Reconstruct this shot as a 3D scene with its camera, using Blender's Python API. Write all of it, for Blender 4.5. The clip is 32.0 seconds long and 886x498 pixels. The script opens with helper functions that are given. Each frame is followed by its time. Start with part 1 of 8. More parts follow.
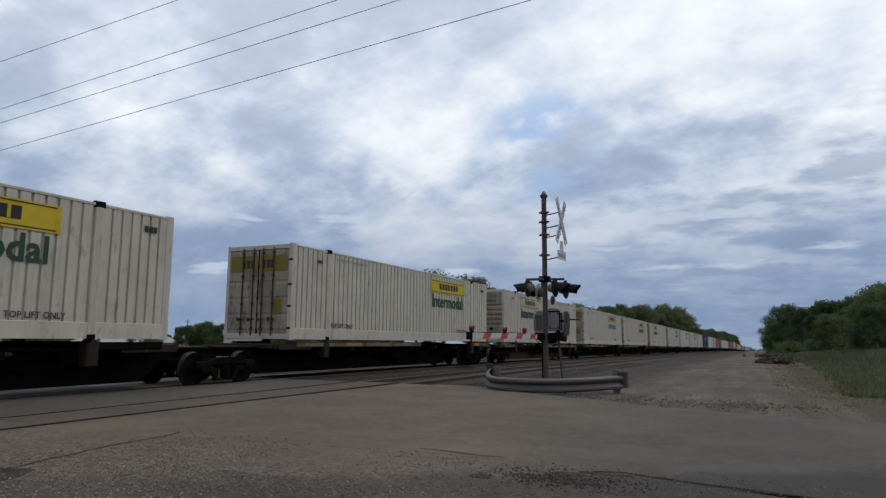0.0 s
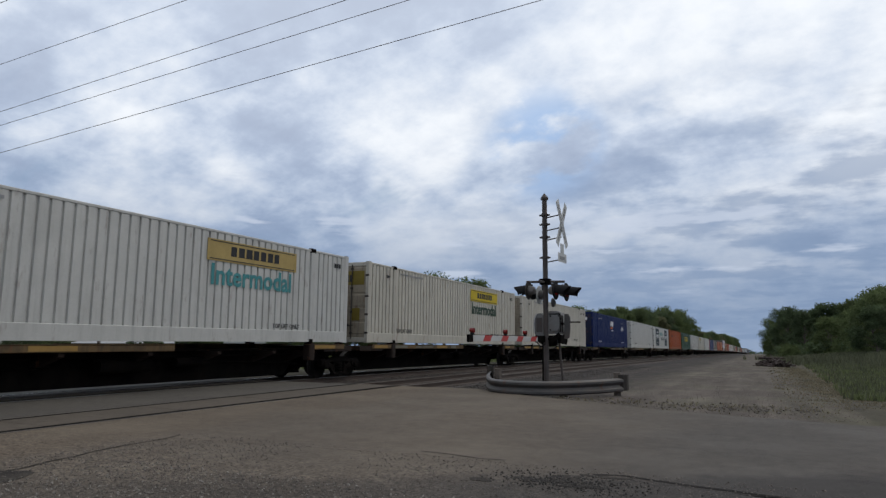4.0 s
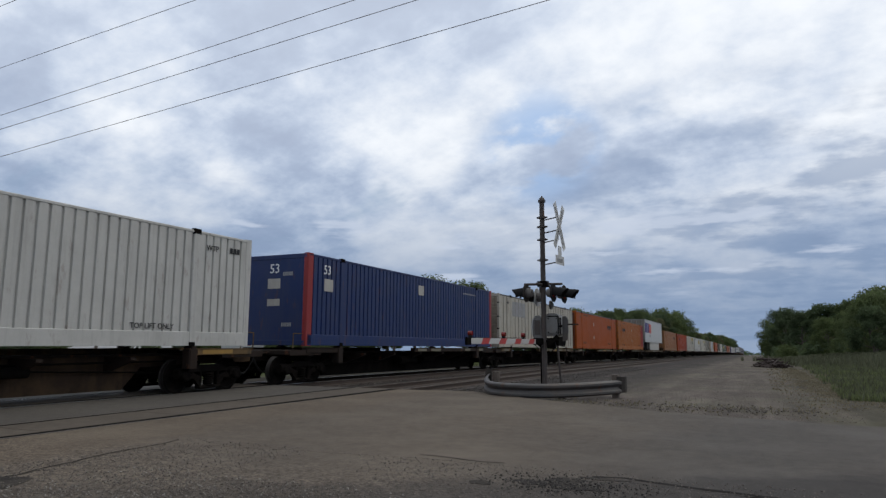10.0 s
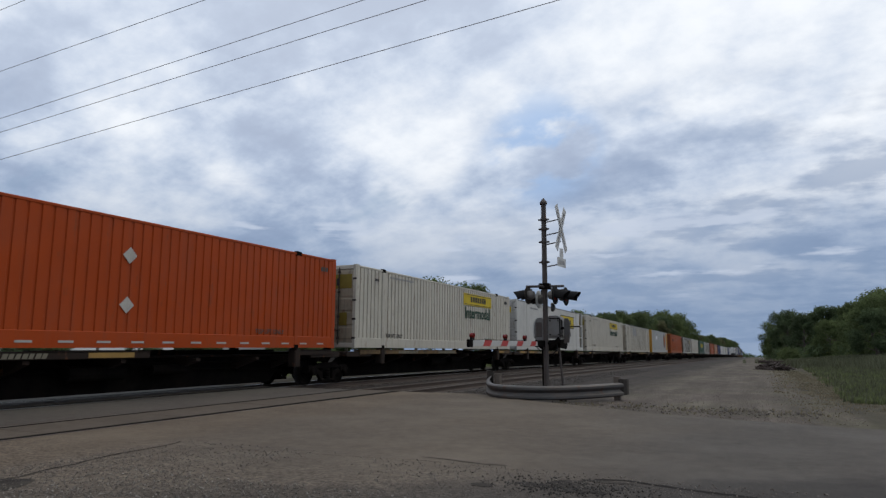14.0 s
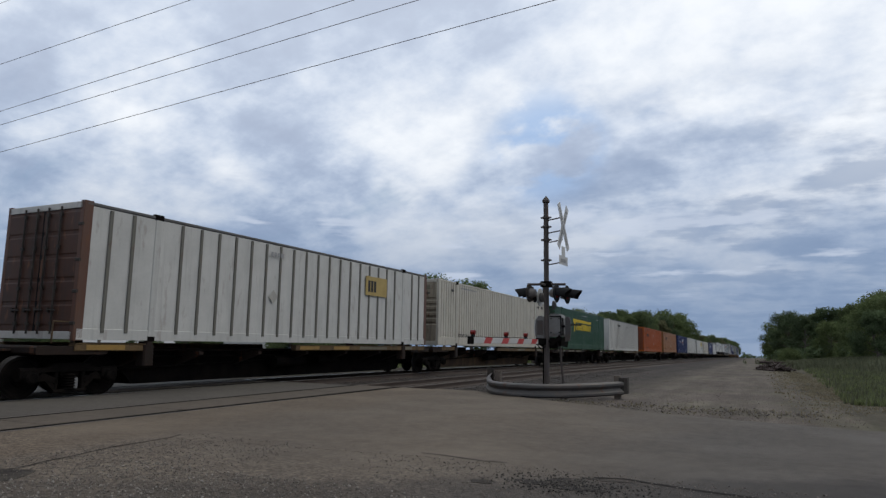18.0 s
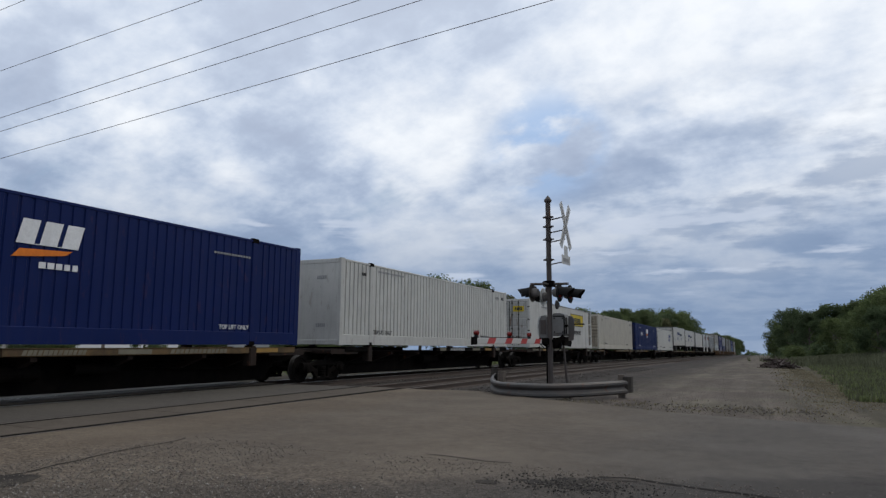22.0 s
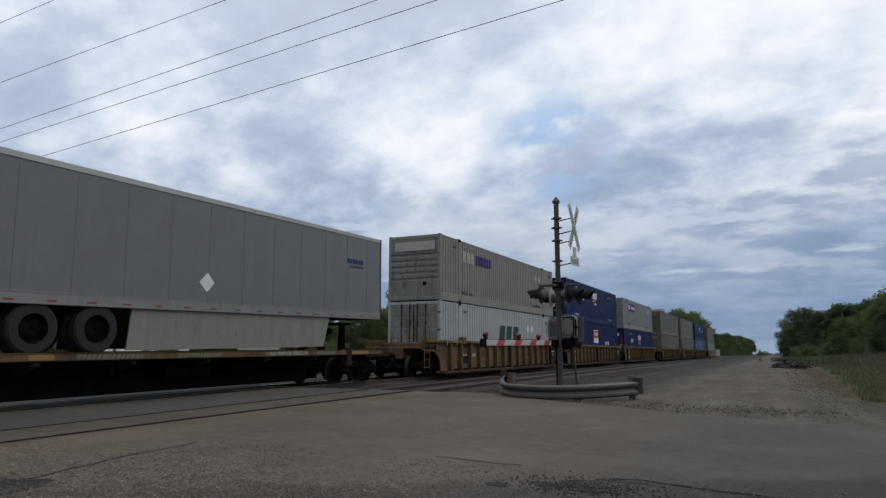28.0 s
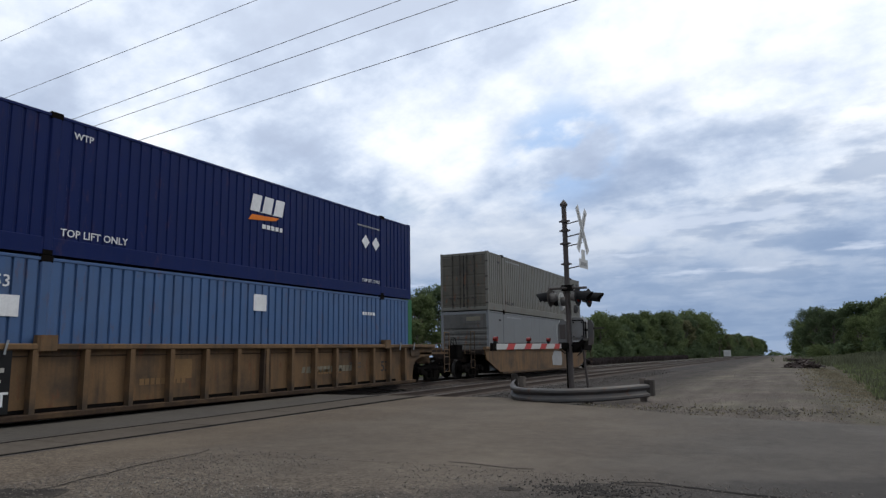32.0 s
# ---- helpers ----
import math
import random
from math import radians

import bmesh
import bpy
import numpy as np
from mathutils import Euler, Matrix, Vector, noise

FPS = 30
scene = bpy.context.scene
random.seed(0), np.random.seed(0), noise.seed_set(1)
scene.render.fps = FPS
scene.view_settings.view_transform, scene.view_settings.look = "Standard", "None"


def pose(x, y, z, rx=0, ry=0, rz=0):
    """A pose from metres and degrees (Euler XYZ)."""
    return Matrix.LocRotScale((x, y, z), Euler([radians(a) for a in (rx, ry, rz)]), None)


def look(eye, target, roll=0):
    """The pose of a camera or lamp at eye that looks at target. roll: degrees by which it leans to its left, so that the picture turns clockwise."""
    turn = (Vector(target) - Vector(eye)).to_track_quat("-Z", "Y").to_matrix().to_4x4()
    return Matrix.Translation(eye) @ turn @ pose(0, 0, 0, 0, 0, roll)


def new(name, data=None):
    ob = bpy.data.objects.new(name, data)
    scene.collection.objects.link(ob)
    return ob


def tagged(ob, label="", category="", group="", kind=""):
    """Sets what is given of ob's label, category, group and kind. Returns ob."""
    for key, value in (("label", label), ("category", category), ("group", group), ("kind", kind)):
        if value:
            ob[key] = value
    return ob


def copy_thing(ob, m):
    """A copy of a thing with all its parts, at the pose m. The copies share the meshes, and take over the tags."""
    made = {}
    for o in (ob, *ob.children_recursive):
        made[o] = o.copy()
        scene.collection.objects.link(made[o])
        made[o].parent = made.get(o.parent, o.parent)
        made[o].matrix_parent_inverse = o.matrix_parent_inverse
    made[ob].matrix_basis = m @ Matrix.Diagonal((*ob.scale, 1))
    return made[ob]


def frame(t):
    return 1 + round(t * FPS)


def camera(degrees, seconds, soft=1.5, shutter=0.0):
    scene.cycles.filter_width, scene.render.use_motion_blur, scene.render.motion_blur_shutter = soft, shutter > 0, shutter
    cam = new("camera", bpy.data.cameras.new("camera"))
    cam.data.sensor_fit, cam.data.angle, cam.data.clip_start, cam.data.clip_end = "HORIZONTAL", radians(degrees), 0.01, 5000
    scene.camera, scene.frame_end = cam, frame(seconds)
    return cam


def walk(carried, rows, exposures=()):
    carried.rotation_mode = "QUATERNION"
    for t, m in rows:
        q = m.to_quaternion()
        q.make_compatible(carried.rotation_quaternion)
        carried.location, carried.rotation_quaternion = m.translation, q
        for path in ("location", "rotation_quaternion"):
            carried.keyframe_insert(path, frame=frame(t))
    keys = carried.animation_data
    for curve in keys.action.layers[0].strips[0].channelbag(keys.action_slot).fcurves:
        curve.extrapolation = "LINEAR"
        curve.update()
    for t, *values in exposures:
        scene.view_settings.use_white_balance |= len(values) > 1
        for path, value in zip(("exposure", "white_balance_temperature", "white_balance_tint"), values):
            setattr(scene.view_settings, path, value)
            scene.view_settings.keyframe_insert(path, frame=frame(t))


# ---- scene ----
EYE = 1.26


def aim(yaw, pitch, roll, x, y, z):
    return pose(x, y, EYE + z, 90 + pitch, 0, yaw) @ pose(0, 0, 0, 0, 0, roll)


cam = camera(67.49, 32.0, soft=1.35)
# seconds, turn to the left of the track, upward tilt, lean, sway of the eye in metres
VIEW = [(0, 25.40, 7.62, 0.41, 0.010, 0.011, -0.006), (0.5, 25.32, 7.54, 0.33, 0.010, 0.012, -0.005), (1, 25.32, 7.53, 0.37, 0.008, 0.011, -0.005),
        (1.5, 25.33, 7.57, 0.53, 0.006, 0.010, -0.005), (2, 25.43, 7.67, 0.77, 0.004, 0.010, -0.004), (2.5, 25.51, 7.75, 0.66, 0.002, 0.008, -0.003),
        (3, 25.54, 7.86, 0.69, 0.003, 0.008, -0.004), (3.5, 25.52, 7.85, 0.58, 0.004, 0.009, -0.003),
        (5.5, 25.25, 7.75, 0.27, -0.000, 0.003, -0.001), (6, 25.26, 7.75, 0.42, -0.001, 0.002, -0.001),
        (6.5, 25.29, 7.73, 0.51, -0.002, 0.000, -0.000), (7, 25.32, 7.64, 0.30, 0.000, 0.000, -0.000),
        (7.5, 25.40, 7.61, -0.06, 0.002, 0.001, 0.000), (8, 25.40, 7.67, -0.42, 0.002, 0.001, 0.000),
        (8.5, 25.37, 7.75, -0.37, 0.001, -0.000, 0.000), (9, 25.32, 7.85, 0.03, 0.002, -0.001, 0.000),
        (9.5, 25.27, 7.97, 0.16, 0.002, -0.001, 0.000), (10, 25.21, 8.06, 0.15, 0.002, -0.001, 0.001),
        (10.5, 25.20, 8.16, 0.15, 0.001, -0.001, 0.001), (11, 25.24, 8.23, -0.01, -0.000, -0.001, 0.002),
        (11.5, 25.36, 8.25, -0.08, -0.001, -0.001, 0.002), (12, 25.42, 8.27, -0.03, -0.002, -0.002, 0.001),
        (12.5, 25.41, 8.21, 0.08, -0.001, -0.002, 0.001), (13, 25.35, 8.21, -0.01, -0.002, -0.003, 0.001),
        (13.5, 25.36, 8.22, 0.12, -0.002, -0.004, 0.001), (14, 25.34, 8.24, 0.19, -0.003, -0.003, 0.002),
        (14.5, 25.34, 8.22, 0.09, -0.002, -0.003, 0.001), (16.5, 25.51, 8.30, 0.63, -0.003, -0.003, -0.001),
        (17, 25.50, 8.21, 0.74, -0.005, -0.002, -0.002), (17.5, 25.49, 8.08, 0.80, -0.007, -0.003, -0.002),
        (18, 25.49, 7.97, 0.90, -0.008, -0.003, -0.002), (18.5, 25.47, 7.90, 0.66, -0.009, -0.004, -0.002),
        (19, 25.46, 7.88, 0.49, -0.010, -0.006, -0.002), (19.5, 25.50, 7.86, 0.34, -0.010, -0.007, -0.002),
        (20, 25.57, 7.85, 0.26, -0.009, -0.007, -0.002), (20.5, 25.63, 7.84, 0.17, -0.009, -0.007, -0.002),
        (21, 25.69, 7.87, 0.24, -0.007, -0.007, -0.001), (21.5, 25.70, 7.93, 0.23, -0.006, -0.006, -0.001),
        (22, 25.70, 8.02, 0.30, -0.006, -0.006, 0.001), (22.5, 25.73, 8.06, 0.35, -0.006, -0.007, 0.002),
        (23, 25.83, 8.13, 0.31, -0.007, -0.008, 0.004), (23.5, 25.96, 8.15, 0.33, -0.006, -0.009, 0.004),
        (24, 26.10, 8.23, 0.60, -0.005, -0.010, 0.003), (24.5, 26.20, 8.25, 0.69, -0.002, -0.010, 0.002),
        (25, 26.17, 8.25, 0.59, 0.000, -0.010, 0.003), (25.5, 26.07, 8.25, 0.34, 0.002, -0.009, 0.004),
        (27.5, 26.23, 8.20, -0.14, 0.003, -0.011, 0.007), (28, 26.45, 8.19, -0.07, 0.002, -0.013, 0.006),
        (28.5, 26.62, 8.22, 0.11, 0.001, -0.014, 0.007), (29, 26.82, 8.20, 0.08, -0.001, -0.016, 0.006),
        (29.5, 26.86, 8.20, -0.05, -0.002, -0.018, 0.005), (30, 26.86, 8.26, -0.33, -0.004, -0.022, 0.005),
        (30.5, 26.84, 8.32, -0.28, -0.006, -0.025, 0.005), (31, 26.79, 8.40, -0.28, -0.006, -0.026, 0.007),
        (31.5, 26.86, 8.52, -0.50, -0.005, -0.027, 0.008), (32, 27.13, 8.60, -0.91, -0.005, -0.028, 0.008)]
walk(cam, [(t, aim(*row)) for t, *row in VIEW], exposures=[(0, 0.0), (28.2, 0.0), (29.0, 0.16), (29.9, 0.28), (32, 0.22)])

# ---- sky and sun ----
world = bpy.data.worlds.new("world")
scene.world = world
world.use_nodes = True
SUN_ELEVATION, SUN_AZIMUTH = radians(55), radians(52)


def build_sky():
    nt = world.node_tree
    nt.nodes.clear()
    N, L = nt.nodes.new, nt.links.new

    def math_node(op, a, b=0.0, clamp=False):
        n = N("ShaderNodeMath")
        n.operation, n.use_clamp = op, clamp
        for i, v in enumerate((a, b)):
            if isinstance(v, (int, float)):
                n.inputs[i].default_value = v
            else:
                L(v, n.inputs[i])
        return n.outputs[0]

    def mix(fac, a, b):
        n = N("ShaderNodeMix")
        n.data_type = "RGBA"
        for sock, v in ((n.inputs[0], fac), (n.inputs[6], a), (n.inputs[7], b)):
            if isinstance(v, (int, float)):
                sock.default_value = v
            elif isinstance(v, tuple):
                sock.default_value = (*v, 1)
            else:
                L(v, sock)
        return n.outputs[2]

    def ramp(v, lo, hi):
        n = N("ShaderNodeMapRange")
        n.interpolation_type = "SMOOTHSTEP"
        L(v, n.inputs[0])
        n.inputs[1].default_value, n.inputs[2].default_value = lo, hi
        return n.outputs[0]

    sky = N("ShaderNodeTexSky")
    sky.sky_type, sky.sun_disc = "NISHITA", False
    sky.sun_elevation, sky.sun_rotation = SUN_ELEVATION, SUN_AZIMUTH
    sky.air_density, sky.dust_density = 1.0, 1.0
    blue = N("ShaderNodeVectorMath")
    blue.operation = "SCALE"
    L(sky.outputs[0], blue.inputs[0])
    blue.inputs[3].default_value = 0.11
    co = N("ShaderNodeTexCoord")
    sep = N("ShaderNodeSeparateXYZ")
    L(co.outputs["Generated"], sep.inputs[0])
    x, y, z = sep.outputs
    up = math_node("MAXIMUM", z, 0.0)
    den = math_node("ADD", up, 0.42)
    flat = N("ShaderNodeCombineXYZ")
    L(math_node("DIVIDE", x, den), flat.inputs[0])
    L(math_node("DIVIDE", y, den), flat.inputs[1])

    def cloud(scale, detail, rough, stretch, turn, shift, distort=0.0):
        m = N("ShaderNodeMapping")
        m.inputs["Rotation"].default_value = (0, 0, radians(turn))
        m.inputs["Scale"].default_value = (stretch, 1, 1)
        m.inputs["Location"].default_value = shift
        L(flat.outputs[0], m.inputs[0])
        n = N("ShaderNodeTexNoise")
        L(m.outputs[0], n.inputs["Vector"])
        n.inputs["Scale"].default_value, n.inputs["Detail"].default_value = scale, detail
        n.inputs["Roughness"].default_value, n.inputs["Distortion"].default_value = rough, distort
        return n.outputs["Fac"]

    def streaks():
        long = N("ShaderNodeCombineXYZ")
        low_den = math_node("ADD", up, 0.12)
        L(math_node("DIVIDE", x, low_den), long.inputs[0])
        L(math_node("DIVIDE", y, low_den), long.inputs[1])
        n = N("ShaderNodeTexNoise")
        L(long.outputs[0], n.inputs["Vector"])
        n.inputs["Scale"].default_value, n.inputs["Detail"].default_value = 2.0, 6
        n.inputs["Roughness"].default_value, n.inputs["Distortion"].default_value = 0.55, 0.0
        return n.outputs["Fac"]

    big = cloud(0.95, 2, 0.4, 0.85, 15, (1.7, 4.4, 0))
    mid = cloud(3.0, 5, 0.5, 0.85, 15, (0.4, 5.2, 0))
    fine = cloud(9.5, 8, 0.60, 0.9, 15, (7.3, 2.2, 0))
    body = math_node("ADD", math_node("MULTIPLY", big, 0.30), math_node("ADD", math_node("MULTIPLY", mid, 0.45), math_node("MULTIPLY", fine, 0.25)))
    # thin cloud round the hidden sun shines
    sun_way = N("ShaderNodeVectorMath")
    sun_way.operation = "DOT_PRODUCT"
    L(co.outputs["Generated"], sun_way.inputs[0])
    sun_way.inputs[1].default_value = (math.sin(SUN_AZIMUTH) * math.cos(SUN_ELEVATION), math.cos(SUN_AZIMUTH) * math.cos(SUN_ELEVATION), math.sin(SUN_ELEVATION))
    near_sun = ramp(sun_way.outputs["Value"], 0.45, 1.0)
    body = math_node("ADD", body, math_node("MULTIPLY", near_sun, 0.22))
    deep = mix(ramp(z, 0.10, 0.5), (0.31, 0.385, 0.54), (0.525, 0.595, 0.73))
    pale = mix(ramp(z, 0.10, 0.5), (0.45, 0.55, 0.72), (0.61, 0.695, 0.84))
    tone = mix(ramp(body, 0.39, 0.52), deep, pale)
    tone = mix(ramp(body, 0.44, 0.63), tone, (0.95, 0.985, 1.03))
    gaps = ramp(cloud(2.6, 5, 0.55, 0.7, 25, (2.9, 8.1, 0), 0.6), 0.60, 0.72)
    tone = mix(math_node("MULTIPLY", gaps, 0.55), tone, blue.outputs[0])
    # one ragged opening in the cloud over the line
    hole = N("ShaderNodeVectorMath")
    hole.operation = "DOT_PRODUCT"
    L(co.outputs["Generated"], hole.inputs[0])
    hole.inputs[1].default_value = (-0.272, 0.9186, 0.286)
    torn = math_node("MULTIPLY", ramp(hole.outputs["Value"], 0.9945, 0.9992), ramp(cloud(7.5, 5, 0.55, 0.9, 15, (1.3, 4.2, 0)), 0.42, 0.60))
    tone = mix(math_node("MULTIPLY", torn, 0.85), tone, (0.37, 0.53, 0.80))
    # long dark bands of cloud towards the horizon
    bands = math_node("MULTIPLY", ramp(streaks(), 0.44, 0.60), math_node("MULTIPLY", ramp(z, 0.42, 0.2), ramp(x, -0.6, 0.05)))
    tone = mix(math_node("MULTIPLY", bands, 0.66), tone, (0.25, 0.335, 0.495))
    low = ramp(z, 0.31, 0.02)
    tone = mix(math_node("MULTIPLY", low, 0.86), tone, (0.205, 0.292, 0.45))
    # small lit puffs low over the horizon
    m = N("ShaderNodeMapping")
    m.inputs["Scale"].default_value = (4.5, 4.5, 26)
    m.inputs["Location"].default_value = (1.3, 0.4, 2.1)
    L(co.outputs["Generated"], m.inputs[0])
    n = N("ShaderNodeTexNoise")
    L(m.outputs[0], n.inputs["Vector"])
    n.inputs["Scale"].default_value, n.inputs["Detail"].default_value, n.inputs["Roughness"].default_value = 1.6, 5, 0.5
    puffs = math_node("MULTIPLY", ramp(n.outputs["Fac"], 0.585, 0.70), math_node("MULTIPLY", ramp(z, 0.05, 0.10), ramp(z, 0.30, 0.17)))
    tone = mix(math_node("MULTIPLY", puffs, 0.75), tone, (0.56, 0.63, 0.76))
    bg = N("ShaderNodeBackground")
    L(tone, bg.inputs[0])
    bg.inputs[1].default_value = 1.0
    out = N("ShaderNodeOutputWorld")
    L(bg.outputs[0], out.inputs[0])


build_sky()
sun = new("sun", bpy.data.lights.new("sun", "SUN"))
sun.data.energy, sun.data.angle, sun.data.color = 0.5, radians(20), (1.0, 0.95, 0.87)
sun.matrix_world = look((60 * math.sin(SUN_AZIMUTH), 60 * math.cos(SUN_AZIMUTH), 60 * math.tan(SUN_ELEVATION)), (0, 0, 0))

# ---- materials ----


def material(name, rgb, rough=0.8, metal=0.0, var=0.25, scale=2.0, fine=40.0, bump=0.0, dirt=None, amount=0.0, streak=0.0,
             rust=0.0, spread=0.0, spec=0.5, world_space=False, grit=0.5):
    """A painted, stained or mineral surface: two scales of mottle, dirt patches, vertical streaks, rust and fine relief."""
    m = bpy.data.materials.new(name)
    m.use_nodes = True
    nt = m.node_tree
    N, L = nt.nodes.new, nt.links.new
    bsdf = nt.nodes["Principled BSDF"]
    co = N("ShaderNodeTexCoord").outputs["Object"]
    if world_space:
        co = N("ShaderNodeNewGeometry").outputs["Position"]

    def noise_at(sc, stretch=(1, 1, 1), detail=6):
        mp = N("ShaderNodeMapping")
        mp.inputs["Scale"].default_value = stretch
        L(co, mp.inputs[0])
        n = N("ShaderNodeTexNoise")
        L(mp.outputs[0], n.inputs["Vector"])
        n.inputs["Scale"].default_value, n.inputs["Detail"].default_value = sc, detail
        n.inputs["Roughness"].default_value = 0.6
        return n.outputs["Fac"]

    def mix(fac, a, b, mode="MIX"):
        n = N("ShaderNodeMix")
        n.data_type, n.blend_type = "RGBA", mode
        for sock, v in ((n.inputs[0], fac), (n.inputs[6], a), (n.inputs[7], b)):
            if isinstance(v, (int, float)):
                sock.default_value = v
            elif isinstance(v, tuple):
                sock.default_value = (*v, 1)
            else:
                L(v, sock)
        return n.outputs[2]

    def span(v, lo, hi, a=0.0, b=1.0):
        n = N("ShaderNodeMapRange")
        L(v, n.inputs[0])
        for i, q in enumerate((lo, hi, a, b)):
            n.inputs[i + 1].default_value = q
        return n.outputs[0]

    broad, grain = noise_at(scale), noise_at(fine, detail=4)
    dark = tuple(c * (1 - var) for c in rgb)
    light = tuple(min(1, c * (1 + var * 0.7)) for c in rgb)
    col = mix(span(broad, 0.3, 0.7), dark, light)
    col = mix(span(grain, 0.3, 0.7, 0, grit), col, mix(1.0, col, (0.72, 0.72, 0.72), "MULTIPLY"))
    if world_space:
        blotch = noise_at(5.5, detail=12)
        blotch.node.inputs["Roughness"].default_value = 0.78
        col = mix(span(blotch, 0.34, 0.66), mix(1.0, col, (0.68, 0.68, 0.69), "MULTIPLY"), mix(1.0, col, (1.18, 1.17, 1.15), "MULTIPLY"))
    if spread:
        info = N("ShaderNodeObjectInfo")
        col = mix(span(info.outputs["Random"], 0, 1, 0, spread), col, tuple(c * 0.45 for c in rgb))
    if dirt:
        col = mix(span(noise_at(scale * 0.6 + 0.3, detail=8), 0.45, 0.72, 0, amount), col, dirt)
        if streak:
            col = mix(span(noise_at(3.0, (2.2, 2.2, 0.18), 7), 0.5, 0.75, 0, streak), col, dirt)
    if rust:
        col = mix(span(noise_at(5.0, (1, 1, 0.35), 9), 0.60, 0.68, 0, rust), col, (0.11, 0.045, 0.02))
    L(col, bsdf.inputs["Base Color"])
    bsdf.inputs["Metallic"].default_value = metal
    bsdf.inputs["Specular IOR Level"].default_value = spec
    L(span(broad, 0.2, 0.8, max(0, rough - 0.1), min(1, rough + 0.12)), bsdf.inputs["Roughness"])
    if bump:
        b = N("ShaderNodeBump")
        b.inputs["Strength"].default_value, b.inputs["Distance"].default_value = 0.8, bump
        L(grain, b.inputs["Height"])
        L(b.outputs[0], bsdf.inputs["Normal"])
    return m


GRIME = (0.10, 0.085, 0.07)


def coat(name, rgb, amount=0.35, streak=0.35, rust=0.5, spec=0.3):
    m = material(name, tuple(0.80 * c for c in rgb), rough=0.50, var=0.10, scale=0.9, fine=18, dirt=tuple(0.5 * c * 0.5 + 0.5 * g for c, g in zip(rgb, GRIME)),
                    amount=amount, streak=streak, rust=rust, spread=0.12, spec=spec, grit=0.18)
    m["rgb"] = [0.75 * c for c in rgb]
    return m


PAINT = {
    "white": coat("white_paint", (0.585, 0.545, 0.458), 0.28, 0.45, 0.35),
    "clean": coat("clean_white_paint", (0.61, 0.60, 0.56), 0.25, 0.32, 0.25),
    "stone": coat("pale_stone_paint", (0.29, 0.275, 0.235), 0.4, 0.4, 0.4),
    "grey": coat("grey_paint", (0.27, 0.275, 0.27)),
    "fleet": coat("cool_white_trailer_paint", (0.61, 0.635, 0.645), 0.12, 0.10, 0.1),
    "pup": coat("dulled_white_trailer_paint", (0.46, 0.475, 0.465), 0.2, 0.2, 0.15),
    "trailer": coat("trailer_grey_paint", (0.20, 0.207, 0.21), 0.2, 0.2, 0.1),
    "beige": coat("beige_paint", (0.52, 0.48, 0.40), 0.4, 0.45, 0.6),
    "taupe": coat("taupe_paint", (0.17, 0.162, 0.134), 0.5, 0.75, 0.5),
    "blue": coat("dark_blue_paint", (0.004, 0.0145, 0.092), 0.05, 0.08, 0.12, 0.12),
    "navy": coat("faded_blue_paint", (0.012, 0.032, 0.125), 0.25, 0.3, 0.3),
    "sky": coat("light_blue_paint", (0.06, 0.125, 0.27), 0.25, 0.3, 0.3),
    "orange": coat("orange_paint", (0.38, 0.077, 0.006), 0.25, 0.3, 0.4, 0.15),
    "tan": coat("faded_orange_paint", (0.365, 0.158, 0.058), 0.35, 0.4, 0.6),
    "red": coat("red_orange_paint", (0.40, 0.058, 0.006), 0.2, 0.25, 0.3, 0.15),
    "green": coat("green_paint", (0.012, 0.065, 0.03), 0.15, 0.2, 0.2),
    "yellow": coat("yellow_paint", (0.55, 0.28, 0.03), 0.2, 0.3, 0.3),
    "amber": coat("ochre_orange_paint", (0.42, 0.125, 0.012), 0.25, 0.3, 0.4),
    "lime": coat("bright_green_post_paint", (0.02, 0.15, 0.055), 0.25, 0.25, 0.2),
    "rusty": coat("rust_eaten_paint", (0.13, 0.055, 0.032), 0.5, 0.6, 0.9),
    "rail": coat("dark_grey_rail_paint", (0.11, 0.108, 0.105), 0.3, 0.3, 0.3),
    "crimson": coat("faded_red_paint", (0.33, 0.032, 0.034), 0.25, 0.3, 0.3),
}
def shaded_soiled(key):
    """Paint of end walls and doors: darkened for their shade, with soot, streaks, rust."""
    if key not in SHADED_SOILED:
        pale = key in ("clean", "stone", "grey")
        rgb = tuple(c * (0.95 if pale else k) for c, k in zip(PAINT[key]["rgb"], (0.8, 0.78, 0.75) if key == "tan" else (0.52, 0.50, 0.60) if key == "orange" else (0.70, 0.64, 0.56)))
        SHADED_SOILED[key] = material(f"shaded_sooty_{PAINT[key].name}", rgb, rough=0.6, var=0.18, scale=0.8, fine=16, dirt=tuple(0.22 * c + 0.012 for c in rgb), amount=0.5 if pale else 0.9, streak=0.85, rust=0.8, spread=0.15, spec=0.35)
    return SHADED_SOILED[key]


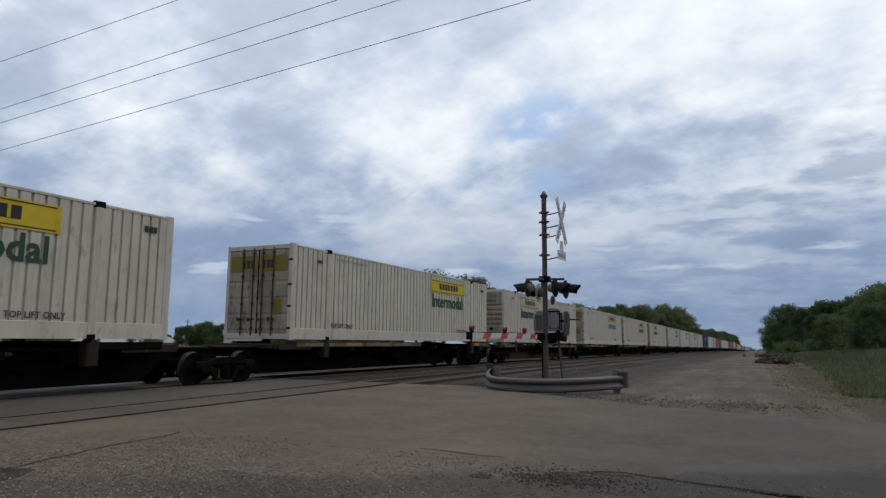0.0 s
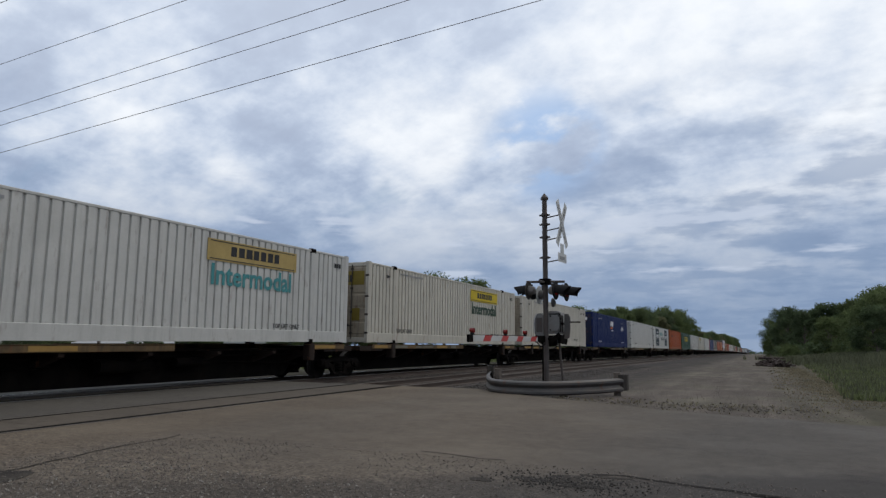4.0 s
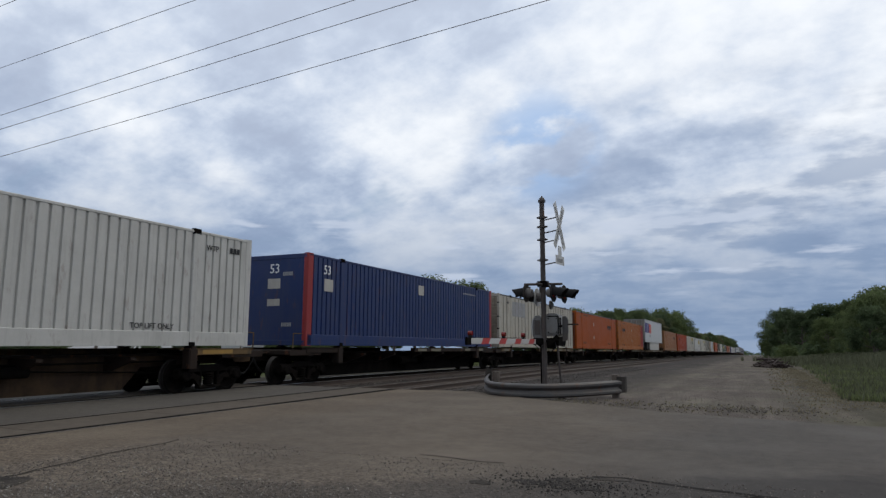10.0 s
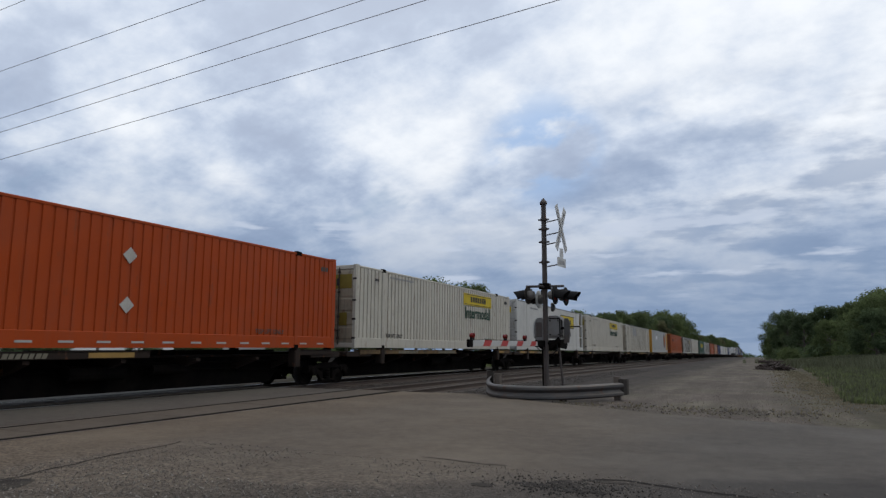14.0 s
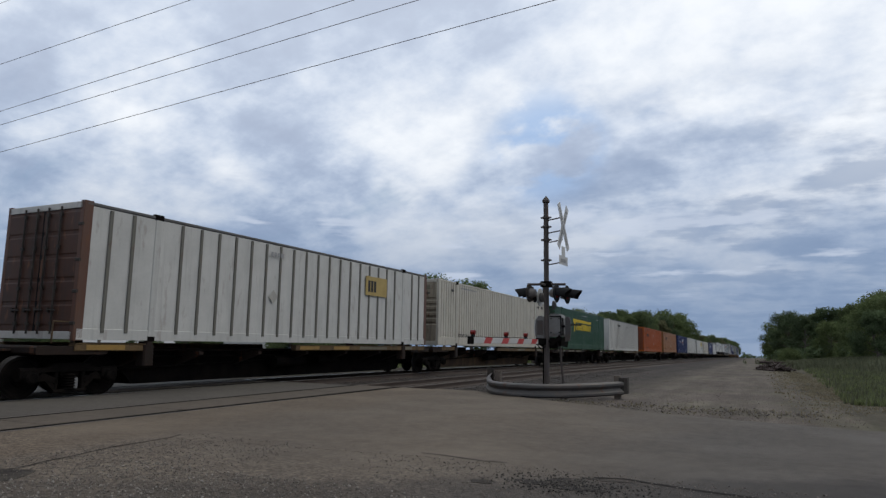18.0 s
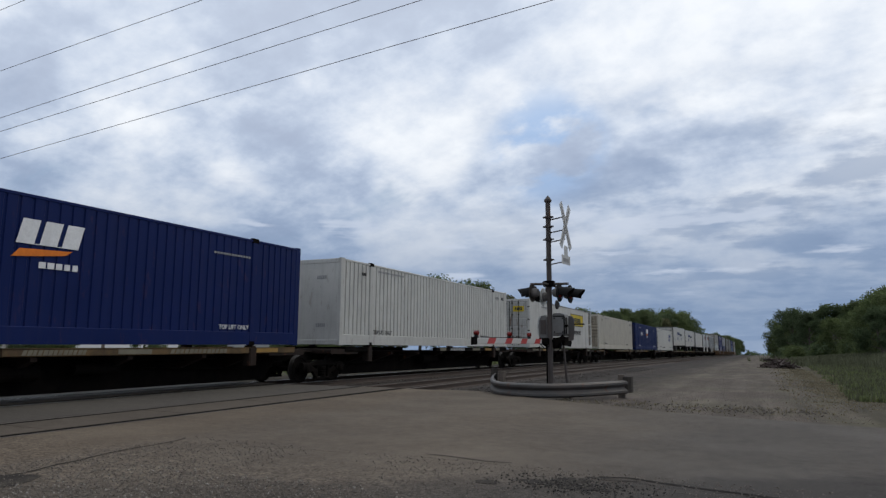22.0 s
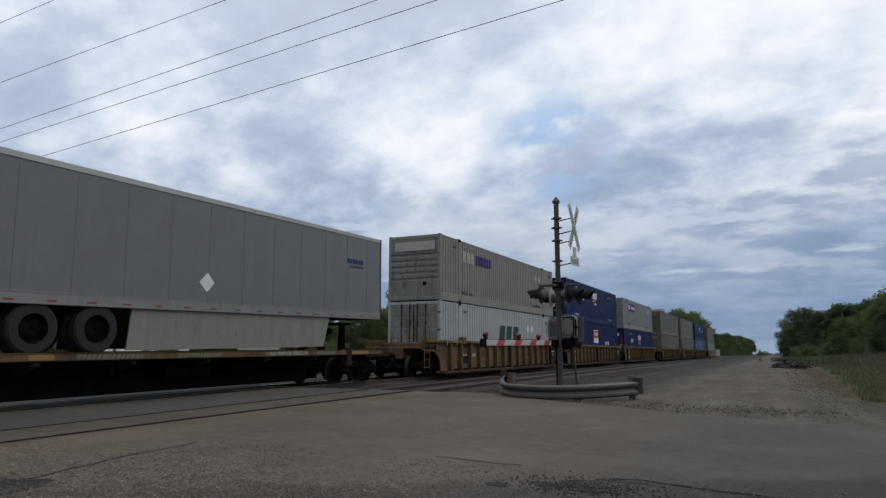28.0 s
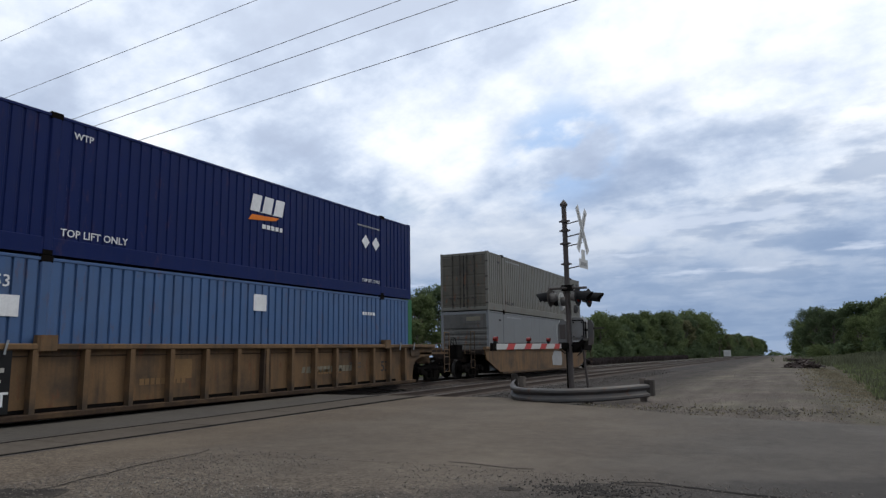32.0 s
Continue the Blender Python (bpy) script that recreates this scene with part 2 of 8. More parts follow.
SHADED_SOILED = {}
BOLD = {"black": (0.035, 0.035, 0.037), "white": (0.72, 0.72, 0.72), "yellow": (0.54, 0.40, 0.028), "teal": (0.07, 0.25, 0.26), "forest": (0.03, 0.065, 0.045), "orange": (0.72, 0.20, 0.03), "purple": (0.045, 0.03, 0.16), "red": (0.62, 0.06, 0.02), "deep": (0.022, 0.040, 0.16), "sign": (0.42, 0.055, 0.02), "rust": (0.12, 0.045, 0.025), "maroon": (0.21, 0.016, 0.018), "gold": (0.42, 0.21, 0.02), "brick": (0.50, 0.10, 0.035)}
PALE = {"slate": (0.018, 0.036, 0.046), "cream": (0.44, 0.40, 0.22), "ochre": (0.195, 0.118, 0.055), "olive": (0.19, 0.145, 0.03), "tan": (0.42, 0.31, 0.12), "paper": (0.42, 0.40, 0.36), "grey": (0.30, 0.30, 0.30), "dim": (0.075, 0.07, 0.063), "faded": (0.10, 0.12, 0.15), "drab": (0.17, 0.155, 0.115)}


def ink(name, rgb):
    return material(f"{name}_lettering", rgb, rough=0.6, var=0.08, scale=3, fine=25, dirt=tuple(q * 0.5 for q in rgb), amount=0.4, streak=0.2, spec=0.15)


INK = {k: ink(k, c) for k, c in {**BOLD, **PALE}.items()}
# grimy steel, its base taken near black for the shade under the cars
STEEL = material("near_black_grimy_steel", (0.0065, 0.0058, 0.0054), rough=1.0, var=0.4, scale=3, fine=30, bump=0.004, dirt=(0.016, 0.012, 0.0095), amount=0.5, spec=0.03)
SILL = material("brown_car_paint", (0.022, 0.0135, 0.0095), rough=0.8, var=0.3, scale=2, fine=30, dirt=(0.012, 0.011, 0.010), amount=0.6, streak=0.4, rust=0.7, spec=0.2)
LEDGE = material("dull_ochre_deck_paint", (0.13, 0.082, 0.036), rough=0.8, var=0.3, scale=2, fine=24, dirt=(0.025, 0.020, 0.016), amount=0.9, streak=0.6, rust=0.6, spec=0.3)
WELL = material("ochre_well_paint", (0.144, 0.083, 0.038), rough=0.75, var=0.18, scale=1.2, fine=20, dirt=(0.036, 0.027, 0.020), amount=0.9, streak=0.7, rust=0.8, spec=0.3)
CHORD = material("grime_caked_steel", (0.045, 0.03, 0.021), rough=0.9, var=0.35, scale=2.5, fine=24, dirt=(0.11, 0.068, 0.034), amount=0.6, streak=0.3, spec=0.15)
MARK = material("yellow_marker", (0.27, 0.155, 0.03), rough=0.6, var=0.15, scale=4, dirt=(0.2, 0.12, 0.03), amount=0.5)
ROD = material("grimy_dark_steel", (0.035, 0.029, 0.024), rough=0.7, var=0.3, scale=4, fine=25, dirt=(0.09, 0.075, 0.06), amount=0.4, spec=0.3)
TREAD = material("worn_wheel_steel", (0.035, 0.031, 0.028), rough=0.65, metal=0.4, var=0.2, scale=6)
RUBBER = material("tyre_rubber", (0.016, 0.016, 0.017), rough=0.9, var=0.3, scale=6, bump=0.003)
ALU = material("dull_aluminium", (0.36, 0.36, 0.35), rough=0.45, metal=0.6, var=0.15, scale=3)
RAIL_SIDE = material("rusty_rail", (0.06, 0.042, 0.032), rough=0.85, var=0.3, scale=4, fine=40, bump=0.003)
RAIL_TOP = material("polished_rail_head", (0.42, 0.41, 0.40), rough=0.32, metal=0.9, var=0.15, scale=3)
TIE = material("creosoted_wood", (0.075, 0.06, 0.05), rough=0.95, var=0.35, scale=5, fine=35, bump=0.006, dirt=(0.16, 0.14, 0.12), amount=0.5, spread=0.3)
ASPHALT = material("worn_grey_asphalt", (0.084, 0.075, 0.065), rough=0.92, var=0.16, scale=0.35, fine=38, bump=0.006, dirt=(0.10, 0.088, 0.072), amount=0.6, world_space=True, spec=0.25)
ROAD = material("newer_grey_asphalt", (0.070, 0.067, 0.064), rough=0.92, var=0.14, scale=0.4, fine=42, bump=0.005, dirt=(0.105, 0.094, 0.08), amount=0.5, world_space=True, spec=0.25)


def road_surface():
    """Brown dusty asphalt near the rails that turns into the greyer road to the right."""
    m = material("dusty_asphalt_road", (0.108, 0.087, 0.067), rough=0.92, var=0.16, scale=0.35, fine=60, bump=0.012, dirt=(0.148, 0.122, 0.094), amount=0.7, world_space=True, spec=0.25)
    nt = m.node_tree
    N, L = nt.nodes.new, nt.links.new
    geo = N("ShaderNodeNewGeometry")
    sep = N("ShaderNodeSeparateXYZ")
    L(geo.outputs["Position"], sep.inputs[0])
    n = N("ShaderNodeTexNoise")
    n.inputs["Scale"].default_value = 0.7
    L(geo.outputs["Position"], n.inputs["Vector"])
    add = N("ShaderNodeMath")
    add.operation = "MULTIPLY_ADD"
    L(n.outputs["Fac"], add.inputs[0])
    add.inputs[1].default_value = 3.0
    L(sep.outputs[0], add.inputs[2])
    rng = N("ShaderNodeMapRange")
    rng.interpolation_type = "SMOOTHSTEP"
    rng.inputs[1].default_value, rng.inputs[2].default_value = -2.2, 1.6
    L(add.outputs[0], rng.inputs[0])
    mix = N("ShaderNodeMix")
    mix.data_type, mix.blend_type = "RGBA", "MULTIPLY"
    bsdf = nt.nodes["Principled BSDF"]
    L(bsdf.inputs["Base Color"].links[0].from_socket, mix.inputs[6])
    mix.inputs[7].default_value = (0.72, 0.78, 0.88, 1)
    L(rng.outputs[0], mix.inputs[0])
    # rust-stained strip beside the rails
    rusty = N("ShaderNodeMapRange")
    rusty.interpolation_type = "SMOOTHSTEP"
    rusty.inputs[1].default_value, rusty.inputs[2].default_value = -5.2, -6.2
    L(add.outputs[0], rusty.inputs[0])
    warm = N("ShaderNodeMix")
    warm.data_type, warm.blend_type = "RGBA", "MULTIPLY"
    L(rusty.outputs[0], warm.inputs[0])
    L(mix.outputs[2], warm.inputs[6])
    warm.inputs[7].default_value = (1.02, 0.985, 0.94, 1)
    # crushed stone worked into the surface of the apron
    cells = N("ShaderNodeTexVoronoi")
    cells.inputs["Scale"].default_value = 36
    L(geo.outputs["Position"], cells.inputs["Vector"])
    hue = N("ShaderNodeSeparateColor")
    L(cells.outputs["Color"], hue.inputs[0])
    tint = N("ShaderNodeMapRange")
    tint.inputs[3].default_value, tint.inputs[4].default_value = 0.45, 1.6
    L(hue.outputs[0], tint.inputs[0])
    soft = N("ShaderNodeTexNoise")
    soft.inputs["Scale"].default_value, soft.inputs["Detail"].default_value = 1.1, 5
    L(geo.outputs["Position"], soft.inputs["Vector"])
    depth = N("ShaderNodeMath")
    depth.operation = "MULTIPLY_ADD"
    L(soft.outputs["Fac"], depth.inputs[0])
    depth.inputs[1].default_value = 2.6
    L(sep.outputs[1], depth.inputs[2])
    where = N("ShaderNodeMapRange")
    where.interpolation_type = "SMOOTHSTEP"
    where.inputs[1].default_value, where.inputs[2].default_value = 8.3, 6.4
    where.inputs[4].default_value = 0.85
    L(depth.outputs[0], where.inputs[0])
    pebbled = N("ShaderNodeMix")
    pebbled.data_type, pebbled.blend_type = "RGBA", "MULTIPLY"
    L(where.outputs[0], pebbled.inputs[0])
    L(warm.outputs[2], pebbled.inputs[6])
    L(tint.outputs[0], pebbled.inputs[7])
    # loose dark gravel along the near edge of the apron
    edge = N("ShaderNodeVectorMath")
    edge.operation = "DOT_PRODUCT"
    L(geo.outputs["Position"], edge.inputs[0])
    edge.inputs[1].default_value = (-0.573, 1.0, 0.0)
    rough = N("ShaderNodeTexNoise")
    rough.inputs["Scale"].default_value, rough.inputs["Detail"].default_value, rough.inputs["Roughness"].default_value = 1.7, 8, 0.7
    L(geo.outputs["Position"], rough.inputs["Vector"])
    ragged = N("ShaderNodeMath")
    ragged.operation = "MULTIPLY_ADD"
    L(rough.outputs["Fac"], ragged.inputs[0])
    ragged.inputs[1].default_value = 2.4
    L(edge.outputs["Value"], ragged.inputs[2])
    loose = N("ShaderNodeMapRange")
    loose.interpolation_type = "SMOOTHSTEP"
    loose.inputs[1].default_value, loose.inputs[2].default_value = 8.85, 8.05
    L(ragged.outputs[0], loose.inputs[0])
    dark = N("ShaderNodeMix")
    dark.data_type, dark.blend_type = "RGBA", "MULTIPLY"
    L(loose.outputs[0], dark.inputs[0])
    L(pebbled.outputs[2], dark.inputs[6])
    dark.inputs[7].default_value = (0.60, 0.60, 0.62, 1)
    L(dark.outputs[2], bsdf.inputs["Base Color"])
    return m


TARMAC = road_surface()
PATCH = material("dark_asphalt_patch", (0.046, 0.041, 0.037), rough=1.0, var=0.45, scale=3.5, fine=45, bump=0.02, dirt=(0.085, 0.073, 0.06), amount=0.8, world_space=True, spec=0.08)
SEAM_SHADE = material("seam_and_edge_shade", (0.026, 0.023, 0.021), rough=1.0, var=0.4, scale=3, spec=0.08)
GRAVEL = material("gravel_ground", (0.095, 0.079, 0.068), rough=1.0, var=0.38, scale=0.22, fine=22, bump=0.02, dirt=(0.068, 0.068, 0.042), amount=0.6, world_space=True, spec=0.15, grit=0.25)


def ground_bands(m):
    """Spilled dark ballast beside the rails, a worn pale track, then weedy soil."""
    nt = m.node_tree
    N, L = nt.nodes.new, nt.links.new
    geo, sep, n, add = N("ShaderNodeNewGeometry"), N("ShaderNodeSeparateXYZ"), N("ShaderNodeTexNoise"), N("ShaderNodeMath")
    L(geo.outputs["Position"], sep.inputs[0])
    L(geo.outputs["Position"], n.inputs["Vector"])
    n.inputs["Scale"].default_value, n.inputs["Detail"].default_value, n.inputs["Roughness"].default_value = 0.55, 7, 0.65
    add.operation = "MULTIPLY_ADD"
    L(n.outputs["Fac"], add.inputs[0])
    add.inputs[1].default_value = 2.6
    L(sep.outputs[0], add.inputs[2])
    bsdf = nt.nodes["Principled BSDF"]
    col = bsdf.inputs["Base Color"].links[0].from_socket
    for lo, hi, tint in ((-1.5, -3.2, (0.56, 0.56, 0.58)), (-2.7, -1.2, (1.22, 1.22, 1.20)), (1.2, 3.9, (0.66, 0.69, 0.56)), (-15.5, -18.5, (1.25, 1.45, 0.95))):
        rng, mix = N("ShaderNodeMapRange"), N("ShaderNodeMix")
        rng.interpolation_type = "SMOOTHSTEP"
        rng.inputs[1].default_value, rng.inputs[2].default_value = lo, hi
        L(add.outputs[0], rng.inputs[0])
        mix.data_type, mix.blend_type = "RGBA", "MULTIPLY"
        L(rng.outputs[0], mix.inputs[0])
        L(col, mix.inputs[6])
        mix.inputs[7].default_value = (*tint, 1)
        col = mix.outputs[2]
    # wheel-worn lengths along the track and damp or dusty patches
    for stretch, scale, lo, hi in (((1.6, 0.10, 1), 1.0, 0.72, 1.22), ((1, 0.45, 1), 1.3, 0.76, 1.20)):
        mp, q, rng, mix = N("ShaderNodeMapping"), N("ShaderNodeTexNoise"), N("ShaderNodeMapRange"), N("ShaderNodeMix")
        mp.inputs["Scale"].default_value = stretch
        L(geo.outputs["Position"], mp.inputs[0])
        L(mp.outputs[0], q.inputs["Vector"])
        q.inputs["Scale"].default_value, q.inputs["Detail"].default_value, q.inputs["Roughness"].default_value = scale, 8, 0.68
        L(q.outputs["Fac"], rng.inputs[0])
        for k, v in enumerate((0.34, 0.66, lo, hi)):
            rng.inputs[k + 1].default_value = v
        mix.data_type, mix.blend_type = "RGBA", "MULTIPLY"
        mix.inputs[0].default_value = 1.0
        L(col, mix.inputs[6])
        L(rng.outputs[0], mix.inputs[7])
        col = mix.outputs[2]
    L(col, bsdf.inputs["Base Color"])


ground_bands(GRAVEL)
BALLAST = material("dusty_ballast", (0.043, 0.037, 0.034), rough=1.0, var=0.35, scale=0.8, fine=16, bump=0.03, dirt=(0.045, 0.037, 0.031), amount=0.5, world_space=True, spec=0.15)
GALV = material("weathered_galvanised_steel", (0.095, 0.09, 0.086), rough=0.55, metal=0.45, var=0.25, scale=2.5, fine=25, dirt=(0.12, 0.09, 0.07), amount=0.6, rust=0.5)
DEADWOOD = material("dark_dead_wood", (0.050, 0.035, 0.030), rough=0.95, var=0.35, scale=4, fine=30, bump=0.006)
POST = material("weathered_post_wood", (0.13, 0.105, 0.085), rough=0.95, var=0.3, scale=4, fine=30, bump=0.006)
MASTP = material("dull_aluminium_mast_paint", (0.062, 0.050, 0.044), rough=0.7, var=0.25, scale=3, fine=30, dirt=(0.05, 0.035, 0.03), amount=0.6, rust=0.7)
CASE = material("grey_signal_case", (0.145, 0.142, 0.136), rough=0.6, var=0.18, scale=3, dirt=(0.10, 0.075, 0.055), amount=0.6, rust=0.6)
BLACK = material("flat_black_paint", (0.014, 0.014, 0.0145), rough=0.8, var=0.3, scale=4, spec=0.15)
SIGNWHITE = material("white_reflective_sheeting", (0.44, 0.44, 0.425), rough=0.45, var=0.08, scale=4, dirt=(0.4, 0.38, 0.34), amount=0.4)
SIGNRED = material("red_reflective_sheeting", (0.38, 0.03, 0.026), rough=0.5, var=0.12, scale=5)
LENS = material("red_lens", (0.17, 0.012, 0.01), rough=0.15, var=0.1, scale=5)
BARK = material("grey_bark", (0.10, 0.085, 0.07), rough=0.95, var=0.35, scale=6, fine=30, bump=0.02)
WIRE = material("weathered_cable", (0.15, 0.125, 0.125), rough=0.7, var=0.1)
SIDING = material("white_sheet_siding", (0.45, 0.45, 0.435), rough=0.7, var=0.08, scale=1.0, dirt=(0.45, 0.43, 0.40), amount=0.4)
ROOFING = material("pale_metal_roof", (0.26, 0.26, 0.26), rough=0.5, var=0.1, scale=0.8, dirt=(0.24, 0.22, 0.20), amount=0.5)
FILLER = material("black_rubber_filler", (0.010, 0.0095, 0.009), rough=1.0, var=0.3, scale=4, world_space=True, spec=0.05)
DULL = material("dull_rail_head", (0.12, 0.10, 0.085), rough=0.6, metal=0.5, var=0.25, scale=3)
CONCRETE = material("crossing_concrete", (0.098, 0.082, 0.066), rough=0.9, var=0.18, scale=0.7, fine=26, bump=0.004, dirt=(0.09, 0.075, 0.062), amount=0.5, world_space=True, spec=0.15)


def leafage(name, rgb, thin=0.0):
    m = material(name, rgb, rough=0.75, var=0.35, scale=0.6, fine=9, spread=0.35, spec=0.2)
    nt = m.node_tree
    bsdf = nt.nodes["Principled BSDF"]
    geo = nt.nodes.new("ShaderNodeNewGeometry")
    hue = nt.nodes.new("ShaderNodeHueSaturation")
    rng = nt.nodes.new("ShaderNodeMapRange")
    rng.inputs[3].default_value, rng.inputs[4].default_value = 0.76, 1.28
    nt.links.new(geo.outputs["Random Per Island"], rng.inputs[0])
    nt.links.new(rng.outputs[0], hue.inputs["Value"])
    src = bsdf.inputs["Base Color"].links[0].from_socket
    nt.links.new(src, hue.inputs["Color"])
    nt.links.new(hue.outputs[0], bsdf.inputs["Base Color"])
    if thin:
        # light passes through the leaf
        glow = nt.nodes.new("ShaderNodeBsdfTranslucent")
        nt.links.new(hue.outputs[0], glow.inputs["Color"])
        both = nt.nodes.new("ShaderNodeMixShader")
        both.inputs[0].default_value = thin
        nt.links.new(bsdf.outputs[0], both.inputs[1])
        nt.links.new(glow.outputs[0], both.inputs[2])
        nt.links.new(both.outputs[0], nt.nodes["Material Output"].inputs["Surface"])
    return m


LEAVES = [leafage("spring_green_leaves", (0.126, 0.162, 0.068), 0.55), leafage("dark_green_leaves", (0.106, 0.144, 0.072), 0.55), leafage("olive_leaves", (0.144, 0.144, 0.076), 0.55)]
STONE = leafage("loose_stone", (0.15, 0.13, 0.112))
CHIP = leafage("pale_stone_chip", (0.27, 0.245, 0.215))
ROCK = leafage("dark_ballast_rock", (0.082, 0.072, 0.064))
SHALE = leafage("brown_gravel_stone", (0.20, 0.172, 0.148))
CRUMB = leafage("asphalt_crumb", (0.055, 0.05, 0.046))
GRASS = leafage("roadside_grass", (0.158, 0.186, 0.080), 0.3)
SAGE = leafage("grey_green_weeds", (0.118, 0.126, 0.076), 0.3)
DEAD = leafage("dead_brush", (0.050, 0.038, 0.036), 0.1)
DRY = leafage("dry_grass", (0.21, 0.18, 0.12), 0.3)

# ---- mesh tools ----


class Solid:
    """Collects vertices and faces of one mesh."""

    def __init__(self):
        self.v, self.f = [], []

    def add(self, verts, faces):
        n = len(self.v)
        self.v += [tuple(p) for p in verts]
        self.f += [tuple(i + n for i in q) for q in faces]
        return self

    def box(self, x0, x1, y0, y1, z0, z1):
        return self.add([(x, y, z) for x in (x0, x1) for y in (y0, y1) for z in (z0, z1)],
                        [(0, 1, 3, 2), (4, 6, 7, 5), (0, 4, 5, 1), (2, 3, 7, 6), (0, 2, 6, 4), (1, 5, 7, 3)])

    def prism(self, ring, axis, a, b):
        """A closed outline of (u, v) swept along an axis from a to b; x: (y, z), y: (x, z), z: (x, y)."""
        put = {"x": lambda u, v, w: (w, u, v), "y": lambda u, v, w: (u, w, v), "z": lambda u, v, w: (u, v, w)}[axis]
        n = len(ring)
        return self.add([put(u, v, w) for w in (a, b) for u, v in ring],
                        [(i, (i + 1) % n, n + (i + 1) % n, n + i) for i in range(n)] + [tuple(range(n))[::-1], tuple(range(n, 2 * n))])

    def bar(self, x0, x1, y0, y1, z0, z1, c=0.02, axis="y"):
        """A box with chamfered long edges."""
        (u0, u1, v0, v1, a, b) = {"y": (x0, x1, z0, z1, y0, y1), "x": (y0, y1, z0, z1, x0, x1), "z": (x0, x1, y0, y1, z0, z1)}[axis]
        c = min(c, (u1 - u0) / 3, (v1 - v0) / 3)
        ring = [(u0 + c, v0), (u1 - c, v0), (u1, v0 + c), (u1, v1 - c), (u1 - c, v1), (u0 + c, v1), (u0, v1 - c), (u0, v0 + c)]
        return self.prism(ring, axis, a, b)

    def tube(self, p, q, r, seg=10, r2=None):
        p, q = Vector(p), Vector(q)
        d = (q - p).normalized()
        a = d.orthogonal().normalized()
        b = d.cross(a)
        r2 = r if r2 is None else r2
        ring = [(math.cos(2 * math.pi * i / seg), math.sin(2 * math.pi * i / seg)) for i in range(seg)]
        return self.add([p + (a * c + b * s) * r for c, s in ring] + [q + (a * c + b * s) * r2 for c, s in ring],
                        [(i, (i + 1) % seg, seg + (i + 1) % seg, seg + i) for i in range(seg)] + [tuple(range(seg))[::-1], tuple(range(seg, 2 * seg))])

    def lathe(self, profile, origin, axis, seg=20):
        """A closed profile of (radius, along) turned about an axis."""
        ax = Vector(axis).normalized()
        a = ax.orthogonal().normalized()
        b = ax.cross(a)
        o = Vector(origin)
        n = len(profile)
        vs = [o + ax * h + (a * math.cos(t) + b * math.sin(t)) * r for t in (2 * math.pi * i / seg for i in range(seg)) for r, h in profile]
        return self.add(vs, [(i * n + j, i * n + (j + 1) % n, ((i + 1) % seg) * n + (j + 1) % n, ((i + 1) % seg) * n + j)
                             for i in range(seg) for j in range(n)])

    def mesh(self, name, mat):
        me = bpy.data.meshes.new(name)
        me.from_pydata(self.v, [], self.f)
        me.materials.append(mat)
        bm = bmesh.new()
        bm.from_mesh(me)
        bmesh.ops.recalc_face_normals(bm, faces=bm.faces)
        bm.to_mesh(me)
        bm.free()
        return me


def part(name, solid, mat, parent, label="", at=None):
    me = solid if isinstance(solid, bpy.types.Mesh) else solid.mesh(name, mat)
    ob = new(name, me)
    ob.parent = parent
    if at is not None:
        ob.matrix_basis = at
    return tagged(ob, label) if label else ob


def thing(name, label, category, group="", kind="", at=None):
    ob = new(name)
    ob.empty_display_size = 0.3
    if at is not None:
        ob.matrix_basis = at
    return tagged(ob, label, category, group, kind)


def single(name, solid, mat, label, category="", group="", kind="", at=None):
    ob = new(name, solid if isinstance(solid, bpy.types.Mesh) else solid.mesh(name, mat))
    if at is not None:
        ob.matrix_basis = at
    return tagged(ob, label, category, group, kind)


TEXTS = {}


def lettering(text, size, mat, depth=0.004, weight=0.008):
    key = (text, size, mat.name, weight)
    if key not in TEXTS:
        cu = bpy.data.curves.new("lettering", "FONT")
        cu.body, cu.size, cu.extrude, cu.align_x = text, size, depth / 2, "LEFT"
        cu.resolution_u, cu.offset = 2, size * weight
        ob = bpy.data.objects.new("lettering", cu)
        me = bpy.data.meshes.new_from_object(ob)
        me.materials.clear()
        me.materials.append(mat)
        bpy.data.objects.remove(ob)
        TEXTS[key] = me
    return TEXTS[key]


def grade(y):
    """How far the line falls below the crossing at y."""
    u = (y - 24) / 7
    soft = 7 * (math.log1p(math.exp(u)) if u < 30 else u)
    far = min(max(0, y - 100), 900)
    return 0.0113 * soft + 6e-6 * far * far + 0.0108 * max(0, y - 1000)


def slope(y):
    return (grade(y + 1) - grade(y - 1)) / 2


# ---- ground, road and track ----
TRAIN_X, NEAR_X = -14.08, -9.85


def sheet(name, xs, ys, height, mat, label, category, kind="structure"):
    v = [(x, y, height(x, y)) for y in ys for x in xs]
    n = len(xs)
    f = [(j * n + i, j * n + i + 1, (j + 1) * n + i + 1, (j + 1) * n + i) for j in range(len(ys) - 1) for i in range(n - 1)]
    me = bpy.data.meshes.new(name)
    me.from_pydata(v, [], f)
    me.materials.append(mat)
    return tagged(new(name, me), label, category, kind=kind)


def steps(*spans):
    out = []
    for a, b, s in spans:
        k = a
        while k < b - 1e-6:
            out.append(k)
            k += s
    return out + [spans[-1][1]]


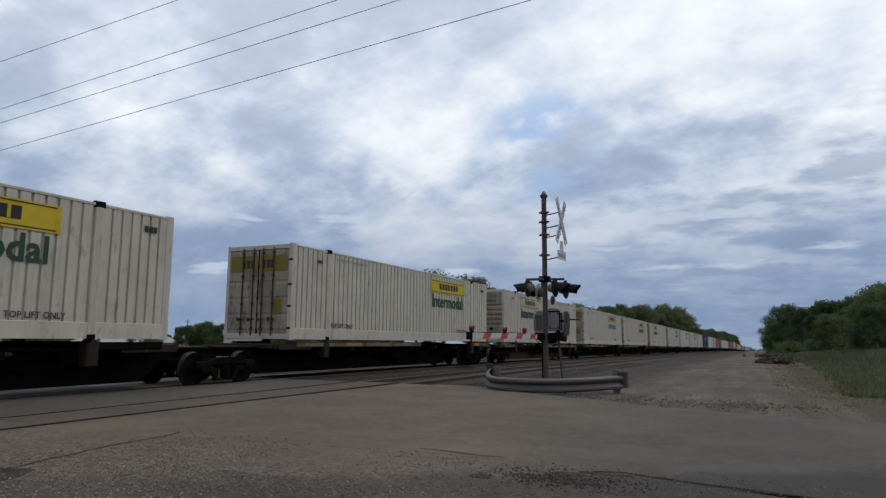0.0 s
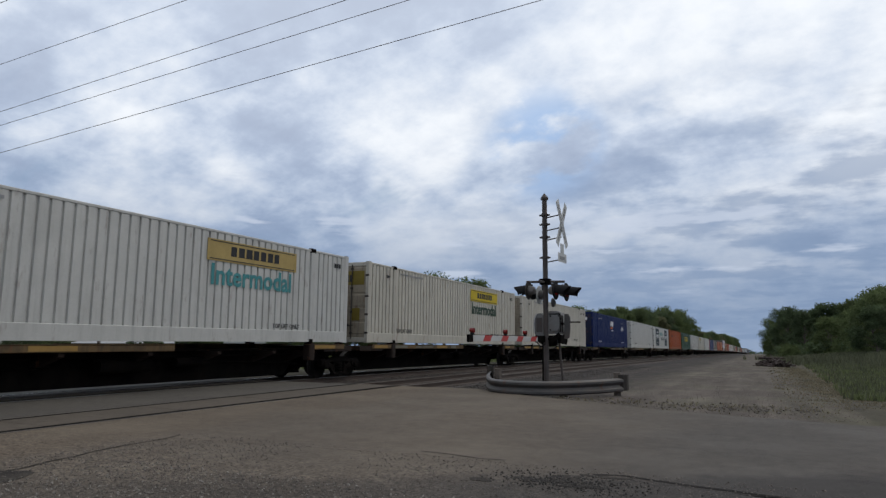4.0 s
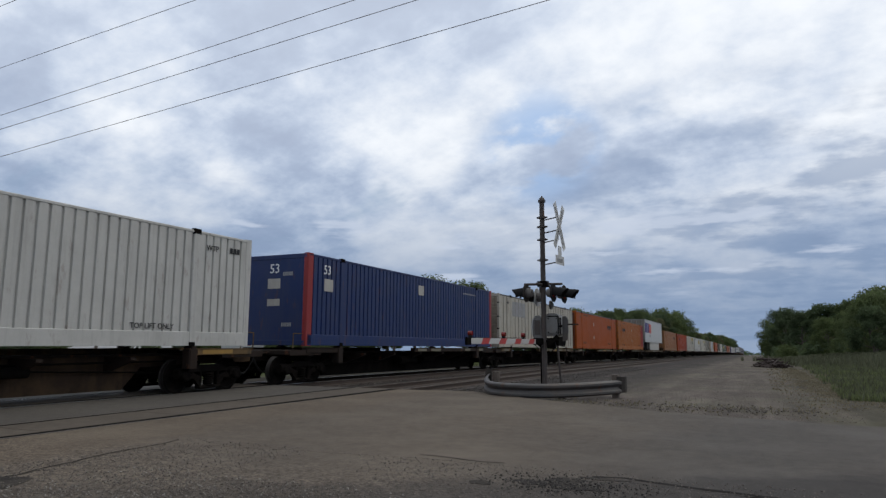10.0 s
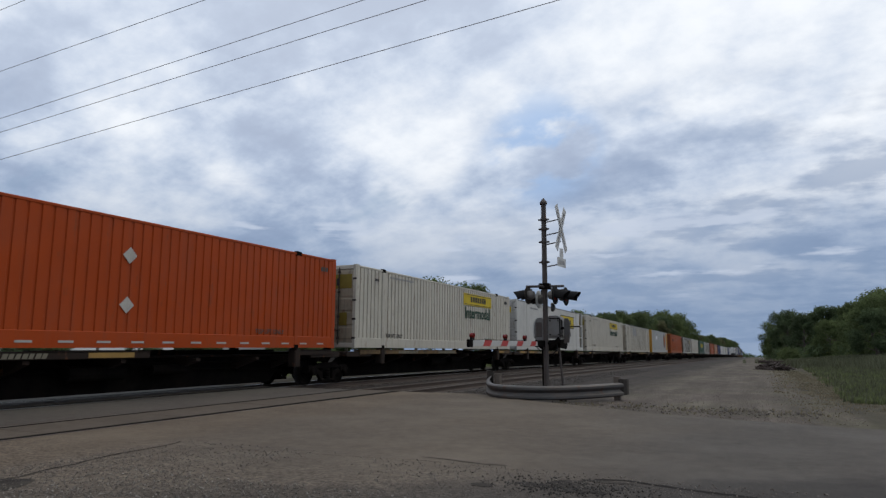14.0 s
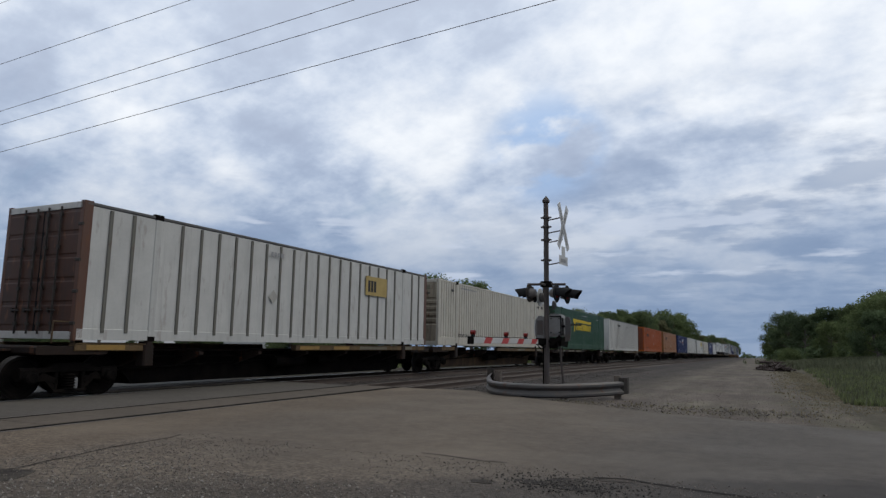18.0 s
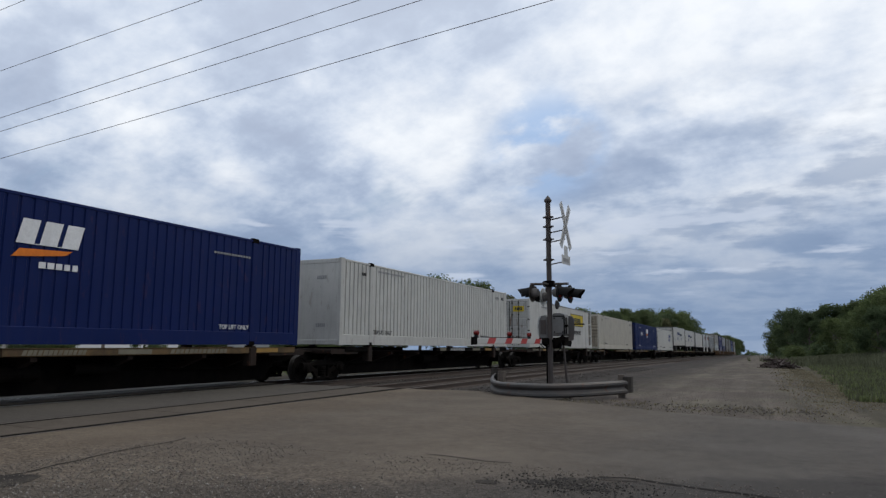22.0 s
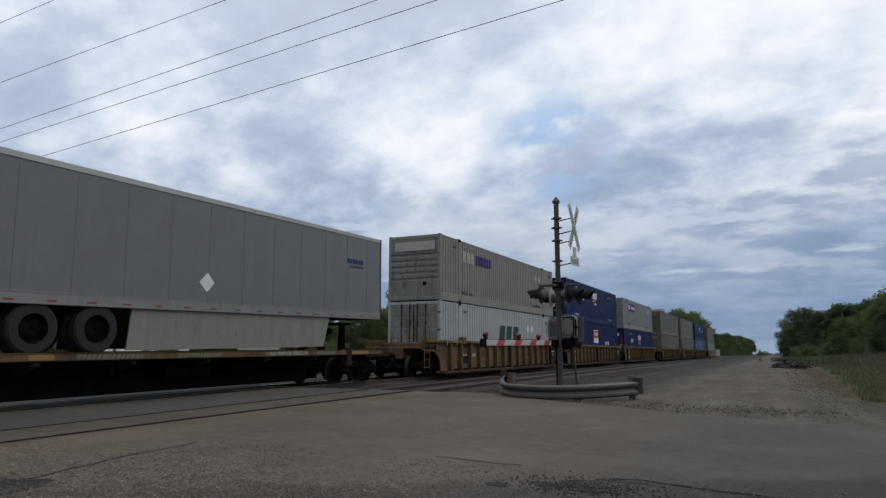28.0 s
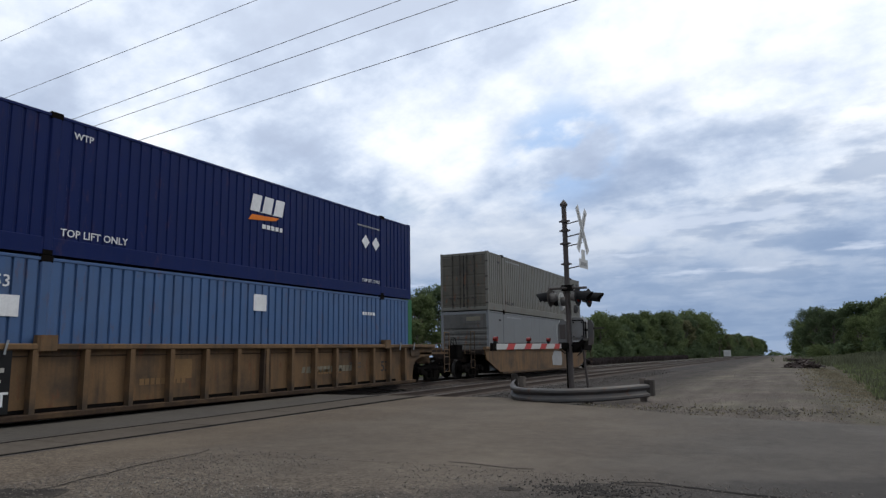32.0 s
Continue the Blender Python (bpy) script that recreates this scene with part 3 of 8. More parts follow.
def ground_z(x, y):
    g = -0.03 - grade(y)
    near = min(1, max(0, (y - 17) / 6))
    # the verge beyond the service track lies a little lower, the grass bank rises again
    if x > 0.5:
        rise = min(1, max(0, (x - 2.0) / 11))
        g += near * (-0.13 * min(1, (x - 0.5) / 2.0) + (0.35 + 0.55 * min(1, max(0, (y - 22) / 40))) * rise * rise * (3 - 2 * rise))
    if x < -17.5:
        g -= 0.35 * min(1, (-17.5 - x) / 3)
    if -17.2 < x < -5.9:
        g -= 0.36 if x < -7.9 or -3 < y < 17 else 0.2
    return g + 0.035 * noise.noise((x * 0.35, y * 0.35, 0.0)) * near


sheet("ground", steps((-1600, -200, 200), (-200, -40, 20), (-40, -18, 4), (-18, 14, 1.0), (14, 60, 6), (60, 200, 35), (200, 1600, 200)),
      steps((-1300, -100, 150), (-100, -10, 10), (-10, 70, 1.5), (70, 200, 6), (200, 1000, 40), (1000, 2600, 200)),
      ground_z, GRAVEL, "pale brown gravel and dirt ground beside the railway", "ground")


def flat_shape(name, ring, z0, z1, mat, label, category, parent=None):
    s = Solid().prism(ring, "z", z0, z1)
    if parent:
        return part(name, s, mat, parent, label)
    return single(name, s, mat, label, category, kind="structure")


# road from the right, crossing surface over both tracks, road beyond
flat_shape("road", [(220, 6.3), (220, 12.1), (1.2, 12.35), (-0.5, 12.8), (-1.9, 13.3), (-3.4, 14.2), (-4.9, 15.0), (-5.8, 15.8), (-6.9, 16.5), (-8.0, 16.4),
                    (-8.0, 6.2), (-3.5, 6.75), (-2.4, 6.7), (-1.45, 6.5), (-0.3, 6.3)], -0.3, 0.0, TARMAC, "grey two-lane asphalt road leading to the level crossing", "road")
flat_shape("pavement", [(-0.3, 6.3), (-1.45, 6.5), (-2.4, 6.7), (-3.5, 6.75), (-8.0, 6.2), (-8.0, -14), (3.5, -14), (3.0, 5.6)], -0.3, -0.001, TARMAC,
           "worn gravel-strewn asphalt apron beside the road", "pavement")
flat_shape("road_beyond", [(-15.9, 4.6), (-15.9, 16.2), (-19, 14.5), (-220, 14.2), (-220, 7.0), (-19, 6.6)], -0.6, -0.012, ROAD,
           "grey asphalt road on the other side of the railway", "road")
# crossing panels between and beside the rails, with open flangeways
crossing = thing("crossing_surface", "weathered asphalt and concrete level crossing surface between the rails", "level crossing", kind="structure")
for cx in (NEAR_X, TRAIN_X):
    for k in range(7):
        y0 = -1.2 + k * 2.52
        part("crossing_panel", Solid().bar(cx - 0.57, cx + 0.57, y0, y0 + 2.50, -0.25, 0.0, 0.015), CONCRETE, crossing)
for cx in (NEAR_X, TRAIN_X):
    for sg in (-1, 1):
        lo, hi = sorted((cx + sg * 0.575, cx + sg * 0.712))
        part("flangeway_filler", Solid().bar(lo, hi, -1.4, 16.4, -0.2, -0.003, 0.004), FILLER, crossing, "black rubber flangeway filler")
part("crossing_strip", Solid().prism([(NEAR_X + 0.80, -1.5), (-7.9, -1.5), (-7.9, 16.3), (NEAR_X + 0.80, 16.4)], "z", -0.3, -0.006), TARMAC, crossing)
part("crossing_strip", Solid().prism([(TRAIN_X + 0.80, -1.5), (NEAR_X - 0.80, -1.5), (NEAR_X - 0.80, 16.4), (TRAIN_X + 0.80, 16.3)], "z", -0.3, -0.008), ASPHALT, crossing)
part("crossing_strip", Solid().prism([(-15.95, 3.0), (TRAIN_X - 0.80, 3.0), (TRAIN_X - 0.80, 16.3), (-15.95, 16.2)], "z", -0.3, -0.008), ASPHALT, crossing)


def ribbon(points, width, z, thick=0.004):
    """A thin uneven line laid over a list of way points."""
    s = Solid()
    pts = []
    for (a, b) in zip(points, points[1:]):
        n = max(2, int((Vector(b) - Vector(a)).length / 0.12))
        pts += [Vector(a).lerp(Vector(b), i / n) for i in range(n)]
    pts.append(Vector(points[-1]))
    ring_l, ring_r = [], []
    for i, p in enumerate(pts):
        d = (pts[min(i + 1, len(pts) - 1)] - pts[max(i - 1, 0)]).normalized()
        nrm = Vector((-d.y, d.x))
        j = 0.05 * noise.noise((p.x * 2.3, p.y * 2.3, 1.0))
        w = width * (0.6 + 0.7 * abs(noise.noise((p.x * 4, p.y * 4, 5.0))))
        ring_l.append(p + nrm * (j + w / 2))
        ring_r.append(p + nrm * (j - w / 2))
    n = len(pts)
    s.add([(q.x, q.y, z + thick) for q in ring_l] + [(q.x, q.y, z + thick) for q in ring_r], [(i, n + i, n + i + 1, i + 1) for i in range(n - 1)])
    return s


cracks = thing("road_cracks", "dark cracks and seams in the asphalt, with the road edge's shadow painted in", "crack", kind="structure")
# first ribbon paints the shadow along the raised road edge; the others are seams
for pts, w, z in (([(-1.5, 6.54), (-1.22, 6.61), (-0.72, 6.47), (-0.26, 6.39), (1.2, 6.1), (3.0, 5.7)], 0.075, 0.0), ([(-3.55, 6.95), (-3.14, 6.91), (-2.76, 6.81), (-2.49, 6.85)], 0.035, 0.0),
                  ([(-6.5, 4.06), (-6.5, 4.32), (-6.61, 4.69), (-6.75, 5.46), (-6.84, 6.36), (-6.91, 6.61)], 0.04, 0.0)):
    part("crack", ribbon(pts, w, z), SEAM_SHADE, cracks)


def blot(cx, cy, rx, ry, z, seed):
    ring = []
    for i in range(36):
        a = 2 * math.pi * i / 36
        k = 1 + 0.55 * noise.noise((math.cos(a) * 1.7 + seed, math.sin(a) * 1.7, seed * 0.7))
        ring.append((cx + rx * k * math.cos(a), cy + ry * k * math.sin(a)))
    return Solid().prism(ring, "z", z - 0.02, z)


patches = thing("asphalt_patches", "dark broken patches of old asphalt", "asphalt patch", kind="structure")
for cx, cy, rx, ry, sd in ((-1.68, 6.22, 0.16, 0.15, 1.3), (-1.36, 6.47, 0.20, 0.05, 2.6), (-1.95, 6.05, 0.14, 0.10, 3.3), (-1.5, 5.98, 0.20, 0.08, 5.1), (-2.35, 5.85, 0.10, 0.07, 6.2)):
    part("patch", blot(cx, cy, rx, ry, 0.003, sd), PATCH, patches)
part("patch", blot(-6.45, 3.5, 0.45, 0.75, 0.003, 4.2), PATCH, patches)

# ballast beds outside the crossing, following the grade
SHOULDER = [(-6.0, -0.42), (-7.9, -0.17), (-11.4, -0.19), (-11.95, -0.24), (-12.5, -0.19), (-15.9, -0.17), (-17.6, -0.5)]


def ballast_z(k, y):
    return SHOULDER[k][1] - grade(y) + 0.03 * noise.noise((SHOULDER[k][0], y * 1.3, 2.0))


def ballast_run(name, ys):
    v = [(x, y, ballast_z(k, y)) for y in ys for k, (x, _) in enumerate(SHOULDER)]
    n = len(SHOULDER)
    me = bpy.data.meshes.new(name)
    me.from_pydata(v, [], [(j * n + i, j * n + i + 1, (j + 1) * n + i + 1, (j + 1) * n + i) for j in range(len(ys) - 1) for i in range(n - 1)])
    me.materials.append(BALLAST)
    return tagged(new(name, me), "dusty brown stone ballast bed under the tracks", "ballast", kind="structure")


ballast_run("ballast", steps((16.4, 80, 0.8), (80, 200, 6), (200, 1400, 40)))
ballast_run("ballast_behind", steps((-1200, -100, 50), (-100, -1.4, 4)))

RAIL_RING = [(-0.07, -0.17), (0.07, -0.17), (0.07, -0.155), (0.012, -0.13), (0.012, -0.045), (0.037, -0.035), (0.037, -0.006), (0.028, 0.0),
             (-0.028, 0.0), (-0.037, -0.006), (-0.037, -0.035), (-0.012, -0.045), (-0.012, -0.13), (-0.07, -0.155)]


def rail_run(x, ys, ring):
    s = Solid()
    n = len(ring)
    s.add([(x + u, y, v - grade(y)) for y in ys for u, v in ring],
          [(j * n + i, j * n + (i + 1) % n, (j + 1) * n + (i + 1) % n, (j + 1) * n + i) for j in range(len(ys) - 1) for i in range(n)])
    return s


RAIL_YS = steps((-1200, -60, 60), (-60, 10, 5), (10, 120, 2), (120, 240, 12), (240, 1400, 40))
for tx, what in ((TRAIN_X, "busy main line track the train runs on"), (NEAR_X, "empty parallel railway track")):
    track = thing("railway_track", f"{what}, steel rails on wooden ties", "railway track", "railway tracks", "structure", pose(tx, 0, 0))
    for side in (-0.755, 0.755):
        part("rail", rail_run(side, RAIL_YS, RAIL_RING), RAIL_SIDE, track)
        part("rail_head", rail_run(side, RAIL_YS, [(-0.030, -0.02), (0.030, -0.02), (0.030, 0.002), (-0.030, 0.002)]), RAIL_TOP if tx == TRAIN_X else DULL, track, "running surface of the rail")
    tie_me = Solid().bar(-1.28, 1.28, -0.11, 0.11, -0.20, 0.0, 0.012, "x").mesh("tie", TIE)
    for k in range(110):
        y = 16.9 + k * 0.55
        part("tie", tie_me, TIE, track, at=pose(random.uniform(-0.03, 0.03), y, -0.165 - grade(y), 0, 0, random.uniform(-1, 1)))


# ---- rolling stock ----
def ring_wheel(r):
    return [(0.09, -0.09), (0.16, -0.085), (0.19, -0.03), (r - 0.09, -0.045), (r - 0.055, -0.07), (r, -0.065), (r + 0.004, 0.04), (r + 0.026, 0.05), (r + 0.024, 0.078),
            (r - 0.055, 0.078), (r - 0.085, 0.02), (0.20, 0.01), (0.16, 0.075), (0.09, 0.08)]


MESH = {}


def cached(key, make):
    if key not in MESH:
        MESH[key] = make()
    return MESH[key]


def side_frame_solid():
    s = Solid()
    # cast frame: arched top, two windows, spring seat
    for sgn in (-1, 1):
        s.prism([(sgn * 0.30, 0.30), (sgn * 0.30, 0.40), (sgn * 0.55, 0.50), (sgn * 0.72, 0.44), (sgn * 0.72, 0.34), (sgn * 0.50, 0.36)][::sgn], "x", -0.07, 0.07)
        s.prism([(sgn * 0.22, 0.13), (sgn * 0.32, 0.13), (sgn * 0.66, 0.47), (sgn * 0.58, 0.55)][::sgn], "x", -0.06, 0.06)
        s.bar(-0.10, 0.10, min(sgn * 0.70, sgn * 1.08), max(sgn * 0.70, sgn * 1.08), 0.36, 0.62, 0.05)
        s.bar(-0.07, 0.07, min(sgn * 0.26, sgn * 0.34), max(sgn * 0.26, sgn * 0.34), 0.12, 0.66, 0.02, "z")
    s.prism([(-1.06, 0.56), (-0.55, 0.62), (-0.3, 0.70), (0.3, 0.70), (0.55, 0.62), (1.06, 0.56), (1.06, 0.50), (0.5, 0.53), (-0.5, 0.53), (-1.06, 0.50)], "x", -0.08, 0.08)
    s.bar(-0.09, 0.09, -0.36, 0.36, 0.10, 0.17, 0.02)
    return s


def spring_solid():
    prof = [(0.0, 0.17)]
    for k in range(6):
        prof += [(0.15, 0.18 + k * 0.055), (0.11, 0.2075 + k * 0.055)]
    return Solid().lathe(prof + [(0.0, 0.51)], (0, 0, 0), (0, 0, 1), 14)


def wheel_mesh():
    me = Solid().lathe(ring_wheel(0.42), (0, 0, 0), (1, 0, 0), 24).mesh("wheel", STEEL)
    me.materials.append(TREAD)
    for p in me.polygons:
        if all(math.hypot(me.vertices[i].co.y, me.vertices[i].co.z) > 0.415 for i in p.vertices):
            p.material_index = 1
    return me


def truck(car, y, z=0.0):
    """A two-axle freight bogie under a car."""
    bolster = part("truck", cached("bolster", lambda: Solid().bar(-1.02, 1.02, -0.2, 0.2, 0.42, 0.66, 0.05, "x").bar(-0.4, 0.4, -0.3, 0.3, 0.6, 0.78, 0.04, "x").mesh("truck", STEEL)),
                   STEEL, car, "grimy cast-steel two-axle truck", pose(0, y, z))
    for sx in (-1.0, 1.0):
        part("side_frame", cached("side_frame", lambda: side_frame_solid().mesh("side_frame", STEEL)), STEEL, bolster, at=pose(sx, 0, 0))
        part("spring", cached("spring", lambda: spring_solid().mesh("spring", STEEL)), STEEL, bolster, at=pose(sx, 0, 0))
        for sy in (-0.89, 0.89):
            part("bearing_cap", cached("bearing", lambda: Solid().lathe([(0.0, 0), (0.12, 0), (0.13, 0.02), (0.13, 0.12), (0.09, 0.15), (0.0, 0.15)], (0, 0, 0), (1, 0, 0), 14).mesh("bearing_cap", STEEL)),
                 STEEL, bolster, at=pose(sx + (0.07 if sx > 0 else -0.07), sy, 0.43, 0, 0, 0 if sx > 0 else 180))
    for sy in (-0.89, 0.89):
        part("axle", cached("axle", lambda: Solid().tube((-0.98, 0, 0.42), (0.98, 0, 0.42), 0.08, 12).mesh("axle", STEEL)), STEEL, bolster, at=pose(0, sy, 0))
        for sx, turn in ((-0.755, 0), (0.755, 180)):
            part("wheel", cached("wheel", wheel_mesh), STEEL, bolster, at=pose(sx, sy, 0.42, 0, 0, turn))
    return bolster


def bars_solid(y0, y1, z0, z1, count, x, seed, slant=0.0):
    """A row of upright strokes of uneven width: writing that cannot be read."""
    rnd = random.Random(seed)
    w, h = (y1 - y0) / count, z1 - z0
    foot, lean = z0 + 0.03 * h, slant * h
    upper = []
    for i in range(count):
        a, b = y0 + (i + 0.05) * w, y0 + (i + rnd.uniform(0.70, 0.88)) * w
        upper += [(a, foot), (a + lean, z1), (b + lean, z1), (b, foot)]
    ring = [(upper[0][0], z0), (upper[-1][0], z0)] + upper[::-1]
    return Solid().prism(ring, "x", x, x + 0.004)


# platforms whose bare half leads, whose ledges are black, and that carry the builder's stencil
BARE_FRONT = {2, 5, 10, 15, 16, 18, 19, 20, 21, 23, 28, 29, 31, 32, 34, 37, 38, 40}
BLACK_LEDGE = {0, 14, 23, 30, 36, 38}
STENCILLED = {12: -2.9, 16: 1.2, 22: -1.5, 34: 0.35, 46: 1.9, 35: 0.6, 47: 2.2}


def spine_car(front_joint, rear_joint, front_gap, rear_gap, seed, lead, shift, flat_deck):
    """One platform of an articulated spine car: a deep centre sill, end platforms and a ledge along half of each side."""
    rnd = random.Random(seed)
    car = thing("spine_car", "grimy dark brown articulated spine railcar platform with ochre deck edges", "railcar", "platforms of the train")
    a = -8.08 - (0.45 if front_joint != "coupler" else 0.75)
    b = 8.08 + (0.45 if rear_joint != "coupler" else 0.75)
    fa, rb = -8.08 - front_gap / 2, 8.08 + rear_gap / 2
    y_front, y_rear = -7.8 if front_joint == "coupler" else fa + lead, 6.95 if rear_joint == "coupler" else rb + shift
    sf, sr = -y_front - 2.1, y_rear - 2.1
    # sill colour carries the dark beneath the platform; four platforms keep a brown sill
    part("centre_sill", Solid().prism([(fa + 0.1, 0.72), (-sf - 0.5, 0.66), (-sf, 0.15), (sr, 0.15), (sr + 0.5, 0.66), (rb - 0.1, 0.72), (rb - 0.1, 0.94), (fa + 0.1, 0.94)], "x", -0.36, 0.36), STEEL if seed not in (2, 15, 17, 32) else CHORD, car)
    part("sill_cap", Solid().bar(-0.5, 0.5, fa + 0.15, rb - 0.15, 0.935, 0.985, 0.01), SILL, car)
    top = 1.04 if seed in (2, 12) else 1.10
    paint = STEEL if seed in BLACK_LEDGE else LEDGE if seed % 3 else SILL
    for sx in (-1, 1):
        lo, hi = sorted((sx * 1.10, sx * 1.30))
        near = sx > 0
        if flat_deck:
            spans = [(a + 0.9, b - 0.6)]
        elif (seed in BARE_FRONT) == near:
            spans = [(a + 0.9, -6.0), (-0.65, b - 0.6)]
        else:
            spans = [(a + 0.9, 0.65), (6.0, b - 0.6)]
        for y0, y1 in spans:
            ledge = part("ledge", Solid().bar(lo, hi, y0, y1, top - 0.15, top, 0.015).box(lo, hi + 0.012 * near, y0, y1, top, top + 0.015), paint, car)
            y = y0 + rnd.uniform(0.1, 0.5)
            while near and y < y1 - 0.7:
                w = rnd.uniform(0.5, 1.15)
                pick = rnd.random()
                if pick < 0.20:
                    part("marker", Solid().box(1.299, 1.306, y, y + w, top - 0.125, top - 0.015), MARK, ledge, "scuffed yellow marker plate")
                elif pick < 0.40:
                    part("marker", Solid().box(1.299, 1.306, y, y + w, top - 0.125, top - 0.015), INK["drab"], ledge, "scuffed pale marker plate")
                elif pick < 0.80 and y + 1.9 < y1:
                    w = rnd.uniform(1.3, 1.9)
                    part("stencil", bars_solid(y, y + w, top - 0.125, top - 0.02, 12 + seed % 3, 1.302, seed + 3, 0.35), INK["grey" if seed in BLACK_LEDGE else "drab"], ledge, "worn white stencilled marks")
                y += w + rnd.uniform(0.25, 1.0)
        for yy in (-6.1, 6.1):
            lo3, hi3 = sorted((sx * 1.06, sx * 1.345))
            part("pedestal", Solid().bar(lo3, hi3, yy - 0.14, yy + 0.14, 0.62, 1.10, 0.03, "z").box(lo3, hi3, yy - 0.07, yy + 0.07, 1.10, 1.168), SILL, car)
    if seed in STENCILLED:
        part("stencil", lettering("ALL PURPOSE SPINE CAR", 0.155, INK["paper"], weight=0.01), None, car, "worn white stencilled words", pose(1.31, STENCILLED[seed], top - 0.12, 90, 0, 90))
    for yy in (-6.1, -4.4, -2.2, 0.0, 2.2, 4.4, 6.1):
        part("cross_bearer", Solid().prism([(-1.24, 0.86), (-0.3, 0.55), (0.3, 0.55), (1.24, 0.86), (1.24, 0.93), (-1.24, 0.93)], "y", yy - 0.07, yy + 0.07), SILL, car)
    for y0, y1 in ((a + 0.1, a + 1.7), (b - 1.7, b - 0.1)):
        part("end_platform", Solid().bar(-1.27, 1.27, y0, y1, 0.88, 1.05, 0.03, "x"), SILL, car)
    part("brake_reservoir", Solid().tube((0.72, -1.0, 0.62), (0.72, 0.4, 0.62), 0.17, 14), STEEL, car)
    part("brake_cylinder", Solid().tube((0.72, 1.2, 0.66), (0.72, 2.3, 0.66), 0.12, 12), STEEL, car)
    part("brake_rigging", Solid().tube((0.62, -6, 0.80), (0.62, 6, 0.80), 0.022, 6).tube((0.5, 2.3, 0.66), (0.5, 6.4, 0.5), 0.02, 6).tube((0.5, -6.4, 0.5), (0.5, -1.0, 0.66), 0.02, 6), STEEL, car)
    if front_joint == "coupler":
        truck(car, y_front)
        coupler(car, fa, -1, seed in (5, 15, 23, 37))
    if rear_joint == "coupler":
        truck(car, y_rear)
        coupler(car, rb, 1)
    elif rear_joint == "shared":
        truck(car, y_rear)
    return car


def coupler(car, y, sgn, hand_brake=False):
    e = y - sgn * 0.9
    part("coupler", Solid().bar(-0.09, 0.09, min(e, y - sgn * 0.12), max(e, y - sgn * 0.12), 0.74, 0.92, 0.03).bar(-0.17, 0.15, min(y - sgn * 0.28, y), max(y - sgn * 0.28, y), 0.68, 0.98, 0.05), STEEL, car)
    line = [(e + (y - e) * k / 10, 0.80 - 0.42 * math.sin(math.pi * k / 10)) for k in range(11)]
    hose = [(0.4 + 0.03 * math.cos(a), v + 0.015 * math.sin(a), w + 0.03 * math.sin(a)) for v, w in line for a in (0, 1.2566, 2.5133, 3.7699, 5.0265)]
    part("air_hose", Solid().add(hose, [(5 * i + k, 5 * i + (k + 1) % 5, 5 * i + 5 + (k + 1) % 5, 5 * i + 5 + k) for i in range(10) for k in range(5)]), BLACK, car)
    part("grab_iron", Solid().tube((1.15, e, 1.1), (1.15, e, 1.55), 0.018, 6).tube((1.15, e - sgn * 0.5, 1.1), (1.15, e - sgn * 0.5, 1.55), 0.018, 6)
         .tube((1.15, e, 1.55), (1.15, e - sgn * 0.5, 1.55), 0.018, 6), LEDGE, car)
    if hand_brake:
        wheel = Solid()
        ring = [Vector((0.95, y + 0.15 + 0.28 * math.cos(t), 1.55 + 0.28 * math.sin(t))) for t in (2 * math.pi * i / 14 for i in range(15))]
        for p, q in zip(ring, ring[1:]):
            wheel.tube(p, q, 0.018, 6)
        for p in ring[::3]:
            wheel.tube((0.95, y + 0.15, 1.55), p, 0.012, 5)
        wheel.tube((0.95, y + 0.15, 1.0), (0.95, y + 0.15, 1.58), 0.03, 6)
        part("brake_wheel", wheel, STEEL, car)
        part("brake_stand", Solid().bar(0.62, 1.12, y + 0.2, y + 0.75, 0.9, 1.5, 0.05, "z"), STEEL, car)


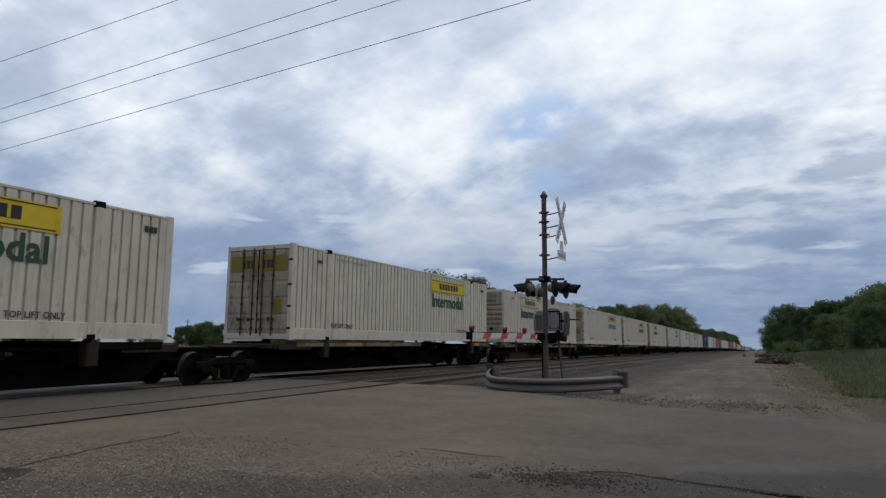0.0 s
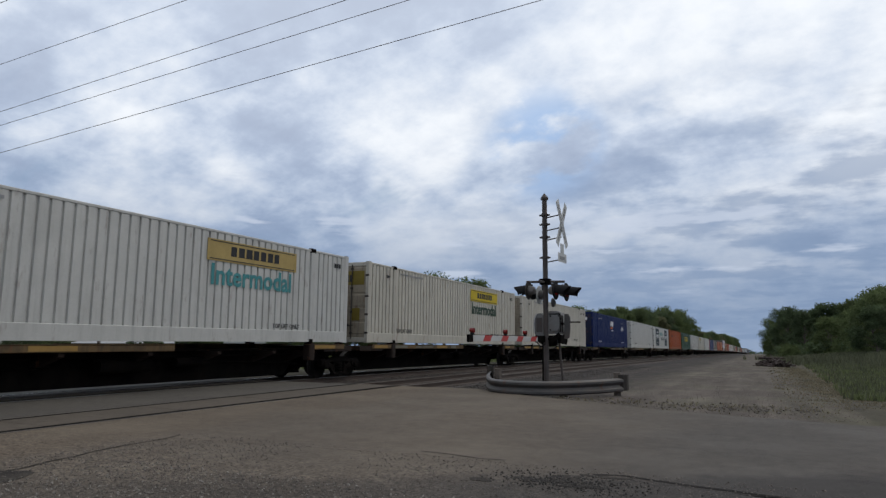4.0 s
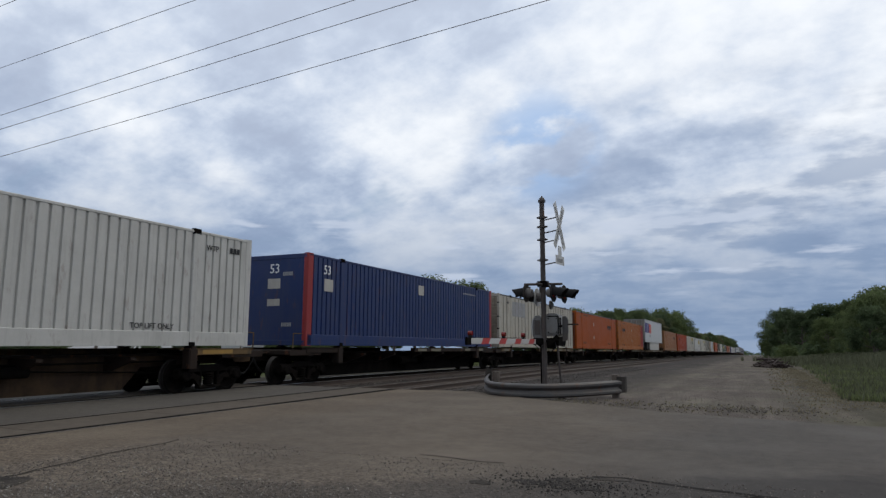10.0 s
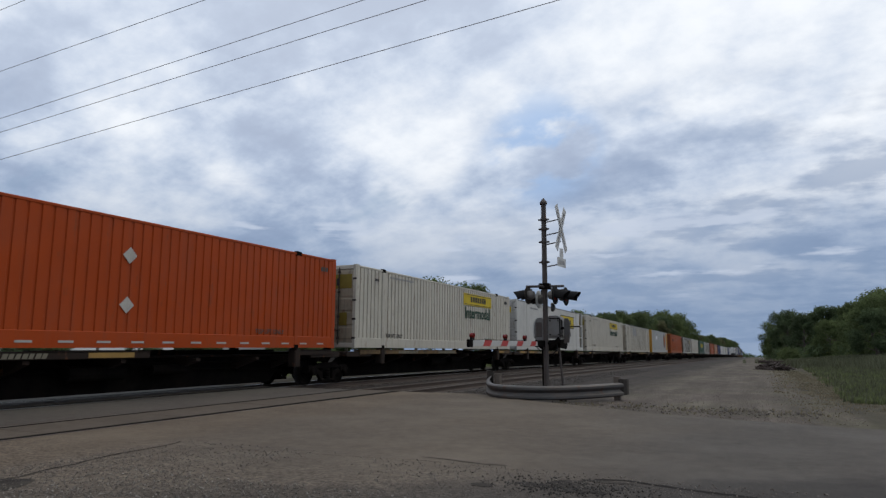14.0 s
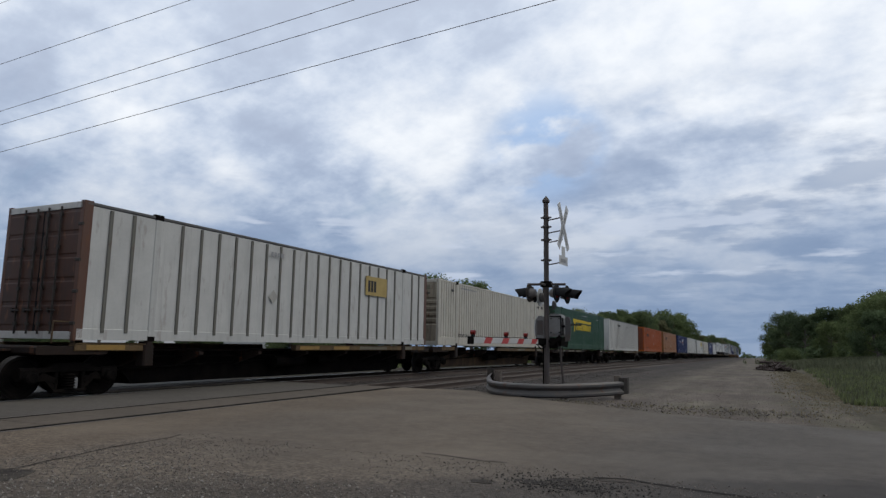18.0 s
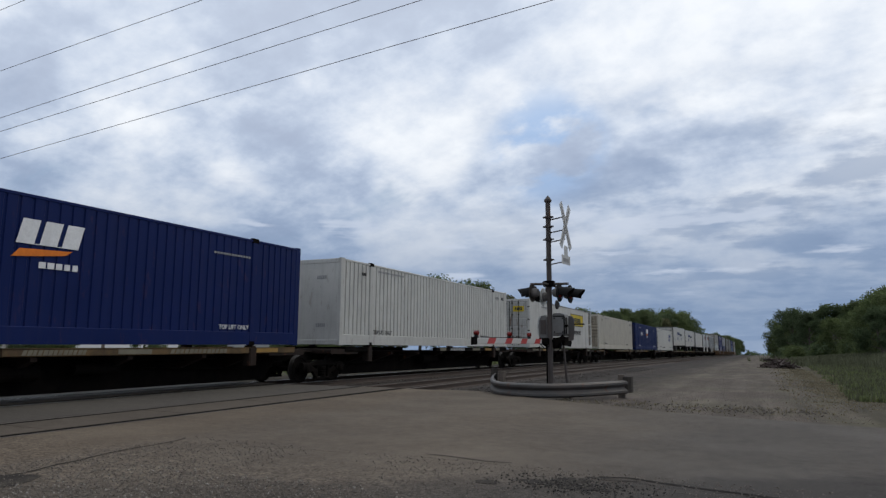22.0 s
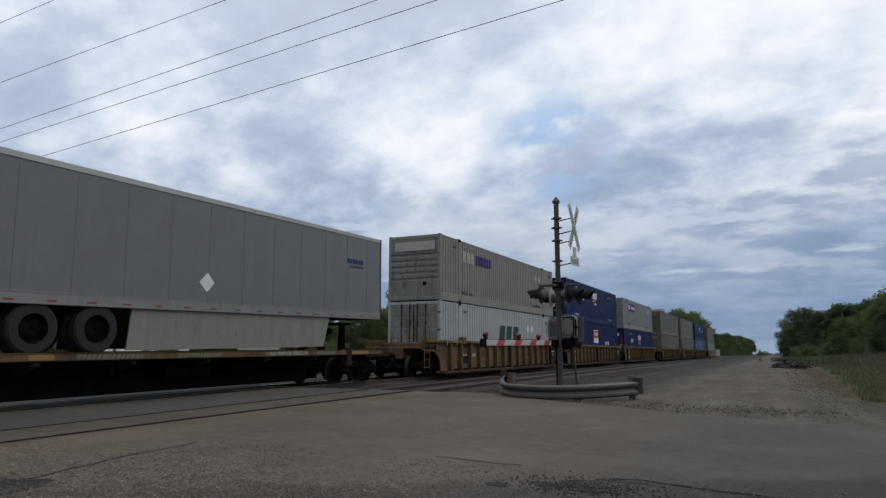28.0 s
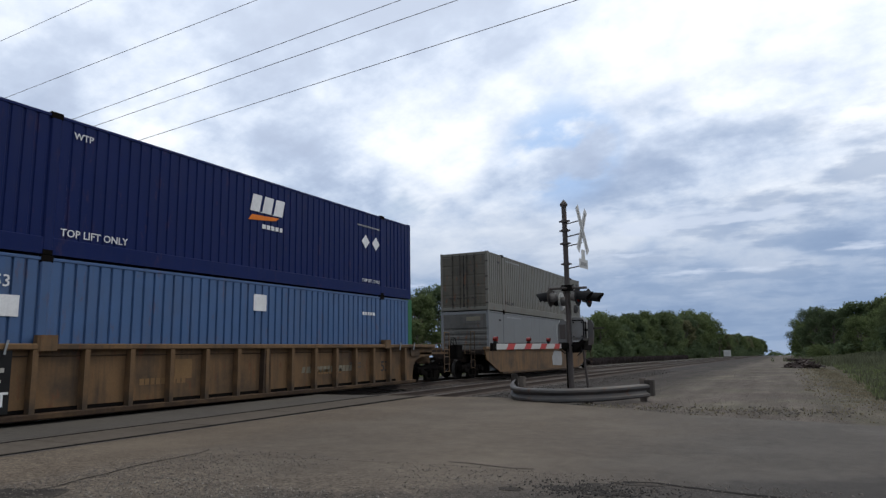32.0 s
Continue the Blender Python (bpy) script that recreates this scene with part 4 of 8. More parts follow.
def smooth_well(car):
    """A plain-sided well with sloping ends, one worn white patch on its flank."""
    for sx in (-1, 1):
        lo, hi = sorted((sx * 1.36, sx * 1.42))
        part("side_plate", Solid().prism([(-7.0, 0.20), (6.6, 0.20), (7.7, 0.42), (8.7, 0.85), (8.9, 1.36), (-8.9, 1.36), (-8.7, 0.85), (-7.6, 0.42)], "x", lo, hi), WELL, car)
        lo, hi = sorted((sx * 1.32, sx * 1.50))
        part("top_chord", Solid().bar(lo, hi, -8.9, 8.9, 1.30, 1.44, 0.03), WELL, car)
        part("bottom_chord", Solid().bar(lo, hi, -6.9, 6.6, 0.10, 0.22, 0.03), CHORD, car)
    part("painted_patch", Solid().prism([(1.2, 0.42), (2.9, 0.36), (3.1, 0.74), (2.95, 1.22), (1.5, 1.26), (1.1, 0.9)], "x", 1.42, 1.426), INK["grey"], car, "worn white painted patch")
    part("floor_beam", Solid().box(-1.36, 1.36, -6.9, 6.6, 0.16, 0.28), STEEL, car)
    for sgn in (-1, 1):
        y0, y1 = sorted((sgn * 8.0, sgn * 10.6))
        part("end_sill", Solid().bar(-0.45, 0.45, y0, y1, 0.72, 1.16, 0.04), SILL, car)
        part("end_deck", Solid().bar(-1.36, 1.36, sgn * 8.6 - 0.4, sgn * 8.6 + 0.4, 1.05, 1.32, 0.04, "x"), SILL, car)
        # added black plate in place of the dark recess at the end
        part("end_bulkhead", Solid().box(-1.32, 1.32, min(sgn * 8.12, sgn * 8.2), max(sgn * 8.12, sgn * 8.2), 0.25, 1.25), STEEL, car)
        part("end_platform", Solid().bar(-1.3, 1.3, min(sgn * 9.1, sgn * 10.4), max(sgn * 9.1, sgn * 10.4), 1.16, 1.22, 0.02, "x"), STEEL, car)
        truck(car, sgn * 9.6)
        coupler(car, sgn * 11.4, sgn, sgn < 0)
        lad = Solid()
        for yy in (10.0, 10.4):
            lad.tube((1.40, sgn * yy, 0.45), (1.40, sgn * yy, 2.1), 0.022, 6)
        for zz in (0.5, 0.85, 1.2, 1.55, 2.1):
            lad.tube((1.40, sgn * 10.0, zz), (1.40, sgn * 10.4, zz), 0.018, 6)
        part("ladder", lad, CHORD, car)


def well_end(car, sgn, ladder):
    """Raised corner blocks, a dark hollow buttress and, at one end, tall grab irons with a ladder."""
    for sx in (-1, 1):
        lo, hi = sorted((sx * 1.06, sx * 1.50))
        y0, y1 = sorted((sgn * 8.24, sgn * 9.02))
        part("corner_block", Solid().bar(lo, hi, y0, y1, 1.50, 1.70, 0.04, "z").bar(lo + 0.06, hi - 0.06, y0 + 0.12, y1 - 0.12, 1.34, 1.50, 0.02, "z"), WELL, car)
        y0, y1 = sorted((sgn * 8.36, sgn * 8.80))
        part("end_buttress", Solid().prism([(y0, 0.95), (y1, 0.95), (y1, 1.36), (y0, 1.36)], "x", *sorted((sx * 1.18, sx * 1.34))), CHORD, car)
    if ladder:
        for sx in (-1, 1):
            s = Solid()
            for y, z in ((8.42, 2.60), (9.00, 2.62), (9.24, 2.30)):
                s.tube((sx * 1.47, sgn * y, 0.62 if y < 9.1 else 1.5), (sx * 1.47, sgn * y, z), 0.020, 6)
            for z in (0.66, 0.98, 1.30, 1.62):
                s.tube((sx * 1.47, sgn * 8.42, z), (sx * 1.47, sgn * 9.00, z), 0.018, 6)
            s.tube((sx * 1.47, sgn * 9.00, 2.30), (sx * 1.47, sgn * 9.24, 2.30), 0.018, 6)
            part("ladder", s, WELL, car, "ochre ladder with tall grab irons")


def well_car(front_joint, rear_joint, front_gap, rear_gap, seed, smooth=False):
    """One well of a double-stack car, with ribbed or plain sides; the containers stand between y = -8.08 and 8.08."""
    car = thing("well_car", "dark brown smooth-sided double-stack well railcar" if smooth else "dirty ochre-yellow double-stack well railcar with ribbed sides", "railcar", "well cars of the train")
    h = 8.35
    if smooth:
        smooth_well(car)
        return car
    for sx in (-1, 1):
        lo, hi = sorted((sx * 1.305, sx * 1.35))
        part("side_plate", Solid().prism([(-h + 0.24, 0.16), (h - 0.24, 0.16), (h - 0.21, 0.45), (h - 0.13, 0.70), (h, 0.84), (h, 1.42), (-h, 1.42), (-h, 0.84), (-h + 0.13, 0.70), (-h + 0.21, 0.45)], "x", lo, hi), WELL, car)
        lo, hi = sorted((sx * 1.30, sx * 1.52))
        part("top_chord", Solid().bar(lo, hi, -h, h, 1.38, 1.50, 0.02), WELL, car)
        part("bottom_chord", Solid().bar(lo, hi, -h + 0.26, h - 0.26, 0.08, 0.20, 0.02), CHORD, car)
        x0, x1 = sorted((sx * 1.34, sx * 1.515))
        rib = cached(("rib", sx), lambda: Solid().prism([(x0, -0.055), (x1, -0.055), (x1, 0.055), (x0, 0.055)], "z", 0.19, 1.385).mesh("rib", WELL))
        for k in range(-7, 8):
            part("rib", rib, WELL, car, at=pose(0, 1.052 * k, 0))
        lo4, hi4 = sorted((sx * 1.34, sx * 1.375))
        part("side_stiffener", Solid().bar(lo4, hi4, -7.9, 7.9, 1.25, 1.275, 0.008), CHORD, car)
        lo4, hi4 = sorted((sx * 1.34, sx * 1.50))
        part("centre_post", Solid().prism([(-0.16, 0.19), (0.16, 0.19), (0.11, 1.385), (-0.11, 1.385)], "x", lo4, hi4), CHORD, car)
        lo3, hi3 = sorted((sx * 1.34, sx * 1.55))
        for yy in (-6.1, 6.1):
            part("guide", Solid().bar(lo3, hi3, yy - 0.2, yy + 0.2, 1.36, 1.66, 0.04, "z"), WELL, car)
    part("floor_beam", Solid().box(-1.36, 1.36, -6.9, 6.9, 0.16, 0.28), STEEL, car)
    fa, rb = -8.08 - front_gap / 2, 8.08 + rear_gap / 2
    for sgn, joint, end in ((-1, front_joint, fa), (1, rear_joint, rb)):
        y0, y1 = sorted((sgn * 8.2, end - sgn * (0.7 if joint == "coupler" else 0.1)))
        part("end_sill", Solid().bar(-0.45, 0.45, y0, y1, 0.72, 1.16, 0.04), WELL, car)
        part("end_deck", Solid().bar(-1.40, 1.40, sgn * 8.28 - 0.35, sgn * 8.28 + 0.35, 1.08, 1.40, 0.04, "x"), WELL, car)
        if joint == "coupler":
            for sx in (-1, 1):
                lo, hi = sorted((sx * 1.305, sx * 1.35))
                w0, w1 = sgn * (h + 0.004), sgn * (h + 1.35)
                part("end_side", Solid().prism([(w0, 0.86), (w0 + sgn * 0.35, 1.02), (w1, 1.06), (w1, 1.42), (w0, 1.42)][::sgn], "x", lo, hi), WELL, car)
                lo, hi = sorted((sx * 1.30, sx * 1.52))
                part("top_chord", Solid().bar(lo, hi, min(w0, w1), max(w0, w1), 1.38, 1.50, 0.02), WELL, car)
        # black plate added for the darkness of the recess between wells
        b0, b1 = sorted((sgn * 8.12, sgn * 8.2))
        part("end_bulkhead", Solid().box(-1.30, 1.30, b0, b1, 0.2, 1.3), STEEL, car)
        if joint == "coupler":
            truck(car, end - sgn * 1.75)
            coupler(car, end, sgn, sgn < 0 and seed in (51, 54))
            e = end - sgn * 0.75
            lad = Solid()
            for yy in (e, e - sgn * 0.45):
                lad.tube((1.42, yy, 0.35), (1.42, yy, 2.0), 0.022, 6)
            for zz in (0.4, 0.7, 1.0, 1.3, 2.0):
                lad.tube((1.42, e, zz), (1.42, e - sgn * 0.45, zz), 0.018, 6)
            part("ladder", lad, WELL, car)
            y0, y1 = sorted((sgn * 8.3, end - sgn * 0.7))
            part("end_walkway", Solid().bar(-1.35, 1.35, y0, y1, 1.12, 1.20, 0.02, "x"), WELL, car)
        else:
            if sgn > 0:
                truck(car, end)
            well_end(car, sgn, sgn > 0)
    if rear_joint == "coupler":
        part("stencil", bars_solid(1.6, 4.4, 0.66, 0.84, 14, 1.353, seed + 2, 0.3), INK["drab"], car, "worn white stencilled marks")
    for y0 in [y for y, joint in ((-7.55, front_joint), (6.75, rear_joint)) if joint == "shared"]:
        part("lettering_panel", Solid().box(1.52, 1.526, y0, y0 + 0.8, 0.24, 1.37), BLACK, car, "black panel with stencilled load data")
        part("stencil", bars_solid(y0 + 0.1, y0 + 0.7, 0.98, 1.06, 6, 1.527, seed), INK["paper"], car)
        part("stencil", bars_solid(y0 + 0.15, y0 + 0.65, 0.80, 0.85, 8, 1.527, seed + 1), INK["paper"], car)
    if front_joint == "coupler":
        part("lettering_panel", Solid().box(1.352, 1.358, -6.2, -5.34, 0.50, 0.95), BLACK, car, "black panel with a worn reporting mark")
        part("stencil", bars_solid(-6.12, -5.48, 0.82, 0.91, 5, 1.359, seed), INK["paper"], car)
        part("stencil", bars_solid(-5.24, -4.5, 0.78, 0.92, 6, 1.353, seed + 4, 0.3), INK["paper"], car, "worn white stencilled marks")
        part("chord_mark", Solid().box(1.52, 1.524, -7.25, -6.75, 1.40, 1.48), MARK, car, "yellow reflective mark")
    if front_joint == "shared":
        part("load_mark", lettering("125T", 0.36, INK["white"], weight=0.014), INK["white"], car, at=pose(1.53, -7.53, 0.38, 90, 0, 90))
    part("load_mark", lettering("53", 0.5, INK["black"], weight=0.014), INK["black"], car, at=pose(1.353, 5.9, 0.58, 90, 0, 90))
    for yy in (-7.9, -6.9, 6.9, 7.9):
        part("tie_down", Solid().tube((1.54, yy, 1.30), (1.56, yy + 0.04, 1.56), 0.022, 6), ALU, car, "pale tie-down bar")
    part("stencil", bars_solid(-3.9, -2.6, 0.60, 0.74, 9, 1.353, seed + 3), INK["ochre"], car, "worn pale stencilled marks")
    part("stencil", bars_solid(2.4, 3.6, 0.60, 0.74, 9, 1.353, seed + 8), INK["ochre"], car, "worn pale stencilled marks")
    part("stencil", bars_solid(4.0, 4.7, 0.86, 0.92, 6, 1.351, seed + 5), INK["dim"], car)
    part("stencil", bars_solid(4.0, 4.7, 0.74, 0.79, 6, 1.351, seed + 6), INK["dim"], car)
    part("plate", Solid().box(1.35, 1.355, -2.95, -2.45, 0.70, 1.15), INK["ochre"], car, "faded square placard")
    return car


# ---- containers and trailers ----
LEN, HIGH, HALF = 16.15, 2.90, 1.295


def corrugated(y0, y1, z0, z1, x, sgn, pitch=0.27, depth=0.05):
    """A closed sheet with upright trapezoid ribs."""
    n = max(1, round((y1 - y0) / pitch))
    p = (y1 - y0) / n
    prof = []
    for i in range(n):
        a = y0 + i * p
        prof += [(x, a), (x, a + 0.73 * p), (x - sgn * depth, a + 0.79 * p), (x - sgn * depth, a + 0.94 * p)]
    prof.append((x, y1))
    s = Solid()
    m = len(prof)
    back = x - sgn * 0.08
    s.add([(u, v, z) for z in (z0, z1) for u, v in prof] + [(back, v, z) for z in (z0, z1) for u, v in prof],
          [(i, i + 1, m + i + 1, m + i) for i in range(m - 1)] + [(2 * m + i + 1, 2 * m + i, 3 * m + i, 3 * m + i + 1) for i in range(m - 1)]
          + [(i + 1, i, 2 * m + i, 2 * m + i + 1) for i in range(m - 1)] + [(m + i, m + i + 1, 3 * m + i + 1, 3 * m + i) for i in range(m - 1)])
    return s


def louvred(y, sgn, z0, z1, count):
    """An end wall: plain above and below, lying trapezoid ribs between."""
    a0, a1 = z0 + 0.27 * (z1 - z0), z0 + 0.78 * (z1 - z0)
    p = (a1 - a0) / count
    deep = 0.035
    prof = [(y - sgn * 0.06, z0), (y, z0)]
    for i in range(count):
        a = a0 + i * p
        prof += [(y, a), (y - sgn * deep, a + 0.14 * p), (y - sgn * deep, a + 0.40 * p), (y, a + 0.54 * p)]
    prof += [(y, z1), (y - sgn * 0.06, z1)]
    return Solid().prism(prof[::sgn], "x", -HALF + 0.1, HALF - 0.1)


def door_solid(x0, x1, y):
    """A leaf pressed into five lying panels."""
    ring = [(y + 0.05, 2.74), (y + 0.05, 0.17), (y, 0.17)]
    for k in range(5):
        z = 0.30 + k * 0.49
        ring += [(y, z), (y - 0.012, z + 0.03), (y - 0.012, z + 0.40), (y, z + 0.43)]
    return Solid().prism((ring + [(y, 2.74)])[::-1], "x", x0, x1)


def rod_solid(x, y):
    s = Solid().tube((x, y - 0.045, 0.12), (x, y - 0.045, 2.80), 0.021, 8)
    for z in (0.30, 1.05, 1.9, 2.6):
        s.box(x - 0.045, x + 0.045, y - 0.065, y - 0.02, z, z + 0.07)
    s.bar(x - 0.15, x + 0.11, y - 0.075, y - 0.045, 0.60, 0.635, 0.008, "x").box(x - 0.16, x - 0.11, y - 0.07, y - 0.02, 0.57, 0.67)
    return s


def gasket_solid(x0, x1, y):
    """The dark rubber seal round a door leaf."""
    return Solid().box(x0 - 0.02, x0 + 0.012, y, y + 0.04, 0.15, 2.77).box(x1 - 0.012, x1 + 0.02, y, y + 0.04, 0.15, 2.77).box(x0, x1, y, y + 0.04, 2.735, 2.775)


def container(style, body, lead="doors", ends=None, posts=None, group="containers on the train", label="", open_rear=False):
    """A 53-foot container. style: rib (corrugated), panel (smooth, flush seams), plate (panels between outside posts)."""
    pm = PAINT[body]
    em = PAINT[ends] if ends else pm
    qm = PAINT[posts] if posts else pm
    tm = PAINT["rail"] if style == "plate" or posts == "orange" else PAINT["grey"] if style == "panel" and body == "clean" else pm
    lm = pm if posts in ("crimson", "rusty", "lime") else qm
    # stone-coloured posts stand for the shade lines beside them; taupe posts really are dark
    sm = PAINT["taupe" if posts else "stone"]
    wide = 0.16 if posts in ("crimson", "lime") else 0.115
    ob = thing("container", label, "container", group)
    inset = HALF - 0.012
    for sgn in (-1, 1):
        x = sgn * inset
        for a, b, m in ((-8.0, -6.2, pm), (-6.0, 6.0, pm), (6.2, 7.15 if open_rear else 8.0, em if ends else pm)):
            k = (style, m.name, sgn, a)
            if style == "rib":
                me = cached(k, lambda: corrugated(a, b, 0.33, 2.82, x, sgn, depth=0.024 if body in ("orange", "red", "amber", "tan", "blue") else 0.043).mesh("side_panel", m))
                part("side_panel", me, m, ob)
            else:
                n = 3 if b - a > 5 and style == "panel" else 1
                lo, hi = sorted((x, x - sgn * 0.05))
                for i in range(n * (3 if n == 3 else 1)):
                    w = (b - a) / (n * (3 if n == 3 else 1))
                    part("side_panel", Solid().box(lo, hi, a + i * w + 0.004, a + (i + 1) * w - 0.004, 0.17, 2.80), m, ob)
                if style == "plate":
                    lo, hi = sorted((x, x + sgn * 0.03))
                    cnt = 2 if b - a < 5 else 18
                    post = cached(("plate", sgn, posts), lambda: Solid().bar(lo, hi, -0.014 - 0.033 * bool(posts), 0.014 + 0.033 * bool(posts), 0.17, 2.78, 0.01, "z").mesh("side_post", sm))
                    for i in range(cnt):
                        part("side_post", post, sm, ob, at=pose(0, a + (i + 1) * (b - a) / (cnt + 1), 0))
        lo, hi = sorted((sgn * (HALF - 0.09), sgn * HALF))
        part("top_rail", cached(("top", tm.name, sgn), lambda: Solid().bar(lo, hi, -8.0, 8.0, 2.81, 2.88, 0.012).mesh("top_rail", tm)), tm, ob)
        part("bottom_rail", cached(("bot", body, sgn, style), lambda: Solid().bar(lo, hi, -8.0, 8.0, 0.02, 0.36 if style == "rib" else 0.25, 0.012).box(lo, hi + 0.003, -8.0, 8.0, 0.02, 0.06).mesh("bottom_rail", pm)), pm, ob)
        for yy in (-6.1, 6.1):
            lo4, hi4 = sorted((sgn * (HALF - 0.1), sgn * (HALF + 0.008)))
            part("lift_post", cached(("lift", lm.name, sgn), lambda: Solid().bar(lo4, hi4, -0.105, 0.105, 0.10, 2.80, 0.02, "z").mesh("lift_post", lm)), lm, ob, at=pose(0, yy, 0))
            part("lift_casting", cached(("cast", sgn), lambda: Solid().bar(lo4, hi4 + 0.004, -0.12, 0.12, 2.78, 2.92, 0.015).mesh("lift_casting", STEEL)), STEEL, ob, at=pose(0, yy, 0))
            part("lift_casting", cached(("cast2", sgn), lambda: Solid().bar(lo4, hi4 + 0.004, -0.10, 0.10, 0.0, 0.12, 0.015).mesh("lift_casting", STEEL)), STEEL, ob, at=pose(0, yy, 0))
        for yy in (-8.0, 8.0):
            m = em if (ends and (yy > 0 or lead == "flat")) else qm
            part("corner_post", cached(("corner", m.name, sgn, wide), lambda: Solid().bar(lo - (wide - 0.075) * (sgn > 0), hi + (wide - 0.075) * (sgn < 0), -0.075, 0.075 if yy > 0 else wide * 1.3, 0.0, 2.90, 0.015, "z").mesh("corner_post", m)), m, ob, at=pose(0, yy, 0))
    if open_rear:
        part("bulkhead", Solid().box(-1.25, 1.25, 7.0, 7.1, 0.17, 2.80), pm, ob)
        for sgn in (-1, 1):
            lo, hi = sorted((sgn * 1.2, sgn * 1.29))
            for z in (0.95, 1.85):
                part("frame_bar", Solid().bar(lo, hi, 7.15, 7.95, z, z + 0.09, 0.01), pm, ob)
        part("cooling_unit", Solid().bar(-0.9, 0.9, 7.1, 7.55, 1.2, 2.6, 0.05, "x"), PAINT["grey"], ob, "grey cooling unit")
    part("roof", cached(("roof", body), lambda: Solid().box(-HALF + 0.05, HALF - 0.05, -8.05, 8.05, 2.80, 2.86).mesh("roof", pm)), pm, ob)
    part("floor", cached(("floor", body), lambda: Solid().box(-HALF + 0.05, HALF - 0.05, -8.05, 8.05, 0.03, 0.17).mesh("floor", pm)), pm, ob)
    for yy in (-8.04, 8.04):
        part("end_header", cached(("head", em.name), lambda: Solid().bar(-HALF + 0.07, HALF - 0.07, -0.035, 0.035, 2.74, 2.88, 0.01, "x").mesh("end_header", em)), em, ob, at=pose(0, yy, 0))
        part("end_sill", cached(("sill", em.name), lambda: Solid().bar(-HALF + 0.07, HALF - 0.07, -0.035, 0.035, 0.02, 0.18, 0.01, "x").mesh("end_sill", em)), em, ob, at=pose(0, yy, 0))
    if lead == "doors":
        em = shaded_soiled("rusty" if posts == "rusty" else body)
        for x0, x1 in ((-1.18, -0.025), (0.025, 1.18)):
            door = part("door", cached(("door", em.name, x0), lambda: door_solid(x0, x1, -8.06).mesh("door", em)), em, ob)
            part("door_gasket", cached(("gasket", x0), lambda: gasket_solid(x0, x1, -8.068).mesh("door_gasket", BLACK)), BLACK, door, "black rubber door seal")
            rod, what = (ALU, "galvanised lock rod") if body == "blue" else (ROD, "grimy lock rod")
            for f in ((0.50, 0.86) if x0 < 0 else (0.14, 0.50)):
                x = x0 + (x1 - x0) * f
                part("lock_rod", cached(("rod", round(x, 3), rod.name), lambda: rod_solid(x, -8.06).mesh("lock_rod", rod)), rod, door, what)
        for z in (0.35, 1.0, 1.65, 2.4):
            part("hinge", cached("hinge", lambda: Solid().bar(1.17, 1.302, -8.095, -8.05, -0.035, 0.035, 0.01, "x").mesh("hinge", ROD)), ROD, ob, at=pose(0, 0, z))
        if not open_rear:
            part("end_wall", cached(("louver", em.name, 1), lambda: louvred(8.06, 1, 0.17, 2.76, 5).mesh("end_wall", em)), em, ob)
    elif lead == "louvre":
        em = shaded_soiled(ends or body)
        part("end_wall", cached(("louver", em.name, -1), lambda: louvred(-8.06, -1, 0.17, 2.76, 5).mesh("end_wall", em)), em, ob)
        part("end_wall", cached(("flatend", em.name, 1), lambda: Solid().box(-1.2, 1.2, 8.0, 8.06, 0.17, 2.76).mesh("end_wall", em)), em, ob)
        part("end_placard", Solid().box(0.1, 0.85, -8.07, -8.058, 2.42, 2.62), INK["drab"], ob, "grimy pale placard")
        part("end_mark", bars_solid(-0.1, 0.75, 2.22, 2.30, 9, 0, 5), INK["dim"], ob, at=pose(0.1, -8.062, 0, 0, 0, -90))
        part("vent", Solid().bar(0.45, 0.62, -8.09, -8.055, 0.66, 0.80, 0.01, "x"), STEEL, ob, "small dark vent cover")
    else:
        em = PAINT[ends or body]
        part("end_wall", cached(("flatend", em.name, -1), lambda: Solid().box(-1.2, 1.2, -8.06, -8.0, 0.17, 2.76).mesh("end_wall", em)), em, ob)
        part("end_wall", cached(("flatend", em.name, 1), lambda: Solid().box(-1.2, 1.2, 8.0, 8.06, 0.17, 2.76).mesh("end_wall", em)), em, ob)
        for z in (0.6, 2.2):
            part("end_placard", bars_solid(0, 0.4, z, z + 0.12, 5, 0, 3), INK["grey"], ob, at=pose(0.3, -8.066, 0, 0, 0, -90))
    return ob


FACE = HALF + 0.004


def decal(ob, name, y0, y1, z0, z1, ink, label="", lift=0.0):
    """A flat painted field on the camera side; y from the leading end, z from the container's floor."""
    return part(name, Solid().box(FACE + lift, FACE + lift + 0.004, y0 - 8.075, y1 - 8.075, z0, z1), INK[ink], ob, label)


def words(ob, text, y, z, size, ink, lift=0.0):
    return part("lettering", lettering(text, size, INK[ink]), INK[ink], ob, at=pose(FACE + 0.003 + lift, y - 8.075, z, 90, 0, 90))


def strokes(ob, y0, y1, z0, z1, count, ink, seed=1, lift=0.0, name="lettering_bar"):
    return part(name, bars_solid(y0 - 8.075, y1 - 8.075, z0, z1, count, FACE + lift, seed, 0.22 if name == "logo" else 0.0), INK[ink], ob)


def diamond(ob, y, z, r=0.24, ink="white"):
    c = y - 8.075
    return part("placard", Solid().prism([(c - r, z), (c, z - r), (c + r, z), (c, z + r)], "x", FACE, FACE + 0.006), INK[ink], ob, "white diamond placard")


